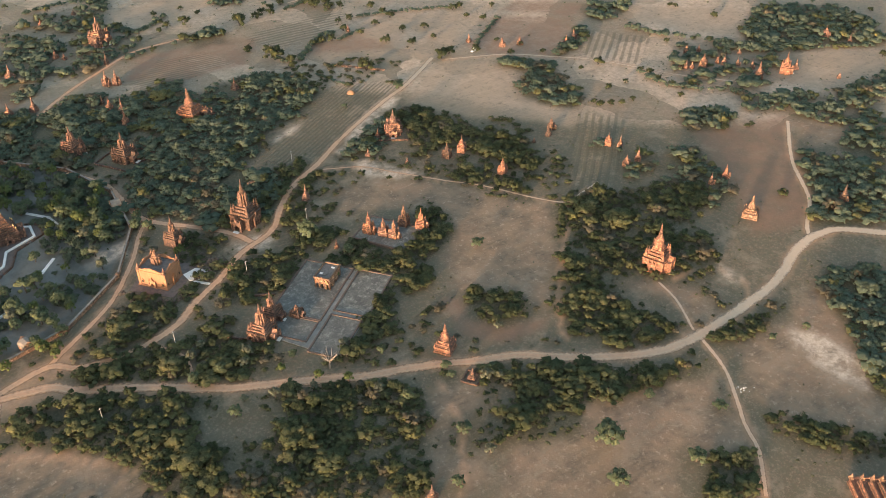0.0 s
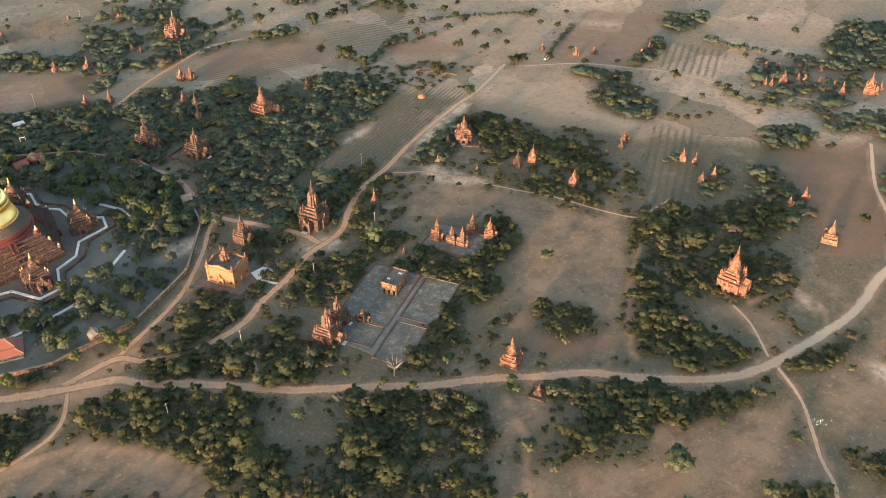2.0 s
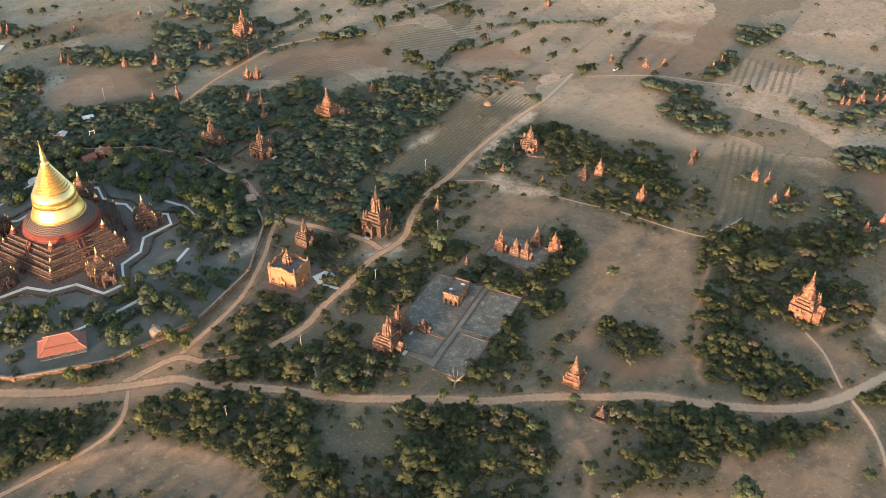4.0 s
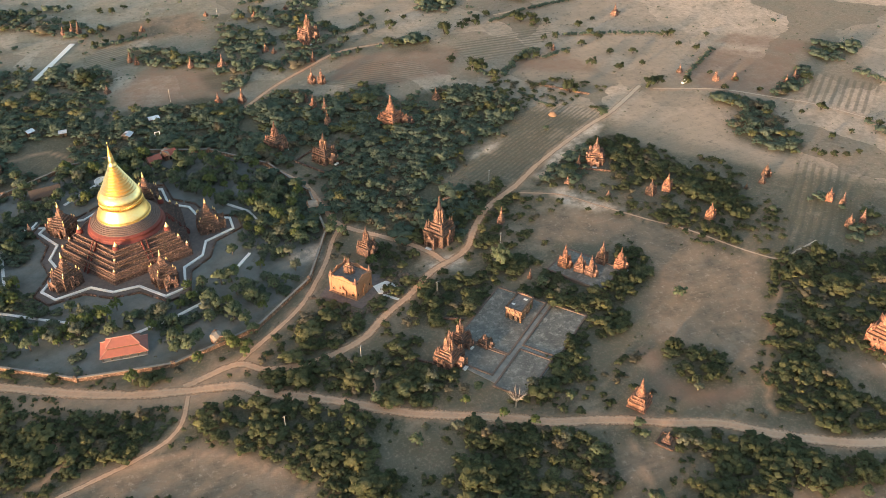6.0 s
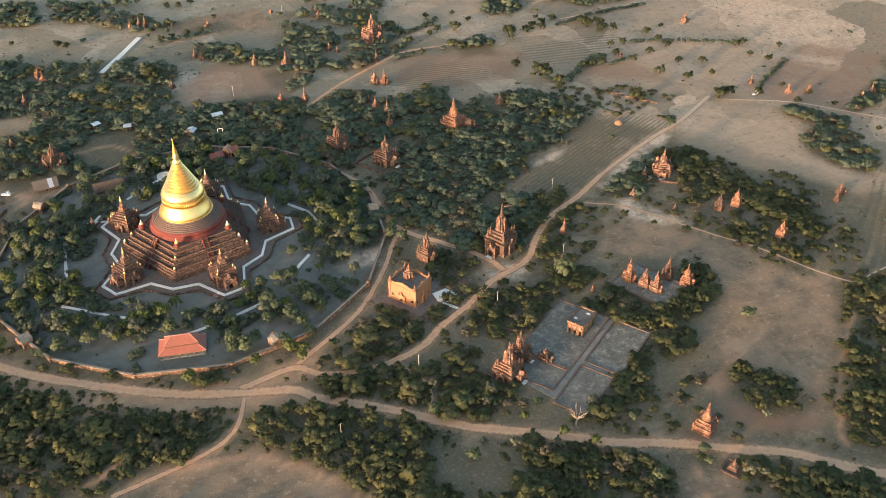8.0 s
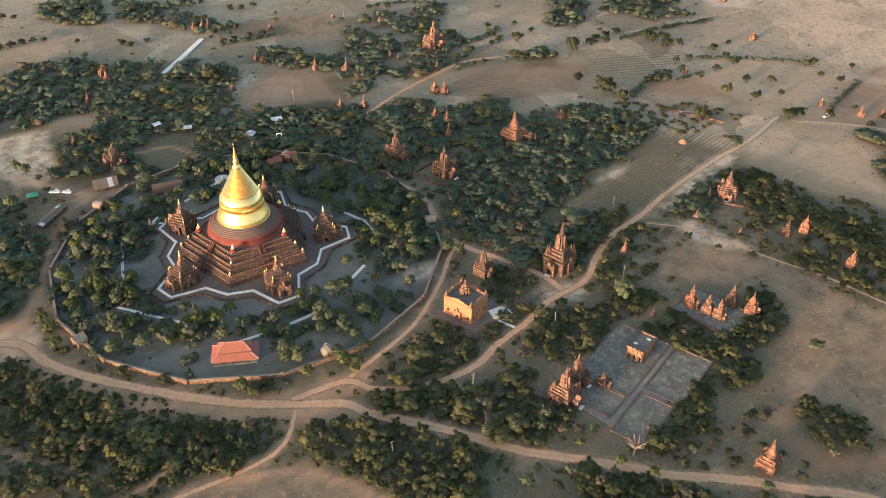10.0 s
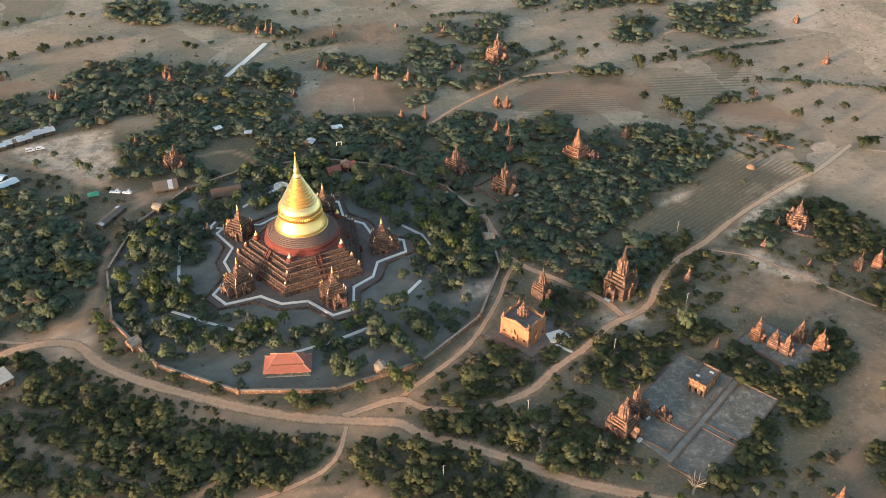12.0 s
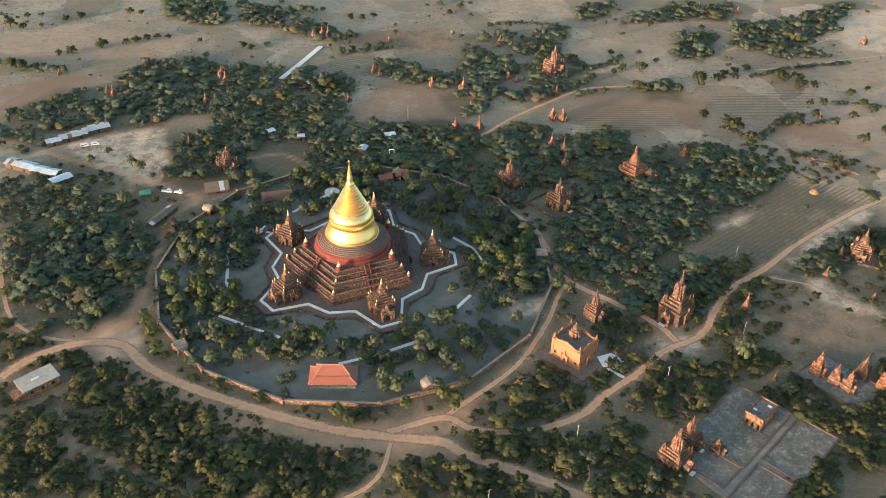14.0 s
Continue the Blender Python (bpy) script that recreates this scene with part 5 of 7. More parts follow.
box_temple(95.8, -73.9, radians(40)).scale = (0.82, 1.0, 0.8)
apron = Geo()
flat(apron, [(80, -74), (96.5, -90.5), (116, -73), (98, -56)], -0.3, 0.06)
solid("terrace", apron, TERRACE_FLOOR, "trodden earth terrace round the cube temple", "terrace", kind="structure")
lime = Geo()
flat(lime, [(106, -76), (113, -74), (118, -79), (112, -84), (107, -82)], -0.2, 0.10)
solid("lime_floor", lime, WHITE, "patch of white lime floor beside the temple", "floor", kind="structure")


bank = Geo()
for i in range(150):
    s = R.random()
    (ax, ay), (bx, by) = R.choice([((76, -76), (95, -95)), ((95, -95), (119, -79)), ((116, -68), (127, -78))])
    cx, cy, r = ax + (bx - ax) * s + R.gauss(0, 1.7), ay + (by - ay) * s + R.gauss(0, 1.7), R.uniform(0.5, 1.7)
    bank.lathe([(r, -0.3), (r * R.uniform(0.8, 1.0), 0.25 * r), (r * R.uniform(0.4, 0.7), 0.6 * r), (0.15 * r, 0.75 * r)], 7, cx, cy, R.random(), True, 0, R.uniform(0.6, 1.0))
solid("rubble_bank", bank, BANK, "dark bank of earth and rubble below the cube temple", "rubble", kind="stuff")


# ---- flat-roofed pavilion and the paved courts ----
def pavilion(x, y, turn):
    ob = thing("pavilion", x, y, turn, "pale flat-roofed stone pavilion with a row of arches", "pavilion")
    ax, ay, h = 5.2, 6.2, 6.4
    for side, (half, off) in enumerate(((ax, ay), (ay, ax), (ax, ay), (ay, ax))):
        n = 3
        bay = 2 * half / n
        for i in range(n):
            cx = -half + bay * (i + 0.5)
            hole = [(cx + px, pz) for px, pz in arch(bay * 0.42, 3.2)]
            left = [(cx - bay / 2, 0), (cx - bay / 2, h), (cx, h)] + list(reversed(hole[:6]))
            right = [(cx + bay / 2, 0)] + list(reversed(hole[5:])) + [(cx, h), (cx + bay / 2, h)]
            for pier in (left, right):
                part("arcade_pier", Geo().prism(pier, -off, -off + 0.7), BRICK_PALE, ob).rotation_euler.z = side * math.pi / 2
    part("core", Geo().box(-ax + 1.2, ax - 1.2, -ay + 1.2, ay - 1.2, -0.2, h - 0.4), DARK, ob, "dark inner room")
    part("roof", Geo().box(-ax + 0.5, ax - 0.5, -ay + 0.5, ay - 0.5, h - 0.5, h + 0.1).box(-1.3, 1.3, -3.4, -1.4, h, h + 0.5), ROOF_STONE, ob, "dark stained flat roof")
    rim = Geo()
    for x0, x1, y0, y1 in ((-ax - 0.3, ax + 0.3, -ay - 0.3, -ay + 0.5), (-ax - 0.3, ax + 0.3, ay - 0.5, ay + 0.3), (-ax - 0.3, -ax + 0.5, -ay + 0.5, ay - 0.5), (ax - 0.5, ax + 0.3, -ay + 0.5, ay - 0.5)):
        rim.box(x0, x1, y0, y1, h, h + 0.85)
    part("parapet", rim, BRICK_PALE, ob)
    for wx in (-3.2, 3.2):
        part("gable", Geo().prism([(wx - 1.5, 4.2), (wx + 1.5, 4.2), (wx + 0.9, 5.4), (wx, 6.9), (wx - 0.9, 5.4)], -ay - 0.45, -ay - 0.02), BRICK_ORANGE, ob)
    for wx, wy in ((-2.4, -2.2), (2.0, 3.4)):
        part("roof_patch", Geo().box(wx - 1.2, wx + 1.2, wy - 0.6, wy + 0.6, h + 0.1, h + 0.16), WHITE, ob, "white lime patch on the roof")
    part("gable", Geo().prism([(-2.2, 5.0), (2.2, 5.0), (1.4, 6.4), (0, 8.0), (-1.4, 6.4)], -ay - 0.6, -ay - 0.02), BRICK_PALE, ob)
    return ob


pavilion(163.9, -118.2, radians(-50)).scale = (0.76, 1.0, 0.95)


COURTS = []


def court(cx, cy, turn, sx, sy, label, z=0.16):
    """A paved court with a low kerb round it."""
    m = Matrix.Translation((cx, cy, 0)) @ Matrix.Rotation(turn, 4, "Z")
    COURTS.append((cx, cy, turn, sx, sy))
    ob = thing("court", cx, cy, turn, label, "courtyard", "paved courts", "structure")
    g = Geo()
    flat(g, [(-sx / 2, -sy / 2), (sx / 2, -sy / 2), (sx / 2, sy / 2), (-sx / 2, sy / 2)], -0.4, z)
    part("paving", g, PAVING, ob)
    k = Geo()
    kerb(k, [(-sx / 2, -sy / 2), (sx / 2, -sy / 2), (sx / 2, sy / 2), (-sx / 2, sy / 2)], 0.8, -0.3, z + 0.4)
    part("kerb_wall", k, KERB, ob, "low crumbling brick kerb")


AX = radians(41)
ex, ey = Vector((math.cos(AX), math.sin(AX))), Vector((-math.sin(AX), math.cos(AX)))


def court_at(u, v, su, sv, label, z):
    c = Vector((152.5, -138.9)) + ex * u + ey * v
    court(c.x, c.y, AX, su, sv, label, z)


walkway = Geo()
corner = [Vector((152.5, -138.9)) + ex * u + ey * v for u, v in ((-26, -18.2), (34.8, -20.2), (34.8, 25.2), (-20.8, 25.2))]
flat(walkway, [(q.x, q.y) for q in corner], -0.4, 0.07)
solid("walkway", walkway, COURT_WALK, "grey paved walk between sunken brick courts", "pavement", kind="structure")
court_at(14.5, 12.5, 40, 25, "grey weathered brick court round the pavilion", 0.16)
court_at(-13.5, 10.5, 14, 20, "grey brick court beside the twin temples", 0.13)
court_at(19, -11.5, 32, 17, "grey brick court with stained paving", 0.15)
court_at(-13, -10.5, 26, 15, "sunken grey brick court by the road", 0.12)
court(207, -100, radians(-55), 30, 21, "raised grey court under five stupas", 0.9)
for sx0, sy0, sx1, sy1 in ((113, -117, 104, -128), (104, -128, 116, -137), (124, -107, 138, -114)):
    g = Geo()
    kerb(g, [(sx0, sy0), (sx1, sy1)], 0.8, -0.3, 0.9, False)
    solid("ruined_wall", g, BRICK_DARK, "low broken brick wall in the grass", "wall", "ruined walls")
for cx, cy, s, t in ((113, 49, 24, TURN), (187.3, -210, 7, TURN), (163, 76, 22, TURN), (260, -9, 18, radians(-30))):
    g = Geo()
    c, sn = math.cos(t), math.sin(t)
    corner = [(cx + s / 2 * (px * c - py * sn), cy + s / 2 * (px * sn + py * c)) for px, py in ((-1, -1), (1, -1), (1, 1), (-1, 1))]
    kerb(g, corner, 0.7, -0.3, 1.0 if s > 8 else 0.7)
    solid("yard_wall", g, BRICK_DARK, "low brick yard wall round a temple", "wall", "yard walls")


# ---- enclosure wall, gates and hall ----
def enclosure():
    ob = thing("enclosure_wall", 1, -3, 0, "long fifteen-sided plastered brick wall with a coping", "wall", kind="structure")
    n, rad = 15, 97.0
    for i in range(n):
        a0, a1 = radians(-85 + 24 * i), radians(-85 + 24 * (i + 1))
        p0, p1 = Vector((rad * math.cos(a0), rad * math.sin(a0))), Vector((rad * math.cos(a1), rad * math.sin(a1)))
        g = Geo()
        kerb(g, [tuple(p0), tuple(p1)], 0.8, -0.4, 1.9, False)
        seg = part("wall_segment", g, BRICK_PALE, ob)
        c = Geo()
        kerb(c, [tuple(p0), tuple(p1)], 1.05, 1.9, 2.2, False)
        part("coping", c, COPING, seg, "pale plaster coping")
        q = Geo().square([(0.75, -0.4), (0.75, 2.4), (0.9, 2.45), (0.9, 2.7), (0.2, 3.1)], p0.x, p0.y, a0)
        part("pier", q, BRICK_PALE, ob)
    return ob


enclosure()
for k, az in enumerate(PORCH_AZ):
    r = (94.0, 94.5, 88.0, 93.0, 95.5)[k]
    gate = thing("gatehouse", r * math.cos(az), r * math.sin(az) - 2, az + math.pi / 2, "small pale gatehouse with a vaulted roof in the wall", "gatehouse", "gatehouses")
    for s in (-1, 1):
        part("side_wall", Geo().box(s * 2.9 - 0.7, s * 2.9 + 0.7, -3.2, 3.2, -0.3, 4.2), BRICK_PALE, gate)
    vault = [(-3.9, 4.2), (3.9, 4.2), (3.6, 5.3), (2.4, 6.3), (0, 6.9), (-2.4, 6.3), (-3.6, 5.3)]
    part("vault", Geo().prism(vault, -3.5, 3.5), COPING, gate, "pale vaulted roof")
    gate.scale = (0.75, 0.75, 0.75)
    for s in (-1, 1):
        part("gable", Geo().prism([(-3.2, 4.0), (3.2, 4.0), (2.0, 6.4), (0, 8.0), (-2.0, 6.4)], s * 3.7 - 0.25, s * 3.7 + 0.25), BRICK_PALE, gate)


def hall(x, y, turn):
    ob = thing("hall", x, y, turn, "open hall under a red two-tier hipped sheet roof", "hall")
    a, b = 10.2, 5.6
    part("floor", Geo().box(-a + 0.6, a - 0.6, -b + 0.6, b - 0.6, -0.3, 0.45), GREY_PATH, ob)
    part("inner_wall", Geo().box(-a + 2.2, a - 2.2, -b + 2.2, b - 2.2, 0.4, 3.2), COPING, ob, "weathered plaster inner wall")
    for i in range(6):
        for s in (-1, 1):
            px = -a + 1.0 + i * (2 * a - 2) / 5
            part("post", Geo().square([(0.22, 0.4), (0.22, 3.1)], px, s * (b - 1.0)), TIMBER, ob)

    def hip(a0, b0, z0, a1, b1, z1, drop=0.25):
        v = [(-a0, -b0, z0), (a0, -b0, z0), (a0, b0, z0), (-a0, b0, z0), (-a1, -b1, z1), (a1, -b1, z1), (a1, b1, z1), (-a1, b1, z1)]
        v += [(x, y, z0 - drop) for x, y, z in v[:4]]
        return Geo().add(v, [(0, 1, 5, 4), (1, 2, 6, 5), (2, 3, 7, 6), (3, 0, 4, 7), (4, 5, 6, 7), (1, 0, 8, 9), (2, 1, 9, 10), (3, 2, 10, 11), (0, 3, 11, 8), (11, 10, 9, 8)])

    part("lower_roof", hip(a, b, 2.9, 6.9, 3.0, 4.9), RED_ROOF, ob)
    part("clerestory", Geo().box(-6.6, 6.6, -2.7, 2.7, 4.7, 6.2), TIMBER, ob)
    part("upper_roof", hip(7.3, 3.4, 6.1, 4.0, 0.15, 8.8), RED_ROOF, ob)
    for sx in (-1, 1):
        for sy in (-1, 1):
            part("hip_cap", Geo().beam((sx * a, sy * b, 2.98), (sx * 6.9, sy * 3.0, 4.98), 0.22, 0.22, 5), RIDGE, ob)
            part("hip_cap", Geo().beam((sx * 7.3, sy * 3.4, 6.15), (sx * 4.0, sy * 0.15, 8.85), 0.22, 0.22, 5), RIDGE, ob)
    part("ridge_cap", Geo().beam((-4.1, 0, 8.9), (4.1, 0, 8.9), 0.26, 0.26, 5), RIDGE, ob)


hall(-9.5, -82.5, radians(-4))
FOOT = []
for a, b, w in (((109, -84), (116, -91), 1.4), ((-62, -36), (-46, -46), 1.4), ((-46, -46), (-32, -54), 1.3), ((-7, -72.5), (12, -67), 1.5), ((12, -67), (30, -59), 1.6), ((47.5, -38), (55, -29), 1.6), ((52, 20), (61.5, 9.5), 1.6), ((-63.5, 23), (-61, -14), 1.5), ((-31.5, 50), (-13.5, 66), 1.6), ((61.5, 9.5), (66, -6), 1.0), ((-42, 30.5), (-57, 33), 1.6), ((-46, 37), (-53, 24), 1.2), ((-42.5, 30.5), (-40, 30), 1.6)):
    g = Geo()
    FOOT.append((a, b))
    kerb(g, [a, b], w, -0.3, 0.14, False)
    solid("footpath", g, WHITE, "short straight concrete footpath in the garden", "footpath", "garden footpaths", "structure")
g = Geo().lathe([(4.2, -0.3), (4.2, 0.9), (3.2, 0.9), (3.2, 0.3), (0.8, 0.3), (0.8, 1.6), (0.2, 2.4)], 24, -11, 68)
solid("fountain_basin", g, WHITE, "round white rimmed basin at the end of a path", "basin")
g = Geo().square([(1.4, -0.2), (1.4, 0.8), (1.0, 1.0), (0.9, 3.0), (1.1, 3.2), (0.5, 4.2), (0.1, 6.5)], -49, 27.5)
solid("marker_shrine", g, BRICK_PALE, "little pale shrine where paths cross", "shrine")
g = Geo().lathe([(0.9, -0.2), (0.9, 0.7), (1.2, 0.9), (1.1, 1.1)], 12, -67.6, 8.2)
solid("stone_tub", g, WHITE, "small round white stone tub on bare ground", "tub")


# ---- village sheds, farmhouse, vehicles, poles ----
def gabled(name, x, y, turn, lx, ly, h, roof, wall, label, rise=0.35, over=0.6, category="shed", group=""):
    ob = thing(name, x, y, turn, label, category, group)
    part("wall", Geo().box(-lx / 2, lx / 2, -ly / 2, ly / 2, -0.2, h), wall, ob)
    part("door", Geo().box(-0.6, 0.6, -ly / 2 - 0.06, -ly / 2 + 0.1, 0.0, min(2.0, h - 0.3)), DARK, ob, "dark doorway")
    a, b, z = lx / 2 + over, ly / 2 + over, h + ly / 2 * rise
    other = {TIN.name: TIN_RUST, TIN_BLUE.name: TIN, TIN_RUST.name: TIN}
    for s in (-1, 1):
        n = max(2, round(lx / 2.2))
        for i in range(n):
            xa, xb, j, d = -a + 2 * a * i / n + 0.03, -a + 2 * a * (i + 1) / n - 0.03, R.uniform(0.0, 0.1), R.uniform(-0.25, 0.2)
            v = [(xa, 0, z + j), (xb, 0, z + j), (xb, s * (b + d), h - (over + d) * rise + j), (xa, s * (b + d), h - (over + d) * rise + j)]
            v += [(x0, y0, z0 + 0.12) for x0, y0, z0 in v]
            part("roof_sheet", Geo().add(v, [(0, 1, 2, 3), (7, 6, 5, 4), (0, 4, 5, 1), (1, 5, 6, 2), (2, 6, 7, 3), (3, 7, 4, 0)]), roof if R.random() < 0.85 else other.get(roof.name, roof), ob)
    for e in (-1, 1):
        part("gable_end", Geo().prism([(-ly / 2, h - 0.05), (ly / 2, h - 0.05), (0, z - 0.03)], e * (lx / 2 - 0.1) - 0.08, e * (lx / 2 - 0.1) + 0.08), wall, ob).rotation_euler.z = math.pi / 2
    return ob


def flat_house(x, y, turn):
    ob = thing("farmhouse", x, y, turn, "grey flat-roofed farmhouse with an orange brick wall", "house")
    part("wall", Geo().box(-7.5, 7.5, -4.5, 4.5, -0.2, 4.0), BRICK_PALE, ob)
    part("roof", Geo().box(-7.9, 7.9, -4.9, 4.9, 4.0, 4.35), GREY_PATH, ob, "worn grey concrete roof slab")
    part("roof_sheet", Geo().box(-2.2, 1.0, -0.5, 0.5, 4.35, 4.6), WHITE, ob)
    part("lean_to", Geo().box(-11.5, -7.5, -4.0, 1.0, -0.2, 2.6).add([(-11.9, -4.4, 2.5), (-7.4, -4.4, 3.1), (-7.4, 1.4, 3.1), (-11.9, 1.4, 2.5)], [(0, 1, 2, 3)]), BRICK, ob)
    for wx in (-4.5, 0, 4.5):
        part("window", Geo().box(wx - 0.6, wx + 0.6, -4.56, -4.4, 1.3, 2.7), DARK, ob)
    part("door", Geo().box(7.4, 7.56, -0.6, 0.6, 0.0, 2.1), DARK, ob)


flat_house(-132, -77, radians(38))
gabled("timber_house", -75, 76, radians(12), 11, 9, 2.4, TIN_RUST, TIMBER, "brown timber house with a broad tin roof", 0.5, 1.2, "house")
gabled("brick_hut", -72.5, 58, radians(10), 4.5, 4, 2.6, TIN_RUST, BRICK, "small orange brick hut with a tin roof", 0.4, 0.4, "hut")
gabled("long_shed", -100.5, 48, radians(60), 20, 4.5, 2.4, TIN_RUST, TIMBER, "long narrow market shed with a rusty tin roof", 0.3, 0.5)
gabled("thatched_house", -41, 64, radians(8), 15, 8, 2.0, THATCH, TIMBER, "long house under dark old thatch", 0.7, 0.8, "house")
for x, y, lx, ly, m, t in ((-162, 88.5, 11, 6, TIN_BLUE, 40), (-169, 96, 9, 6, TIN_BLUE, -20), (-176, 99.5, 9, 6, TIN_BLUE, -22), (-184, 104, 9, 7, TIN_BLUE, -25), (-192, 108, 9, 7, TIN, -25), (-177, 133, 8, 5, TIN_BLUE, 25), (-170, 138, 9, 6, TIN, 25), (-164, 142, 8, 7, TIN, 30), (-155, 149, 14, 7, TIN, 28), (24, 130, 6, 4, TIN_BLUE, 10), (7, 114, 5, 5, TIN, 60), (-49, 139, 4, 4, TIN_BLUE, 30), (-30, 131, 4, 4, TIN, 0), (-212, 112, 10, 7, TIN, 20)):
    gabled("tin_shed", x, y, radians(t), lx, ly, 2.8, m, TIMBER, "shed with a pale bluish corrugated tin roof", 0.28, 0.5, "shed", "village sheds")
for x, y, t in ((28, 82, 15), (19, 78, 20)):
    gabled("red_roof_hut", x, y, radians(t), 7, 5, 3.2, RED_ROOF, BRICK, "small gate hut with a red peaked roof", 0.8, 0.6, "hut", "red roofed huts")
tarp = Geo().add([(-3, -2.2, 2.2), (3, -2.2, 2.0), (3, 2.2, 2.4), (-3, 2.2, 2.3), (0, 0, 2.9), (-3, -2.2, 2.1), (3, -2.2, 1.9), (3, 2.2, 2.3), (-3, 2.2, 2.2), (0, 0, 2.8)], [(0, 1, 4), (1, 2, 4), (2, 3, 4), (3, 0, 4), (6, 5, 9), (7, 6, 9), (8, 7, 9), (5, 8, 9)])
awning = thing("awning", -113, 71, 0.3, "green tarpaulin awning on four poles", "awning")
part("tarpaulin", tarp, GREEN_TARP, awning)
for sx in (-2.8, 2.8):
    for sy in (-2, 2):
        part("pole", Geo().lathe([(0.06, -0.2), (0.06, 2.2)], 6, sx, sy), TIMBER, awning)


def vehicle(x, y, turn, length, height, label, flatbed=False):
    ob = thing("truck" if flatbed else "van", x, y, turn, label, "truck" if flatbed else "van", "parked vehicles")
    l, w = length / 2, 0.9
    nose = [(-l, 0.4), (l, 0.4), (l, 1.0), (0.72 * l, 1.15), (0.5 * l, height), (-0.94 * l, height), (-l, 1.1)]
    if flatbed:
        nose = [(-l, 0.5), (l, 0.5), (l, 1.2), (0.8 * l, 1.3), (0.65 * l, height), (0.2 * l, height), (0.2 * l, 1.1), (-l, 1.1)]
    part("body", Geo().prism(nose, -w, w), CAR_WHITE, ob)
    for s in (-1, 1):
        x1 = 0.45 * l if not flatbed else 0.6 * l
        x0 = -0.85 * l if not flatbed else 0.25 * l
        part("side_window", Geo().box(x0, x1, s * w - 0.02, s * w + 0.02, 0.62 * height, 0.9 * height), CAR_GLASS, ob)
    for sx in (-0.62, 0.62):
        for s in (-1, 1):
            wh = part("wheel", Geo().lathe([(0.34, -0.1), (0.34, 0.1)], 14), RUBBER, ob)
            wh.matrix_local = Matrix.Translation((sx * l, s * 0.86, 0.34)) @ Matrix.Rotation(math.pi / 2, 4, "X")


vehicle(-158, 129, 0.25, 5.0, 2.1, "white van parked on the sandy yard")
vehicle(-152.5, 130.5, 0.2, 4.6, 1.9, "pale van parked on the sandy yard")
vehicle(-102, 74, -0.2, 6.0, 2.4, "white light truck parked by the sheds", True)
vehicle(-95.5, 72.5, -0.3, 5.0, 2.3, "dusty truck parked by the sheds", True)
vehicle(364, 62, 0.4, 5.5, 2.3, "white pickup truck far off on a track", True)
for x, y, h in ((47.4, -152.3, 8), (87, -122.6, 7.5), (177, -65, 7), (194.4, -6.5, 7), (132.7, -93, 8.5), (36.7, 154.5, 9), (87, 285, 8)):
    pole = thing("utility_pole", x, y, 0.4, "slim grey concrete utility pole with a crossarm", "pole", "utility poles")
    part("shaft", Geo().lathe([(0.17, -0.3), (0.11, h)], 8), CONCRETE, pole)
    part("crossarm", Geo().box(-0.9, 0.9, -0.07, 0.07, h - 0.6, h - 0.45), CONCRETE, pole)
frame_geo = Geo().box(-1.6, -1.3, -0.15, 0.15, -0.2, 5).box(1.3, 1.6, -0.15, 0.15, -0.2, 5).box(-1.6, 1.6, -0.15, 0.15, 5.0, 5.3)
solid("sign_frame", frame_geo, WHITE, "white painted open post frame", "frame", m=Matrix.Translation((24, 106, 0)))
g = Geo().lathe([(2.9, -0.3), (2.5, 0.6), (1.4, 1.5), (0.3, 2.0)], 14, 262, 52)
solid("straw_heap", g, STRAW, "low heap of orange straw in a field", "heap", smooth=True)
strip = Geo()
kerb(strip, [(-46, 219), (-33.5, 244), (-20.8, 271)], 3.6, -0.2, 0.45, False)
for side in (-4, 0, 4):
    FOOT.append(((-46 + side, 219), (-21 + side, 271)))
solid("concrete_strip", strip, WHITE, "straight pale concrete strip between fields", "strip", kind="structure")
brickyard = Geo()
for i in range(26):
    a = i / 25
    brickyard.box(270 + 26 * a - 0.9, 270 + 26 * a + 0.9, 96 - 26 * a + R.uniform(-1, 1) - 0.7, 96 - 26 * a + 0.7, -0.2, R.uniform(0.4, 1.1))
solid("rubble_row", brickyard, BRICK_PALE, "broken row of pale rubble across a field", "rubble", kind="stuff")
litter = Geo()
for i in range(14):
    lx, ly = 279 + R.gauss(0, 2.0), -276 + R.gauss(0, 1.4)
    litter.box(lx - R.uniform(0.1, 0.35), lx + 0.15, ly - R.uniform(0.1, 0.3), ly + 0.15, -0.2, R.uniform(0.1, 0.4), 0, 0.05)
solid("litter", litter, WHITE, "scraps of white litter beside a track", "litter", kind="stuff")
arch_geo = Geo().prism([(-4.5, -0.2), (-4.5, 4.5), (-2.8, 6.4), (0.5, 7.0), (3.6, 5.8), (4.6, 3.6), (4.3, -0.2), (3.2, -0.2), (3.0, 3.3), (1.6, 4.8), (-0.6, 5.1), (-2.6, 4.2), (-3.3, 2.6), (-3.4, -0.2)], -0.9, 0.9)
solid("ruined_arch", arch_geo, BRICK_PALE, "broken pale brick arch standing in bushes", "ruin", m=Matrix.Translation((164, -20, 0)) @ Matrix.Rotation(0.2, 4, "Z") @ Matrix.Diagonal((0.7, 0.7, 0.55, 1)))


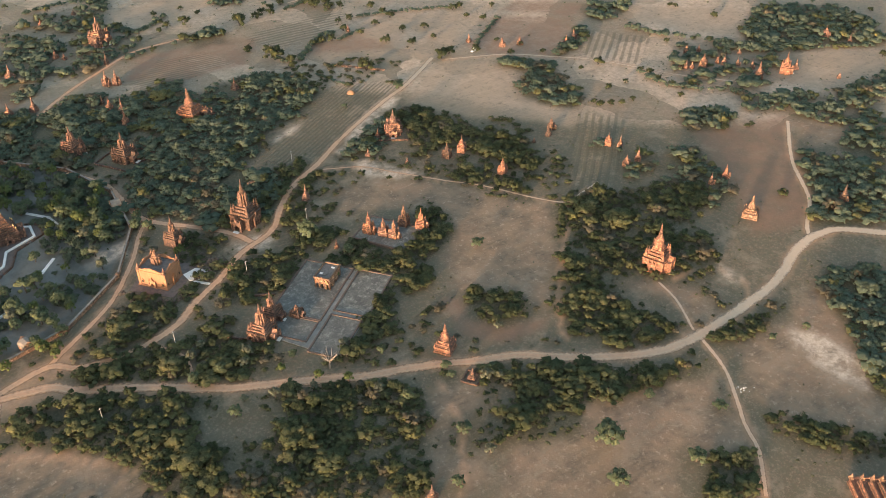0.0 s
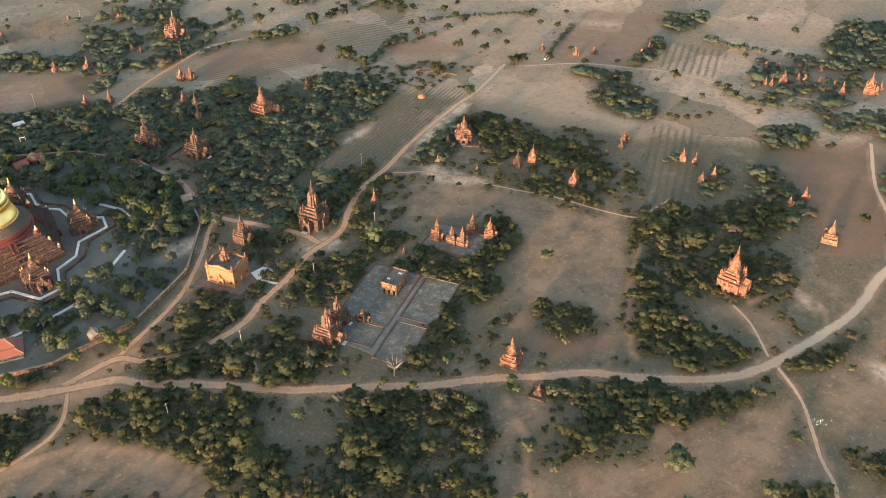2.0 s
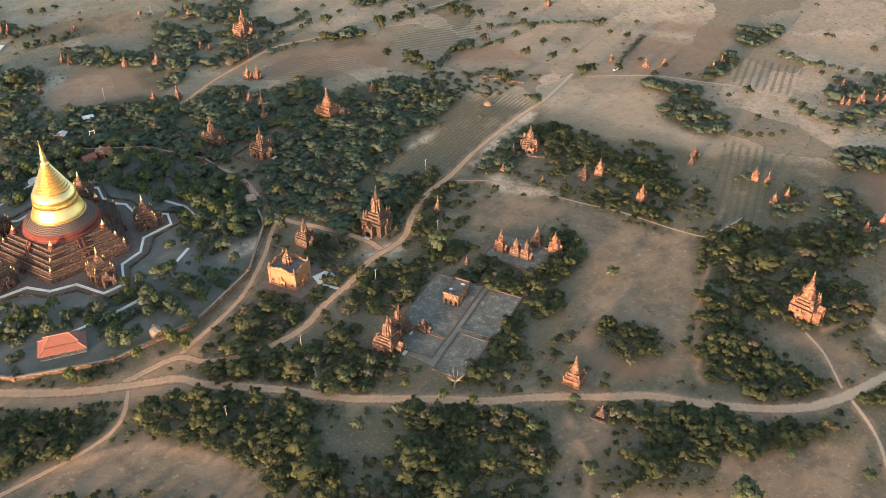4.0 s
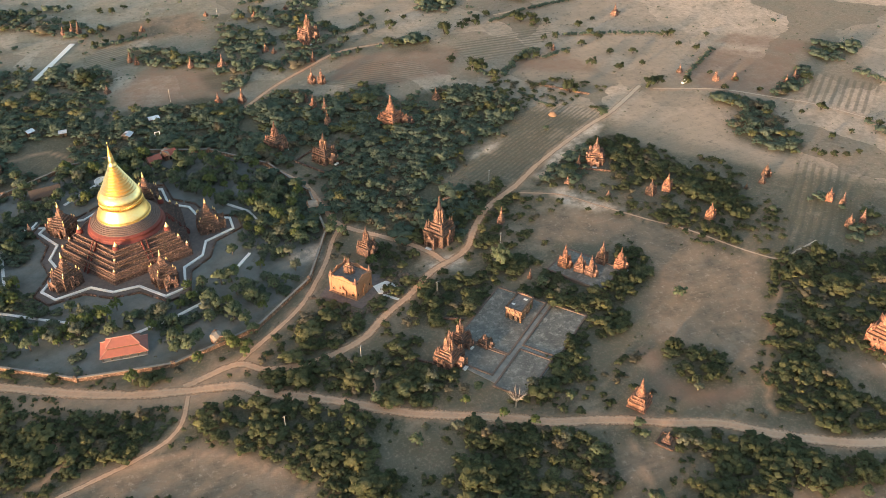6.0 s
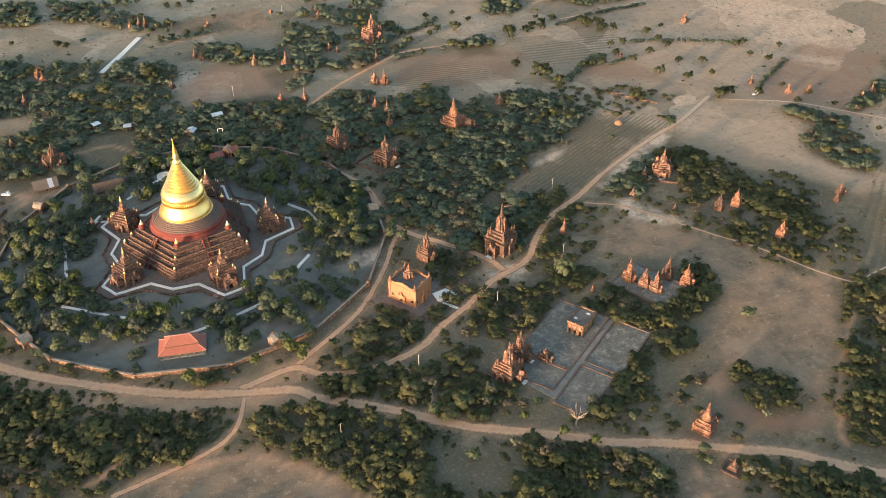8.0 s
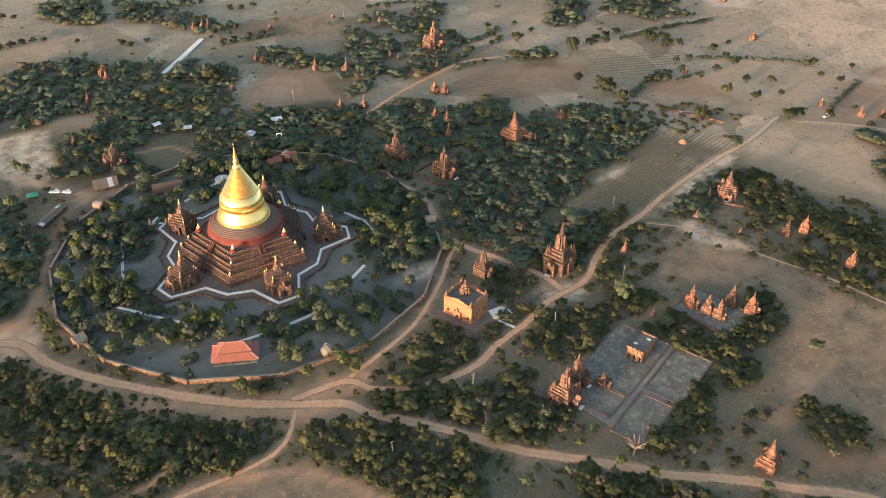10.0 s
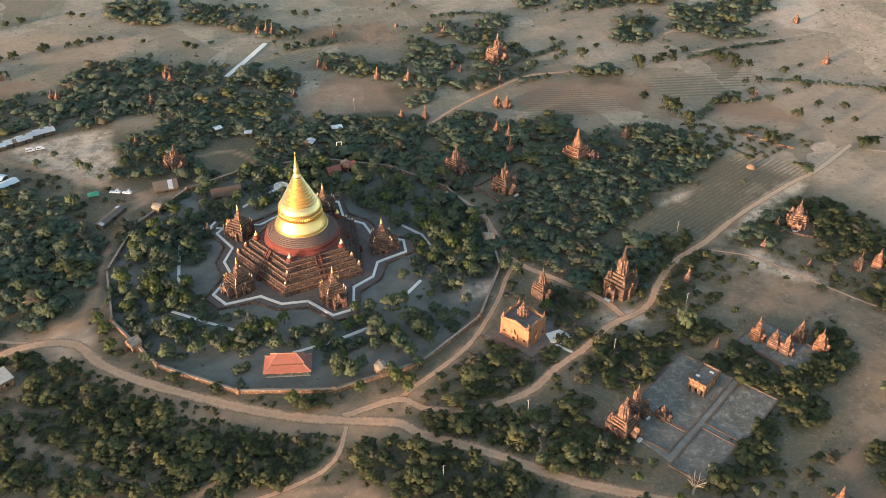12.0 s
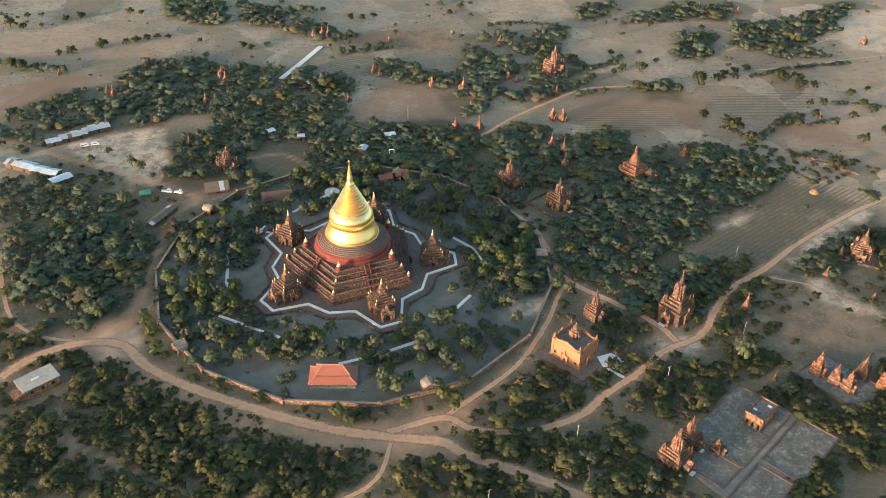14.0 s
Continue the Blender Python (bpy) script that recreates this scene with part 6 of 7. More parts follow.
# ---- trees and scrub ----
def rough_ball():
    """A coarse ball of six quads, each with its own corners."""
    quads = []
    for axis in range(3):
        for side in (-1.0, 1.0):
            q = []
            for a, b in ((-1, -1), (1, -1), (1, 1), (-1, 1)):
                p = [0.0, 0.0, 0.0]
                p[axis], p[(axis + 1) % 3], p[(axis + 2) % 3] = side, side * a, b
                q.append(p)
            quads.append(q)
    return np.array(quads) / math.sqrt(3)


BALL = rough_ball()


def leaf_cloud(rng, n, lobes, size, flat_top=0.85):
    """Many small lumps of foliage with loose leaf quads round them. Returns quads and their normals; the crown's radius is about one."""
    around = rng.uniform(0, 6.3) + np.arange(max(lobes, 1)) * 2.4 + rng.uniform(-0.4, 0.4, max(lobes, 1))
    k = len(around)
    reach = 0.74 * np.sqrt((np.arange(k) + 0.3) / k) * rng.uniform(0.8, 1.15, k)
    c = np.stack([reach * np.cos(around), reach * np.sin(around), 0.16 * rng.normal(size=k) - 0.45 * reach**2], 1)
    rad = rng.uniform(0.75, 1.25, k) * (0.5 if k < 5 else 0.95 / math.sqrt(k) + 0.05)
    which = rng.randint(0, k, n)
    d = rng.normal(size=(n, 3))
    d[:, 2] = np.abs(d[:, 2]) * 0.9 - 0.3
    d /= np.linalg.norm(d, axis=1)[:, None]
    pos = c[which] + d * rad[which][:, None] * rng.uniform(0.72, 1.25, n)[:, None]
    nrm = d + rng.normal(size=(n, 3)) * 0.5
    nrm /= np.linalg.norm(nrm, axis=1)[:, None]
    s = np.cross(nrm, rng.normal(size=(n, 3)))
    s /= np.linalg.norm(s, axis=1)[:, None]
    u = np.cross(nrm, s)
    hs, hu = size * rng.uniform(0.6, 1.25, (n, 1)), size * rng.uniform(0.45, 0.9, (n, 1))
    quads = [np.stack([pos - s * hs - u * hu * 0.3, pos + u * hu * -0.9, pos + s * hs + u * hu * 0.2, pos + u * hu], 1)]
    normals = [np.repeat((d * 0.8 + nrm * 0.35)[:, None], 4, 1)]
    if lobes:
        for o, r in zip(c, rad):
            v = BALL @ np.array(Matrix.Rotation(rng.uniform(0, 3), 3, "Z") @ Matrix.Rotation(rng.uniform(0, 3), 3, "X"))
            quads.append(o + r * v * rng.uniform(0.7, 0.95))
            normals.append(v)
    q, n = np.concatenate(quads), np.concatenate(normals)
    mid = q.reshape(-1, 3).mean(0)
    n = 0.42 * n + 0.85 * (q - mid) + (0, 0, 0.55)
    n /= np.linalg.norm(n, axis=-1, keepdims=True)
    q[..., 2] *= flat_top
    return q, n.reshape(-1, 3)


def quad_mesh(name, quads, mats, tint=None, extra=None, normals=None):
    """A mesh of loose quads; extra holds (vertices, faces) of stems with the second material."""
    v = quads.reshape(-1, 3)
    f = np.arange(len(v)).reshape(-1, 4)
    mi = np.zeros(len(f), int)
    if extra is not None:
        ev, ef = extra
        f = np.vstack([f, ef + len(v)])
        v = np.vstack([v, ev])
        mi = np.concatenate([mi, np.ones(len(ef), int)])
    me = bpy.data.meshes.new(name)
    me.vertices.add(len(v))
    me.vertices.foreach_set("co", v.ravel())
    me.loops.add(f.size)
    me.loops.foreach_set("vertex_index", f.ravel())
    me.polygons.add(len(f))
    me.polygons.foreach_set("loop_start", np.arange(0, f.size, 4))
    me.update()
    me.polygons.foreach_set("material_index", mi)
    if tint is not None:
        t = np.zeros(len(v), np.float32)
        t[: len(tint)] = tint
        me.attributes.new("tint", "FLOAT", "POINT").data.foreach_set("value", t)
    for m in mats:
        me.materials.append(m)
    me.validate()
    if normals is not None:
        n = np.zeros((len(v), 3), np.float32)
        n[: len(normals)] = normals
        n[len(normals):, 2] = 1
        me.polygons.foreach_set("use_smooth", np.ones(len(f), bool))
        me.normals_split_custom_set_from_vertices(n)
    return me


RNG = np.random.RandomState(11)
CROWNS = [leaf_cloud(RNG, 440, 26, 0.078) for _ in range(6)]
BUSHES = [leaf_cloud(RNG, 180, 15, 0.086) for _ in range(12)]
FAR_BUSHES = [leaf_cloud(RNG, 90, 9, 0.112) for _ in range(10)]
DISTANT_BUSHES = [leaf_cloud(RNG, 22, 5, 0.17) for _ in range(8)]
SMALL = [leaf_cloud(RNG, 11, 0, 0.42) for _ in range(4)]


def inside_points(poly, step, rng):
    lo, hi = poly.min(0), poly.max(0)
    gx, gy = np.meshgrid(np.arange(lo[0], hi[0], step), np.arange(lo[1], hi[1], step))
    p = np.stack([gx.ravel(), gy.ravel()], 1) + rng.uniform(-0.5, 0.5, (gx.size, 2)) * step
    d = far_from(p[:, 0] + 5 * (rough_noise(p[:, 0], p[:, 1], 9) - 0.5), p[:, 1] + 5 * (rough_noise(p[:, 1], p[:, 0], 9) - 0.5), poly)
    return p[d < 0.8], d[d < 0.8]


KEEP_OUT = [(o.location.x, o.location.y, 0.7 * max(6.5, max((c.dimensions.x for c in o.children), default=6.0))) for o in scene.objects if o.type == "EMPTY" and o.get("category") in ("temple", "stupa", "shrine", "house", "hut", "shed", "hall", "gatehouse", "pavilion", "van", "truck")]


def clear(p, margin=0.0):
    """Which places are free of tracks and buildings."""
    ok = np.ones(len(p), bool)
    for name, w, line, built in LINES:
        lo, hi = line.min(0) - 8, line.max(0) + 8
        sel = np.where((p[:, 0] > lo[0]) & (p[:, 0] < hi[0]) & (p[:, 1] > lo[1]) & (p[:, 1] < hi[1]))[0]
        if len(sel):
            ok[sel[far_from(p[sel, 0], p[sel, 1], line[::2], False) < 0.5 * w + 1.2 + margin]] = False
    for cx, cy, turn, sx, sy in COURTS:
        u, v = p[:, 0] - cx, p[:, 1] - cy
        ok &= (np.abs(u * math.cos(turn) + v * math.sin(turn)) > sx / 2 + 1.0) | (np.abs(v * math.cos(turn) - u * math.sin(turn)) > sy / 2 + 1.0)
    for a, b in FOOT:
        ok &= far_from(p[:, 0], p[:, 1], np.array([a, b], float), False) > 2.2
    ok &= np.hypot(p[:, 0] + 11, p[:, 1] - 68) > 7
    for x, y, r in KEEP_OUT:
        ok &= np.hypot(p[:, 0] - x, p[:, 1] - y) > r + margin
    return ok


def scatter(name, label, places, shapes, mats, stems=True, kind="stuff", category="scrub"):
    """One mesh of many plants: rows of x, y, radius, height, turn, tint."""
    quads, tint, sv, sf, normals = [], [], [], [], []
    for i, (x, y, r, h, a, t) in enumerate(places):
        q, nn = shapes[i % len(shapes)]
        c, s = math.cos(a), math.sin(a)
        qx, qy = q[..., 0] * c - q[..., 1] * s, q[..., 0] * s + q[..., 1] * c
        low = q[..., 2].min()
        quads.append(np.stack([x + r * qx, y + r * qy, h * (0.16 + 0.84 * (q[..., 2] - low) / (q[..., 2].max() - low))], -1))
        tint.append(np.full(q.shape[0] * 4, t))
        normals.append(np.stack([nn[:, 0] * c - nn[:, 1] * s, nn[:, 0] * s + nn[:, 1] * c, nn[:, 2]], 1))
        if stems:
            for b in range(2):
                w, o = 0.05 * r, len(sv) * 8
                ox, oy = 0.35 * r * math.cos(a + 3 * b), 0.35 * r * math.sin(a + 3 * b)
                low4 = [(x - w, y - w, -0.2), (x + w, y - w, -0.2), (x + w, y + w, -0.2), (x - w, y + w, -0.2)]
                sv.append(low4 + [(px + ox, py + oy, 0.6 * h) for px, py, _ in low4])
                sf += [(o, o + 1, o + 5, o + 4), (o + 1, o + 2, o + 6, o + 5), (o + 2, o + 3, o + 7, o + 6), (o + 3, o, o + 4, o + 7)]
    extra = (np.array(sv).reshape(-1, 3), np.array(sf)) if stems else None
    me = quad_mesh(name, np.concatenate(quads), mats, np.concatenate(tint), extra, np.concatenate(normals))
    return tagged(new(name, me), label, category, kind=kind)


def plant_woods():
    rng, taken = np.random.RandomState(21), {}
    for density, poly in WOODS:
        step = {"dense": 5.3, "medium": 5.6, "sparse": 6.4}[density]
        p, d = inside_points(poly, step, rng)
        keep = rough_noise(p[:, 0], p[:, 1], 16) > {"dense": 0.26, "medium": 0.33, "sparse": 0.43}[density]
        p, d = p[keep], d[keep]
        for sort, open_ground in PATCHES:
            if len(p):
                p = p[far_from(p[:, 0], p[:, 1], open_ground) > 0]
        p = p[clear(p)] if len(p) else p
        free = []
        for x, y in p:
            cell = (math.floor(x / 4), math.floor(y / 4))
            if all((x - a) ** 2 + (y - b) ** 2 > 15 for i in (-1, 0, 1) for j in (-1, 0, 1) for a, b in taken.get((cell[0] + i, cell[1] + j), ())):
                free.append((x, y))
        for x, y in free:
            taken.setdefault((math.floor(x / 4), math.floor(y / 4)), []).append((x, y))
        p = np.array(free)
        if not len(p):
            continue
        tall = rng.uniform(0, 1, len(p))
        size = 2.2 + 3.9 * rng.uniform(0, 1, len(p)) ** 1.6
        big = rough_noise(p[:, 0] + 40, p[:, 1], 17)
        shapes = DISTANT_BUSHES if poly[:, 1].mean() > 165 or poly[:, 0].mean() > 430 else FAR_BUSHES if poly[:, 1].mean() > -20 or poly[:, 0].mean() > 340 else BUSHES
        green, light, dry = [], [], []
        for (x, y), r, b, u in zip(p, size, big, tall):
            grown = 1.45 if rng.uniform() < 0.16 else 1.0
            row = (x, y, grown * r * (0.8 + 0.5 * b), grown * (1.6 + 3.6 * b) * (0.7 + 0.5 * u), rng.uniform(0, 6.3), rng.uniform(0, 0.9))
            s = rng.uniform()
            (dry if s < 0.06 else light if s < 0.18 else green).append(row)
        if green:
            # the farther woods get the leaves with haze in their colour
            scatter("scrub", "dense dark green thorn scrub with low trees", green, shapes, [LEAF if shapes is BUSHES else LEAF_HAZED, BRANCH])
        if light:
            scatter("light_scrub", "lighter yellow-green bushes scattered in scrub", light, shapes, [LEAF_LIGHT, BRANCH])
        if dry:
            scatter("dry_scrub", "leafless greyish dry bushes scattered in scrub", dry, shapes, [LEAF_DRY, BRANCH])


plant_woods()


def undergrowth():
    """Low shrubs that fill the gaps between the bushes of the woods nearest to the road."""
    rng = np.random.RandomState(27)
    for density, poly in WOODS:
        if poly[:, 1].mean() > -30 or poly[:, 0].mean() > 330:
            continue
        p = inside_points(poly, 4.6, rng)[0]
        p = p[rough_noise(p[:, 0] + 30, p[:, 1], 11) > 0.36] if len(p) else p
        p = p[clear(p)] if len(p) else p
        if len(p):
            rows = [(x, y, rng.uniform(0.9, 2.2), rng.uniform(0.6, 1.5), rng.uniform(0, 6.3), rng.uniform(0, 1)) for x, y in p]
            scatter("undergrowth", "low dark shrubs and dry weeds between bushes", rows, DISTANT_BUSHES, [LEAF], False)


undergrowth()


def plant_tufts():
    """Small tufts and seedlings over open ground, denser near woods."""
    rng = np.random.RandomState(31)
    rows, dry = [], []
    p = np.stack([rng.uniform(-280, 600, 28000), rng.uniform(-330, 340, 28000)], 1)
    n = rough_noise(p[:, 0], p[:, 1], 38)
    near_wood = np.zeros(len(p))
    for density, poly in WOODS:
        lo, hi = poly.min(0) - 14, poly.max(0) + 14
        sel = np.where((p[:, 0] > lo[0]) & (p[:, 0] < hi[0]) & (p[:, 1] > lo[1]) & (p[:, 1] < hi[1]))[0]
        near_wood[sel] = np.maximum(near_wood[sel], np.clip(1 - far_from(p[sel, 0], p[sel, 1], poly) / 12, 0, 1))
    in_field = np.zeros(len(p), bool)
    for sort, poly in PATCHES:
        in_field |= far_from(p[:, 0], p[:, 1], poly) < -2
    for a, b, poly in TILLED:
        in_field |= far_from(p[:, 0], p[:, 1], poly) < 0
    keep = (rng.uniform(0, 1, len(p)) < 0.16 + 0.45 * near_wood + 0.5 * np.clip(n - 0.55, 0, 1) * 2) & (~in_field | (rng.uniform(0, 1, len(p)) < 0.12)) & (np.hypot(p[:, 0], p[:, 1]) > 58)
    p = p[keep]
    p = p[clear(p)]
    for x, y in p:
        r = rng.uniform(0.35, 1.1)
        (dry if rng.uniform() < 0.45 else rows).append((x, y, r, r * rng.uniform(0.7, 1.2), rng.uniform(0, 6.3), rng.uniform(0, 1)))
    scatter("low_shrubs", "low green shrubs dotted over open ground", rows, SMALL, [LEAF], False)
    scatter("dry_tufts", "straw-coloured dry grass tufts on open ground", dry, SMALL, [LEAF_DRY], False, category="grass")


plant_tufts()


def open_scrub():
    """Bushes on the rough ground between the woods, the fields and the roads."""
    rng = np.random.RandomState(51)
    p = np.stack([rng.uniform(-190, 330, 5600), rng.uniform(-250, 110, 5600)], 1)
    keep = (rough_noise(p[:, 0] + 90, p[:, 1] + 20, 22) > 0.40) & (np.hypot(p[:, 0], p[:, 1] + 3) > 100)
    for density, poly in WOODS:
        keep &= far_from(p[:, 0], p[:, 1], poly) > 1
    for sort, poly in PATCHES:
        keep &= far_from(p[:, 0], p[:, 1], poly) > 0
    for a, b, poly in TILLED:
        keep &= far_from(p[:, 0], p[:, 1], poly) > 0
    for o in scene.objects:
        if o.get("category") == "courtyard":
            keep &= np.hypot(p[:, 0] - o.location.x, p[:, 1] - o.location.y) > 15
    p = p[keep]
    p = p[clear(p, 0.6)]
    rows, dry = [], []
    for x, y in p:
        r = rng.uniform(1.0, 3.1)
        (dry if rng.uniform() < 0.15 else rows).append((x, y, r, r * rng.uniform(0.6, 1.0), rng.uniform(0, 6.3), rng.uniform(0, 1)))
    scatter("bushes", "low green bushes on rough open ground", rows, FAR_BUSHES, [LEAF, BRANCH])
    scatter("dry_bushes", "greyish dry bushes on rough open ground", dry, FAR_BUSHES, [LEAF_DRY, BRANCH])


open_scrub()


HEDGES = []


def hedge(radius, line):
    HEDGES.append((radius, np.array(line, float)))


hedge(3.6, [(483, 37), (494, 12), (518, -15), (528, -38), (553, -51)])
hedge(3.0, [(442, -26), (441, -41), (447, -56), (473, -80)])
hedge(2.2, [(317, 163), (352, 154), (389, 140)])
hedge(2.1, [(369, 69), (411, 102)])
hedge(2.1, [(292, 130), (315, 139)])
hedge(1.5, [(254, 88), (266, 61)])
hedge(4.5, [(-79, 353), (-52, 344), (-25, 343)])
hedge(2.9, [(-7, 257), (30, 266)])
hedge(2.9, [(198, 242), (173, 224), (159, 234)])
hedge(3.3, [(240, 123), (252, 115), (275, 136), (293, 143)])
hedge(2.7, [(107, 306), (139, 310), (168, 297)])
hedge(2.1, [(282, 204), (316, 217), (362, 223)])
hedge(3.1, [(-242, 253), (-216, 238), (-198, 241)])


def far_bushes():
    """Hedges along field edges, and low bushes dotted over the far plain."""
    rng = np.random.RandomState(41)
    p = np.stack([rng.uniform(-360, 800, 5200), rng.uniform(-120, 600, 5200)], 1)
    n = rough_noise(p[:, 0] + 300, p[:, 1], 62)
    band = (p[:, 1] > 190 - 0.32 * p[:, 0] * (p[:, 0] > 0)) | (p[:, 0] < -130) | (p[:, 0] > 470)
    keep = band & (rng.uniform(0, 1, len(p)) < np.where(p[:, 1] > 310, np.clip((n - 0.475) * 6, 0.015, 0.75), np.clip((n - 0.47) * 3, 0.02, 0.4)))
    for density, poly in WOODS:
        keep &= far_from(p[:, 0], p[:, 1], poly) > 2
    for sort, poly in PATCHES:
        keep &= far_from(p[:, 0], p[:, 1], poly) > 1
    p = p[keep]
    p = p[clear(p)]
    rows = [(x, y, *(s * rng.uniform(0.8, 1.2, 2)), rng.uniform(0, 6.3), rng.uniform(0, 0.9)) for (x, y), s in zip(p, 0.9 + 2.4 * rng.uniform(0, 1, len(p)) ** 2)]
    # haze is put into the leaf colour of these bushes and the hedges
    scatter("far_bushes", "dark green bushes scattered over the far plain", rows, DISTANT_BUSHES, [LEAF_HAZED], False)
    for radius, line in HEDGES:
        q = smooth_line(line, 0.8 * radius)
        q = q[rng.uniform(0, 1, len(q)) < 0.85]
        rows = [(x + rng.uniform(-0.6, 0.6) * radius, y + rng.uniform(-0.6, 0.6) * radius, radius * rng.uniform(0.7, 1.3), radius * rng.uniform(0.8, 1.3), rng.uniform(0, 6.3), rng.uniform(0, 0.9)) for x, y in q]
        scatter("hedge", "uneven dark green hedge along a field edge", rows, DISTANT_BUSHES, [LEAF_HAZED], False, category="hedge")


far_bushes()


def tree_kind(rng, crown, leaf, label, height, radius, lobes=9):
    """A tree with a tapered trunk, limbs and a leafy crown; radius and height in metres."""
    ob = thing("tree", 0, 0, 0, label, "tree", "garden and field trees")
    g = Geo().beam((0, 0, -0.3), (0.1 * radius, 0, 0.42 * height), 0.07 * radius, 0.045 * radius, 6)
    for k in range(4):
        a = k * 1.6 + rng.uniform(0, 0.8)
        g.beam((0.1 * radius, 0, 0.38 * height), (0.55 * radius * math.cos(a), 0.55 * radius * math.sin(a), rng.uniform(0.6, 0.78) * height), 0.04 * radius, 0.015 * radius, 5)
    part("trunk", g, BRANCH, ob)
    q, nn = crown[0].copy(), crown[1]
    low = q[..., 2].min()
    q[..., 2] = 0.26 * height + 0.74 * height * (q[..., 2] - low) / (q[..., 2].max() - low)
    q[..., :2] *= radius
    c = new("crown", quad_mesh("crown", q, [leaf], normals=nn))
    c.parent = ob
    return ob


TREES = [tree_kind(RNG, CROWNS[i], leaf, label, h, r) for i, (leaf, label, h, r) in enumerate((
    (TREE_LEAF, "spreading dark green tree on dry ground", 6.5, 3.8), (TREE_LEAF, "round dark green thorn tree standing alone", 5.5, 3.4), (TREE_LEAF_YELLOW, "yellow-green leafy garden tree", 6.0, 3.2),
    (TREE_LEAF, "tall full-crowned dark green tree", 8.5, 4.0), (TREE_LEAF_GREY, "pale grey-green dusty tree", 6.0, 3.4), (TREE_LEAF_YELLOW, "bright olive-green tree in a garden", 7.0, 3.6)))]
SPARE = list(TREES)


def trees(sorts, rows, scale=1.0):
    rng = random.Random(len(rows) * 7 + len(sorts))
    for x, y in rows:
        k = rng.choice(sorts)
        m = Matrix.Translation((x, y, 0)) @ Matrix.Rotation(rng.uniform(0, 6.3), 4, "Z")
        if SPARE[k] is not None:
            ob, SPARE[k] = SPARE[k], None
            ob.matrix_world = m
        else:
            ob = copy_thing(TREES[k], m)
        ob.scale = (scale * rng.uniform(0.8, 1.2),) * 3


# garden trees inside the enclosure
trees([0, 2, 5, 5], [(-75, -19), (-80, -31), (-68, -48), (-58, -56), (-54, -53), (-47, -65), (-48, -45), (-37, -69), (-32, -67), (-19, -55), (-30, -58), (-11, -52), (3, -72), (14, -80), (17, -61), (23, -58), (22, -48), (29, -48), (38, -67), (45, -44), (58, -43), (61, -61), (53, -75), (63, -15), (58, -9), (60, -3), (53, 36), (65, 38), (73, 52), (83, 29), (86, -11), (70, -38), (80, -24)], 0.9)
trees([0, 3, 0, 5], [(45, 52), (55, 62), (38, 66), (60, 48), (70, 20), (76, 12), (68, 4), (48, 44), (30, 60), (14, 66), (2, 72), (-24, 72), (-52, 50), (-60, 44), (-66, 36), (-58, 18), (-54, 10), (-70, -6), (-64, 2), (-56, -20), (-62, -28), (-70, -36), (20, 70), (75, 40), (80, 18), (62, 28), (84, 4), (58, 54), (46, 70), (32, 76), (-36, 54), (-26, 58)], 0.95)
trees([2, 5, 0], [(98, -26), (101, -18), (103, -30), (36, -97), (42, -99), (40, -104), (46, -90), (-86, -60), (-94, -40), (-90, -48), (34, -92), (20, -101), (-8, -104), (110, -60)], 0.95)
def garden():
    rng = np.random.RandomState(61)
    p = np.stack([rng.uniform(-97, 97, 1600), rng.uniform(-100, 94, 1600)], 1)
    r, a = np.hypot(p[:, 0], p[:, 1] + 2), np.degrees(np.arctan2(p[:, 1], p[:, 0]))
    near_porch = np.min([np.abs((a - (-71.2 + 72 * k) + 180) % 360 - 180) for k in range(5)], axis=0)
    keep = (r < 93) & (r > np.where(near_porch < 13, 62, 53)) & (rough_noise(p[:, 0], p[:, 1] + 60, 20) > 0.40) & ~((np.abs(p[:, 0] + 9.5) < 15) & (np.abs(p[:, 1] + 82) < 14))
    p = p[keep & clear(p)]
    chosen = []
    for q in p:
        if all(np.hypot(*(q - c)) > 4.6 for c in chosen):
            chosen.append(q)
    trees([0, 0, 0, 4, 1, 5], [tuple(q) for q in chosen[:150]], 1.15)


garden()
# trees in fields and along the roads
FAR_LONE = []


def lone_bushes(rows):
    """Single bushy trees on open fields: x, y, crown radius."""
    rng = random.Random(len(rows) + int(rows[0][0]))
    for x, y, r in rows:
        if y > 60 or x > 380:
            FAR_LONE.append((x, y, r, r * rng.uniform(1.2, 1.5), rng.uniform(0, 6.3), rng.uniform(0, 0.6)))
            continue
        k = rng.choice([1, 1, 0])
        s = r / (3.8, 3.4, 3.2, 4.0, 3.4)[k]
        m = Matrix.Translation((x, y, 0)) @ Matrix.Rotation(rng.uniform(0, 6.3), 4, "Z")
        copy_thing(TREES[k], m).scale = (s, s, s * rng.uniform(0.75, 1.0))


lone_bushes([(303, 196, 5.3), (311, 187, 5.3), (343, 159, 3.5), (343, 147, 3.9), (327, 141, 3.8), (340, 122, 3.4), (355, 116, 3.8), (352, 97, 2.9), (319, 109, 4.9), (334, 97, 4.1), (286, 76, 7.0), (291, 40, 4.5), (249, 35, 2.5), (339, 65, 5.9), (347, 68, 4.8), (240, 126, 9.0), (248, 116, 4.3), (229, 147, 4.0), (206, 219, 5.6), (192, 249, 3.1), (241, 195, 7.3), (257, 200, 4.8), (269, 203, 3.9), (273, 133, 3.7), (280, 133, 4.1), (287, 132, 3.7), (302, 144, 3.8), (315, 160, 3.4), (246, 108, 3.5), (234, 94, 3.1)])
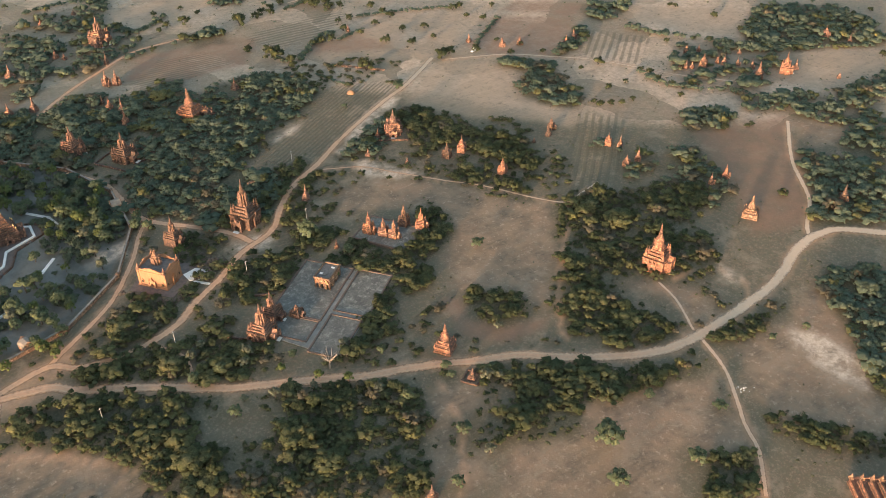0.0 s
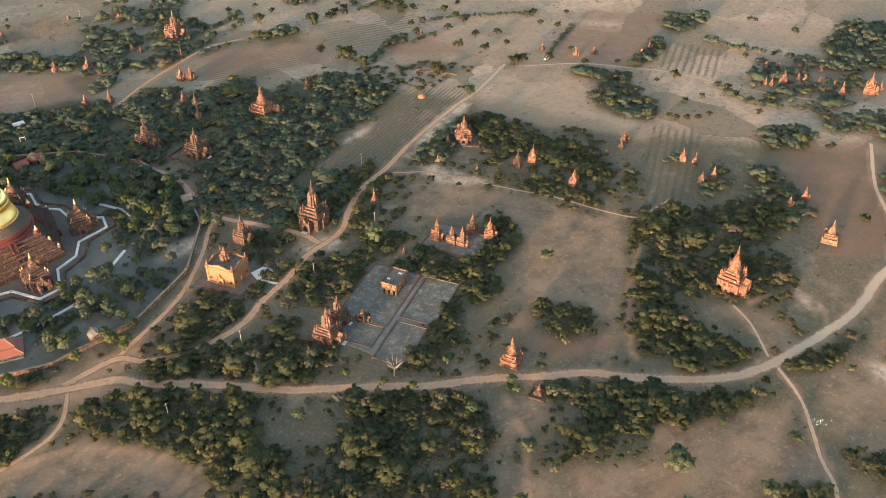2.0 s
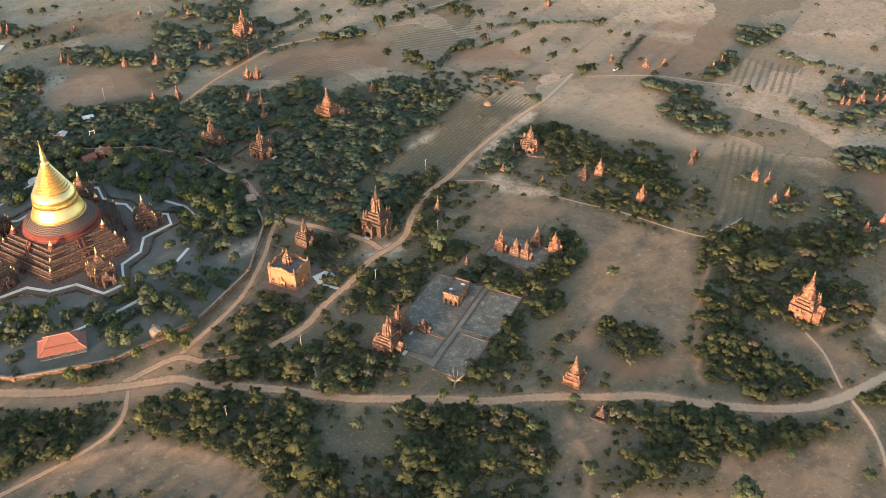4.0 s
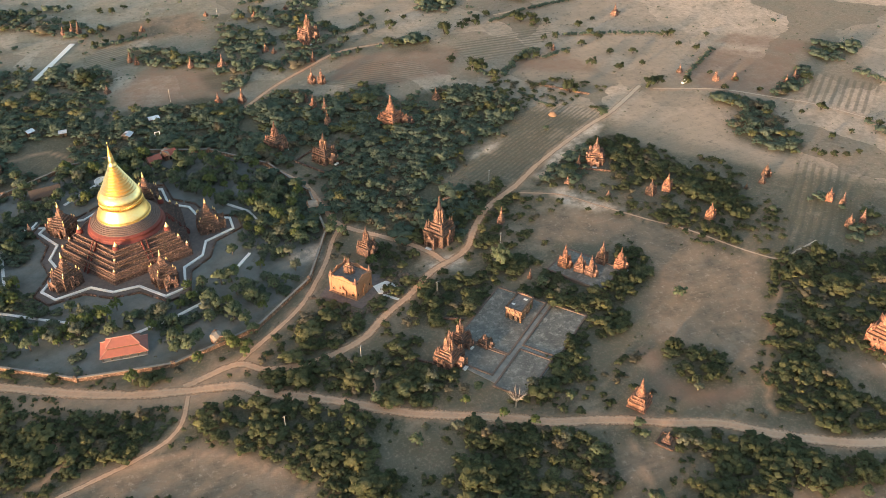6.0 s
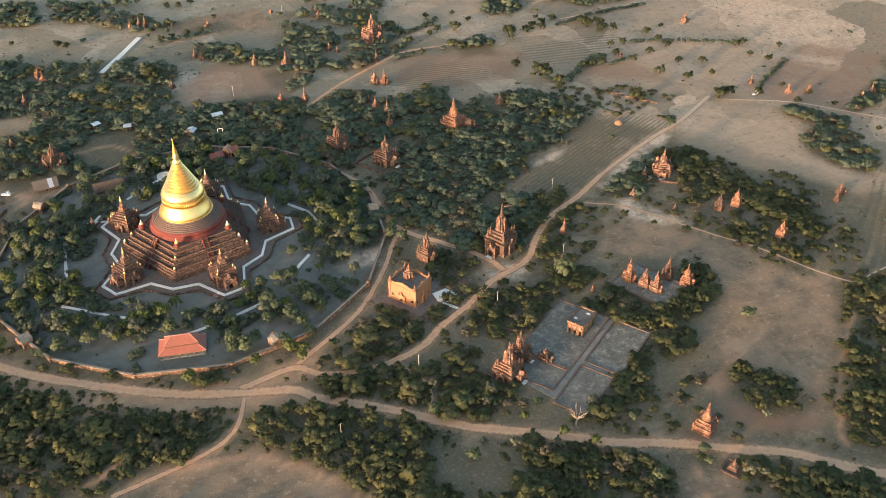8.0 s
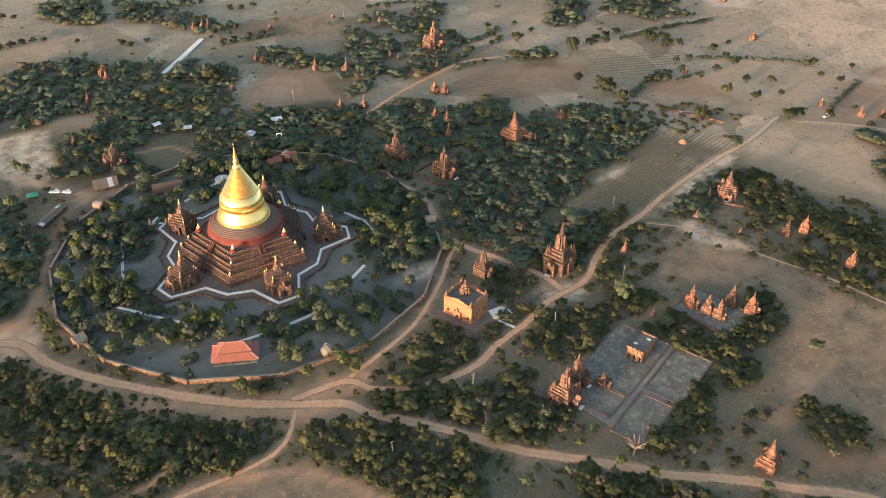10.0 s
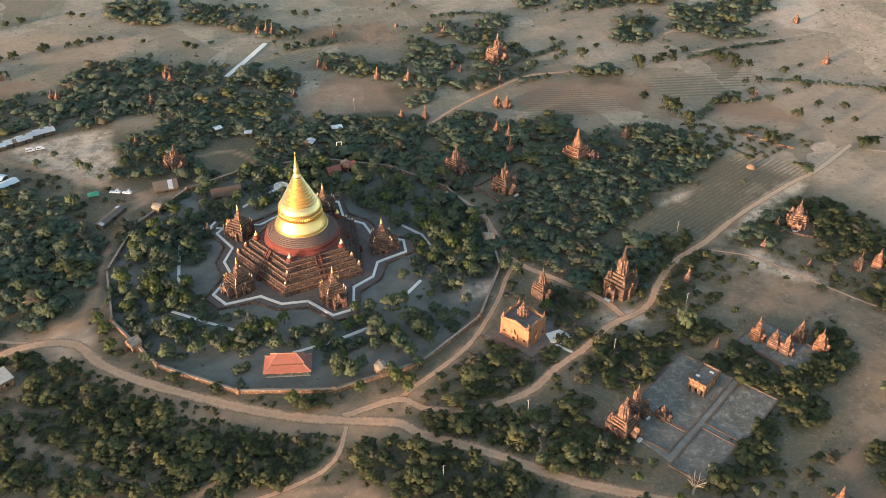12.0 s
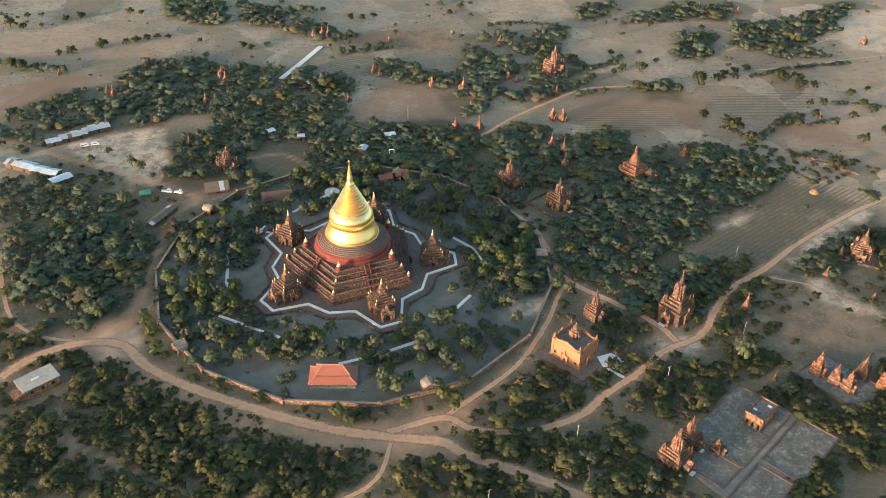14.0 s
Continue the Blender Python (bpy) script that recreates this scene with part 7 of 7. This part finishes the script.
lone_bushes([(203, 187, 3.7), (214, 185, 3.7), (224, 185, 3.3), (311, 132, 2.9), (306, 160, 3.0), (425, -1, 4.6), (410, -1, 2.3), (422, -33, 2.6), (407, -34, 2.9), (439, -67, 2.9), (550, 16, 3.8), (388, -49, 3.2), (394, -52, 3.2), (401, -54, 2.9), (410, -54, 2.5), (387, -43, 2.5), (366, 62, 3.6), (401, 106, 3.4), (393, 117, 3.0), (391, 134, 3.9), (397, 134, 3.9), (420, 123, 3.1), (384, 45, 3.2), (388, 68, 2.4), (398, 53, 2.4), (404, 35, 2.8), (416, 25, 3.2), (548, -13, 3.3), (539, 46, 2.6), (537, 50, 2.6)])
lone_bushes([(642, -37, 2.5), (634, -51, 3.3), (657, -40, 2.6), (598, -97, 3.5), (610, -53, 2.9), (432, -113, 3.1), (449, -118, 2.7), (406, -182, 3.7), (240, -133, 4.0), (331, -263, 2.3), (313, -260, 2.2), (325, -88, 2.6), (312, -98, 1.9), (445, -118, 2.1), (445, -31, 3.0), (443, -24, 2.7), (444, -40, 2.6), (446, -51, 3.0), (455, -59, 2.6), (489, 1, 2.4), (508, -6, 2.4), (516, -14, 2.8), (523, -27, 2.8), (-254, 320, 5.4), (-244, 316, 3.8), (-231, 319, 2.5), (-247, 339, 3.4), (-216, 332, 3.4), (-206, 337, 3.9), (-178, 277, 5.6)])
lone_bushes([(-197, 268, 4.8), (-205, 265, 3.2), (-162, 283, 3.3), (-155, 286, 4.1), (-148, 291, 3.7), (-141, 293, 3.3), (-133, 293, 2.9), (-233, 247, 5.0), (-225, 245, 4.6), (-216, 243, 3.8), (-77, 274, 3.7), (-71, 269, 3.3), (-79, 324, 3.0), (-109, 284, 2.5), (-132, 347, 3.5), (-170, 344, 3.9), (-161, 341, 3.5), (-13, 198, 8.3), (-23, 297, 3.8), (-18, 310, 3.5), (-11, 280, 2.9), (-5, 262, 3.3), (3, 266, 2.9), (14, 268, 3.3), (24, 271, 2.9), (36, 294, 2.6), (2, 326, 3.5), (11, 323, 3.5), (20, 329, 3.1), (-20, 343, 3.1)])
lone_bushes([(-43, 341, 3.1), (236, 301, 3.2), (197, 191, 5.5), (264, 209, 3.7), (273, 213, 3.7), (283, 216, 3.7), (302, 203, 5.3), (312, 196, 5.3), (320, 186, 3.6), (340, 172, 3.9), (356, 180, 2.4), (213, 249, 2.5), (221, 233, 2.9), (260, 268, 4.4), (270, 273, 4.4), (266, 246, 3.8), (248, 258, 3.9), (258, 284, 3.1), (275, 293, 3.1), (191, 230, 2.9), (193, 220, 3.7), (186, 216, 2.8), (114, 291, 3.0), (124, 302, 3.1), (131, 279, 2.6), (137, 263, 3.4), (147, 268, 3.4), (152, 252, 2.9), (144, 292, 2.6), (166, 288, 2.2)])
lone_bushes([(102, 239, 3.3), (108, 224, 3.2), (117, 219, 2.8), (129, 228, 2.8), (92, 260, 2.5), (87, 185, 3.0), (92, 176, 2.6), (81, 198, 2.7), (107, 177, 2.6), (114, 173, 2.6), (162, 241, 3.7), (164, 221, 3.2), (156, 199, 3.1), (169, 207, 3.2), (172, 185, 3.1), (81, 333, 3.2), (91, 345, 3.2), (97, 326, 2.7)])
scatter("field_trees", "round dark trees standing alone on far fields", FAR_LONE, BUSHES, [LEAF, BRANCH], category="tree")
lone_bushes([(168, -234, 4.0), (213, -268, 7.1), (203, -286, 5.1), (243, -258, 2.8), (236, -293, 4.8), (263, -278, 3.7), (181, -199, 2.9), (198, -209, 1.9), (152, -255, 3.4)])
trees([1, 4, 0], [(168, -234), (171, -248), (180, -205), (192, -214), (197, -216), (214, -190), (162, -176)], 0.85)
trees([3], [(170, -82)], 1.6)
trees([0, 4, 2], [(104, -124), (96, -131), (90, -136), (112, -146), (108, -152), (128, -158), (150, -164), (148, -170), (98, -150), (86, -150), (120, -164), (132, -176), (142, -184), (128, -180), (112, -176), (150, -196), (158, -206), (100, -172), (94, -178), (168, -118), (182, -104)], 0.8)
trees([0, 3, 4], [(-112, 40), (-118, 20), (-128, 8), (-134, -10), (-122, -20), (-140, 20), (-116, -34), (-130, 34), (-122, 62), (-138, 84), (-120, 98), (-126, 104), (-106, 92), (-112, 88), (-150, 108), (-142, 118), (-64, 82), (-56, 84), (-84, 88)], 1.0)


def garden_bushes():
    rng = np.random.RandomState(71)
    a, r = rng.uniform(0, 2 * math.pi, 1000), rng.uniform(54, 96, 1000)
    p = np.stack([r * np.cos(a), r * np.sin(a) - 3], 1)
    keep = (rough_noise(p[:, 0] + 12, p[:, 1] + 60, 18) > 0.42) & ~((np.abs(p[:, 0] + 9.5) < 14) & (np.abs(p[:, 1] + 82) < 12))
    p = p[keep & clear(p)]
    rows = [(x, y, rng.uniform(1.4, 3.8), rng.uniform(1.5, 3.8), rng.uniform(0, 6.3), rng.uniform(0, 1)) for x, y in p]
    scatter("garden_bushes", "dark green shrubs planted round the pagoda garden", rows, FAR_BUSHES, [LEAF_GARDEN, BRANCH])


garden_bushes()
dead = thing("dead_tree", 138.6, -172.5, 0, "bare bleached dead tree beside the road", "tree")
part("trunk", Geo().beam((0, 0, -0.3), (0.2, 0, 3.2), 0.35, 0.22, 7), DEAD, dead)
rng = random.Random(9)
for k in range(9):
    a = k * 0.7
    g = Geo()
    p0 = Vector((0.2, 0, 2.0 + 0.15 * k))
    p1 = p0 + Vector((2.0 * math.cos(a), 2.0 * math.sin(a), 2.2))
    g.beam(p0, p1, 0.15, 0.08)
    for j in range(4):
        b = a + rng.uniform(-0.9, 0.9)
        q = p0.lerp(p1, 0.5 + 0.16 * j)
        g.beam(q, q + Vector((1.5 * math.cos(b), 1.5 * math.sin(b), rng.uniform(0.8, 2.0))), 0.07, 0.025, 4)
    part("limb", g, DEAD, dead)
dead.scale = (1.35, 1.35, 1.35)
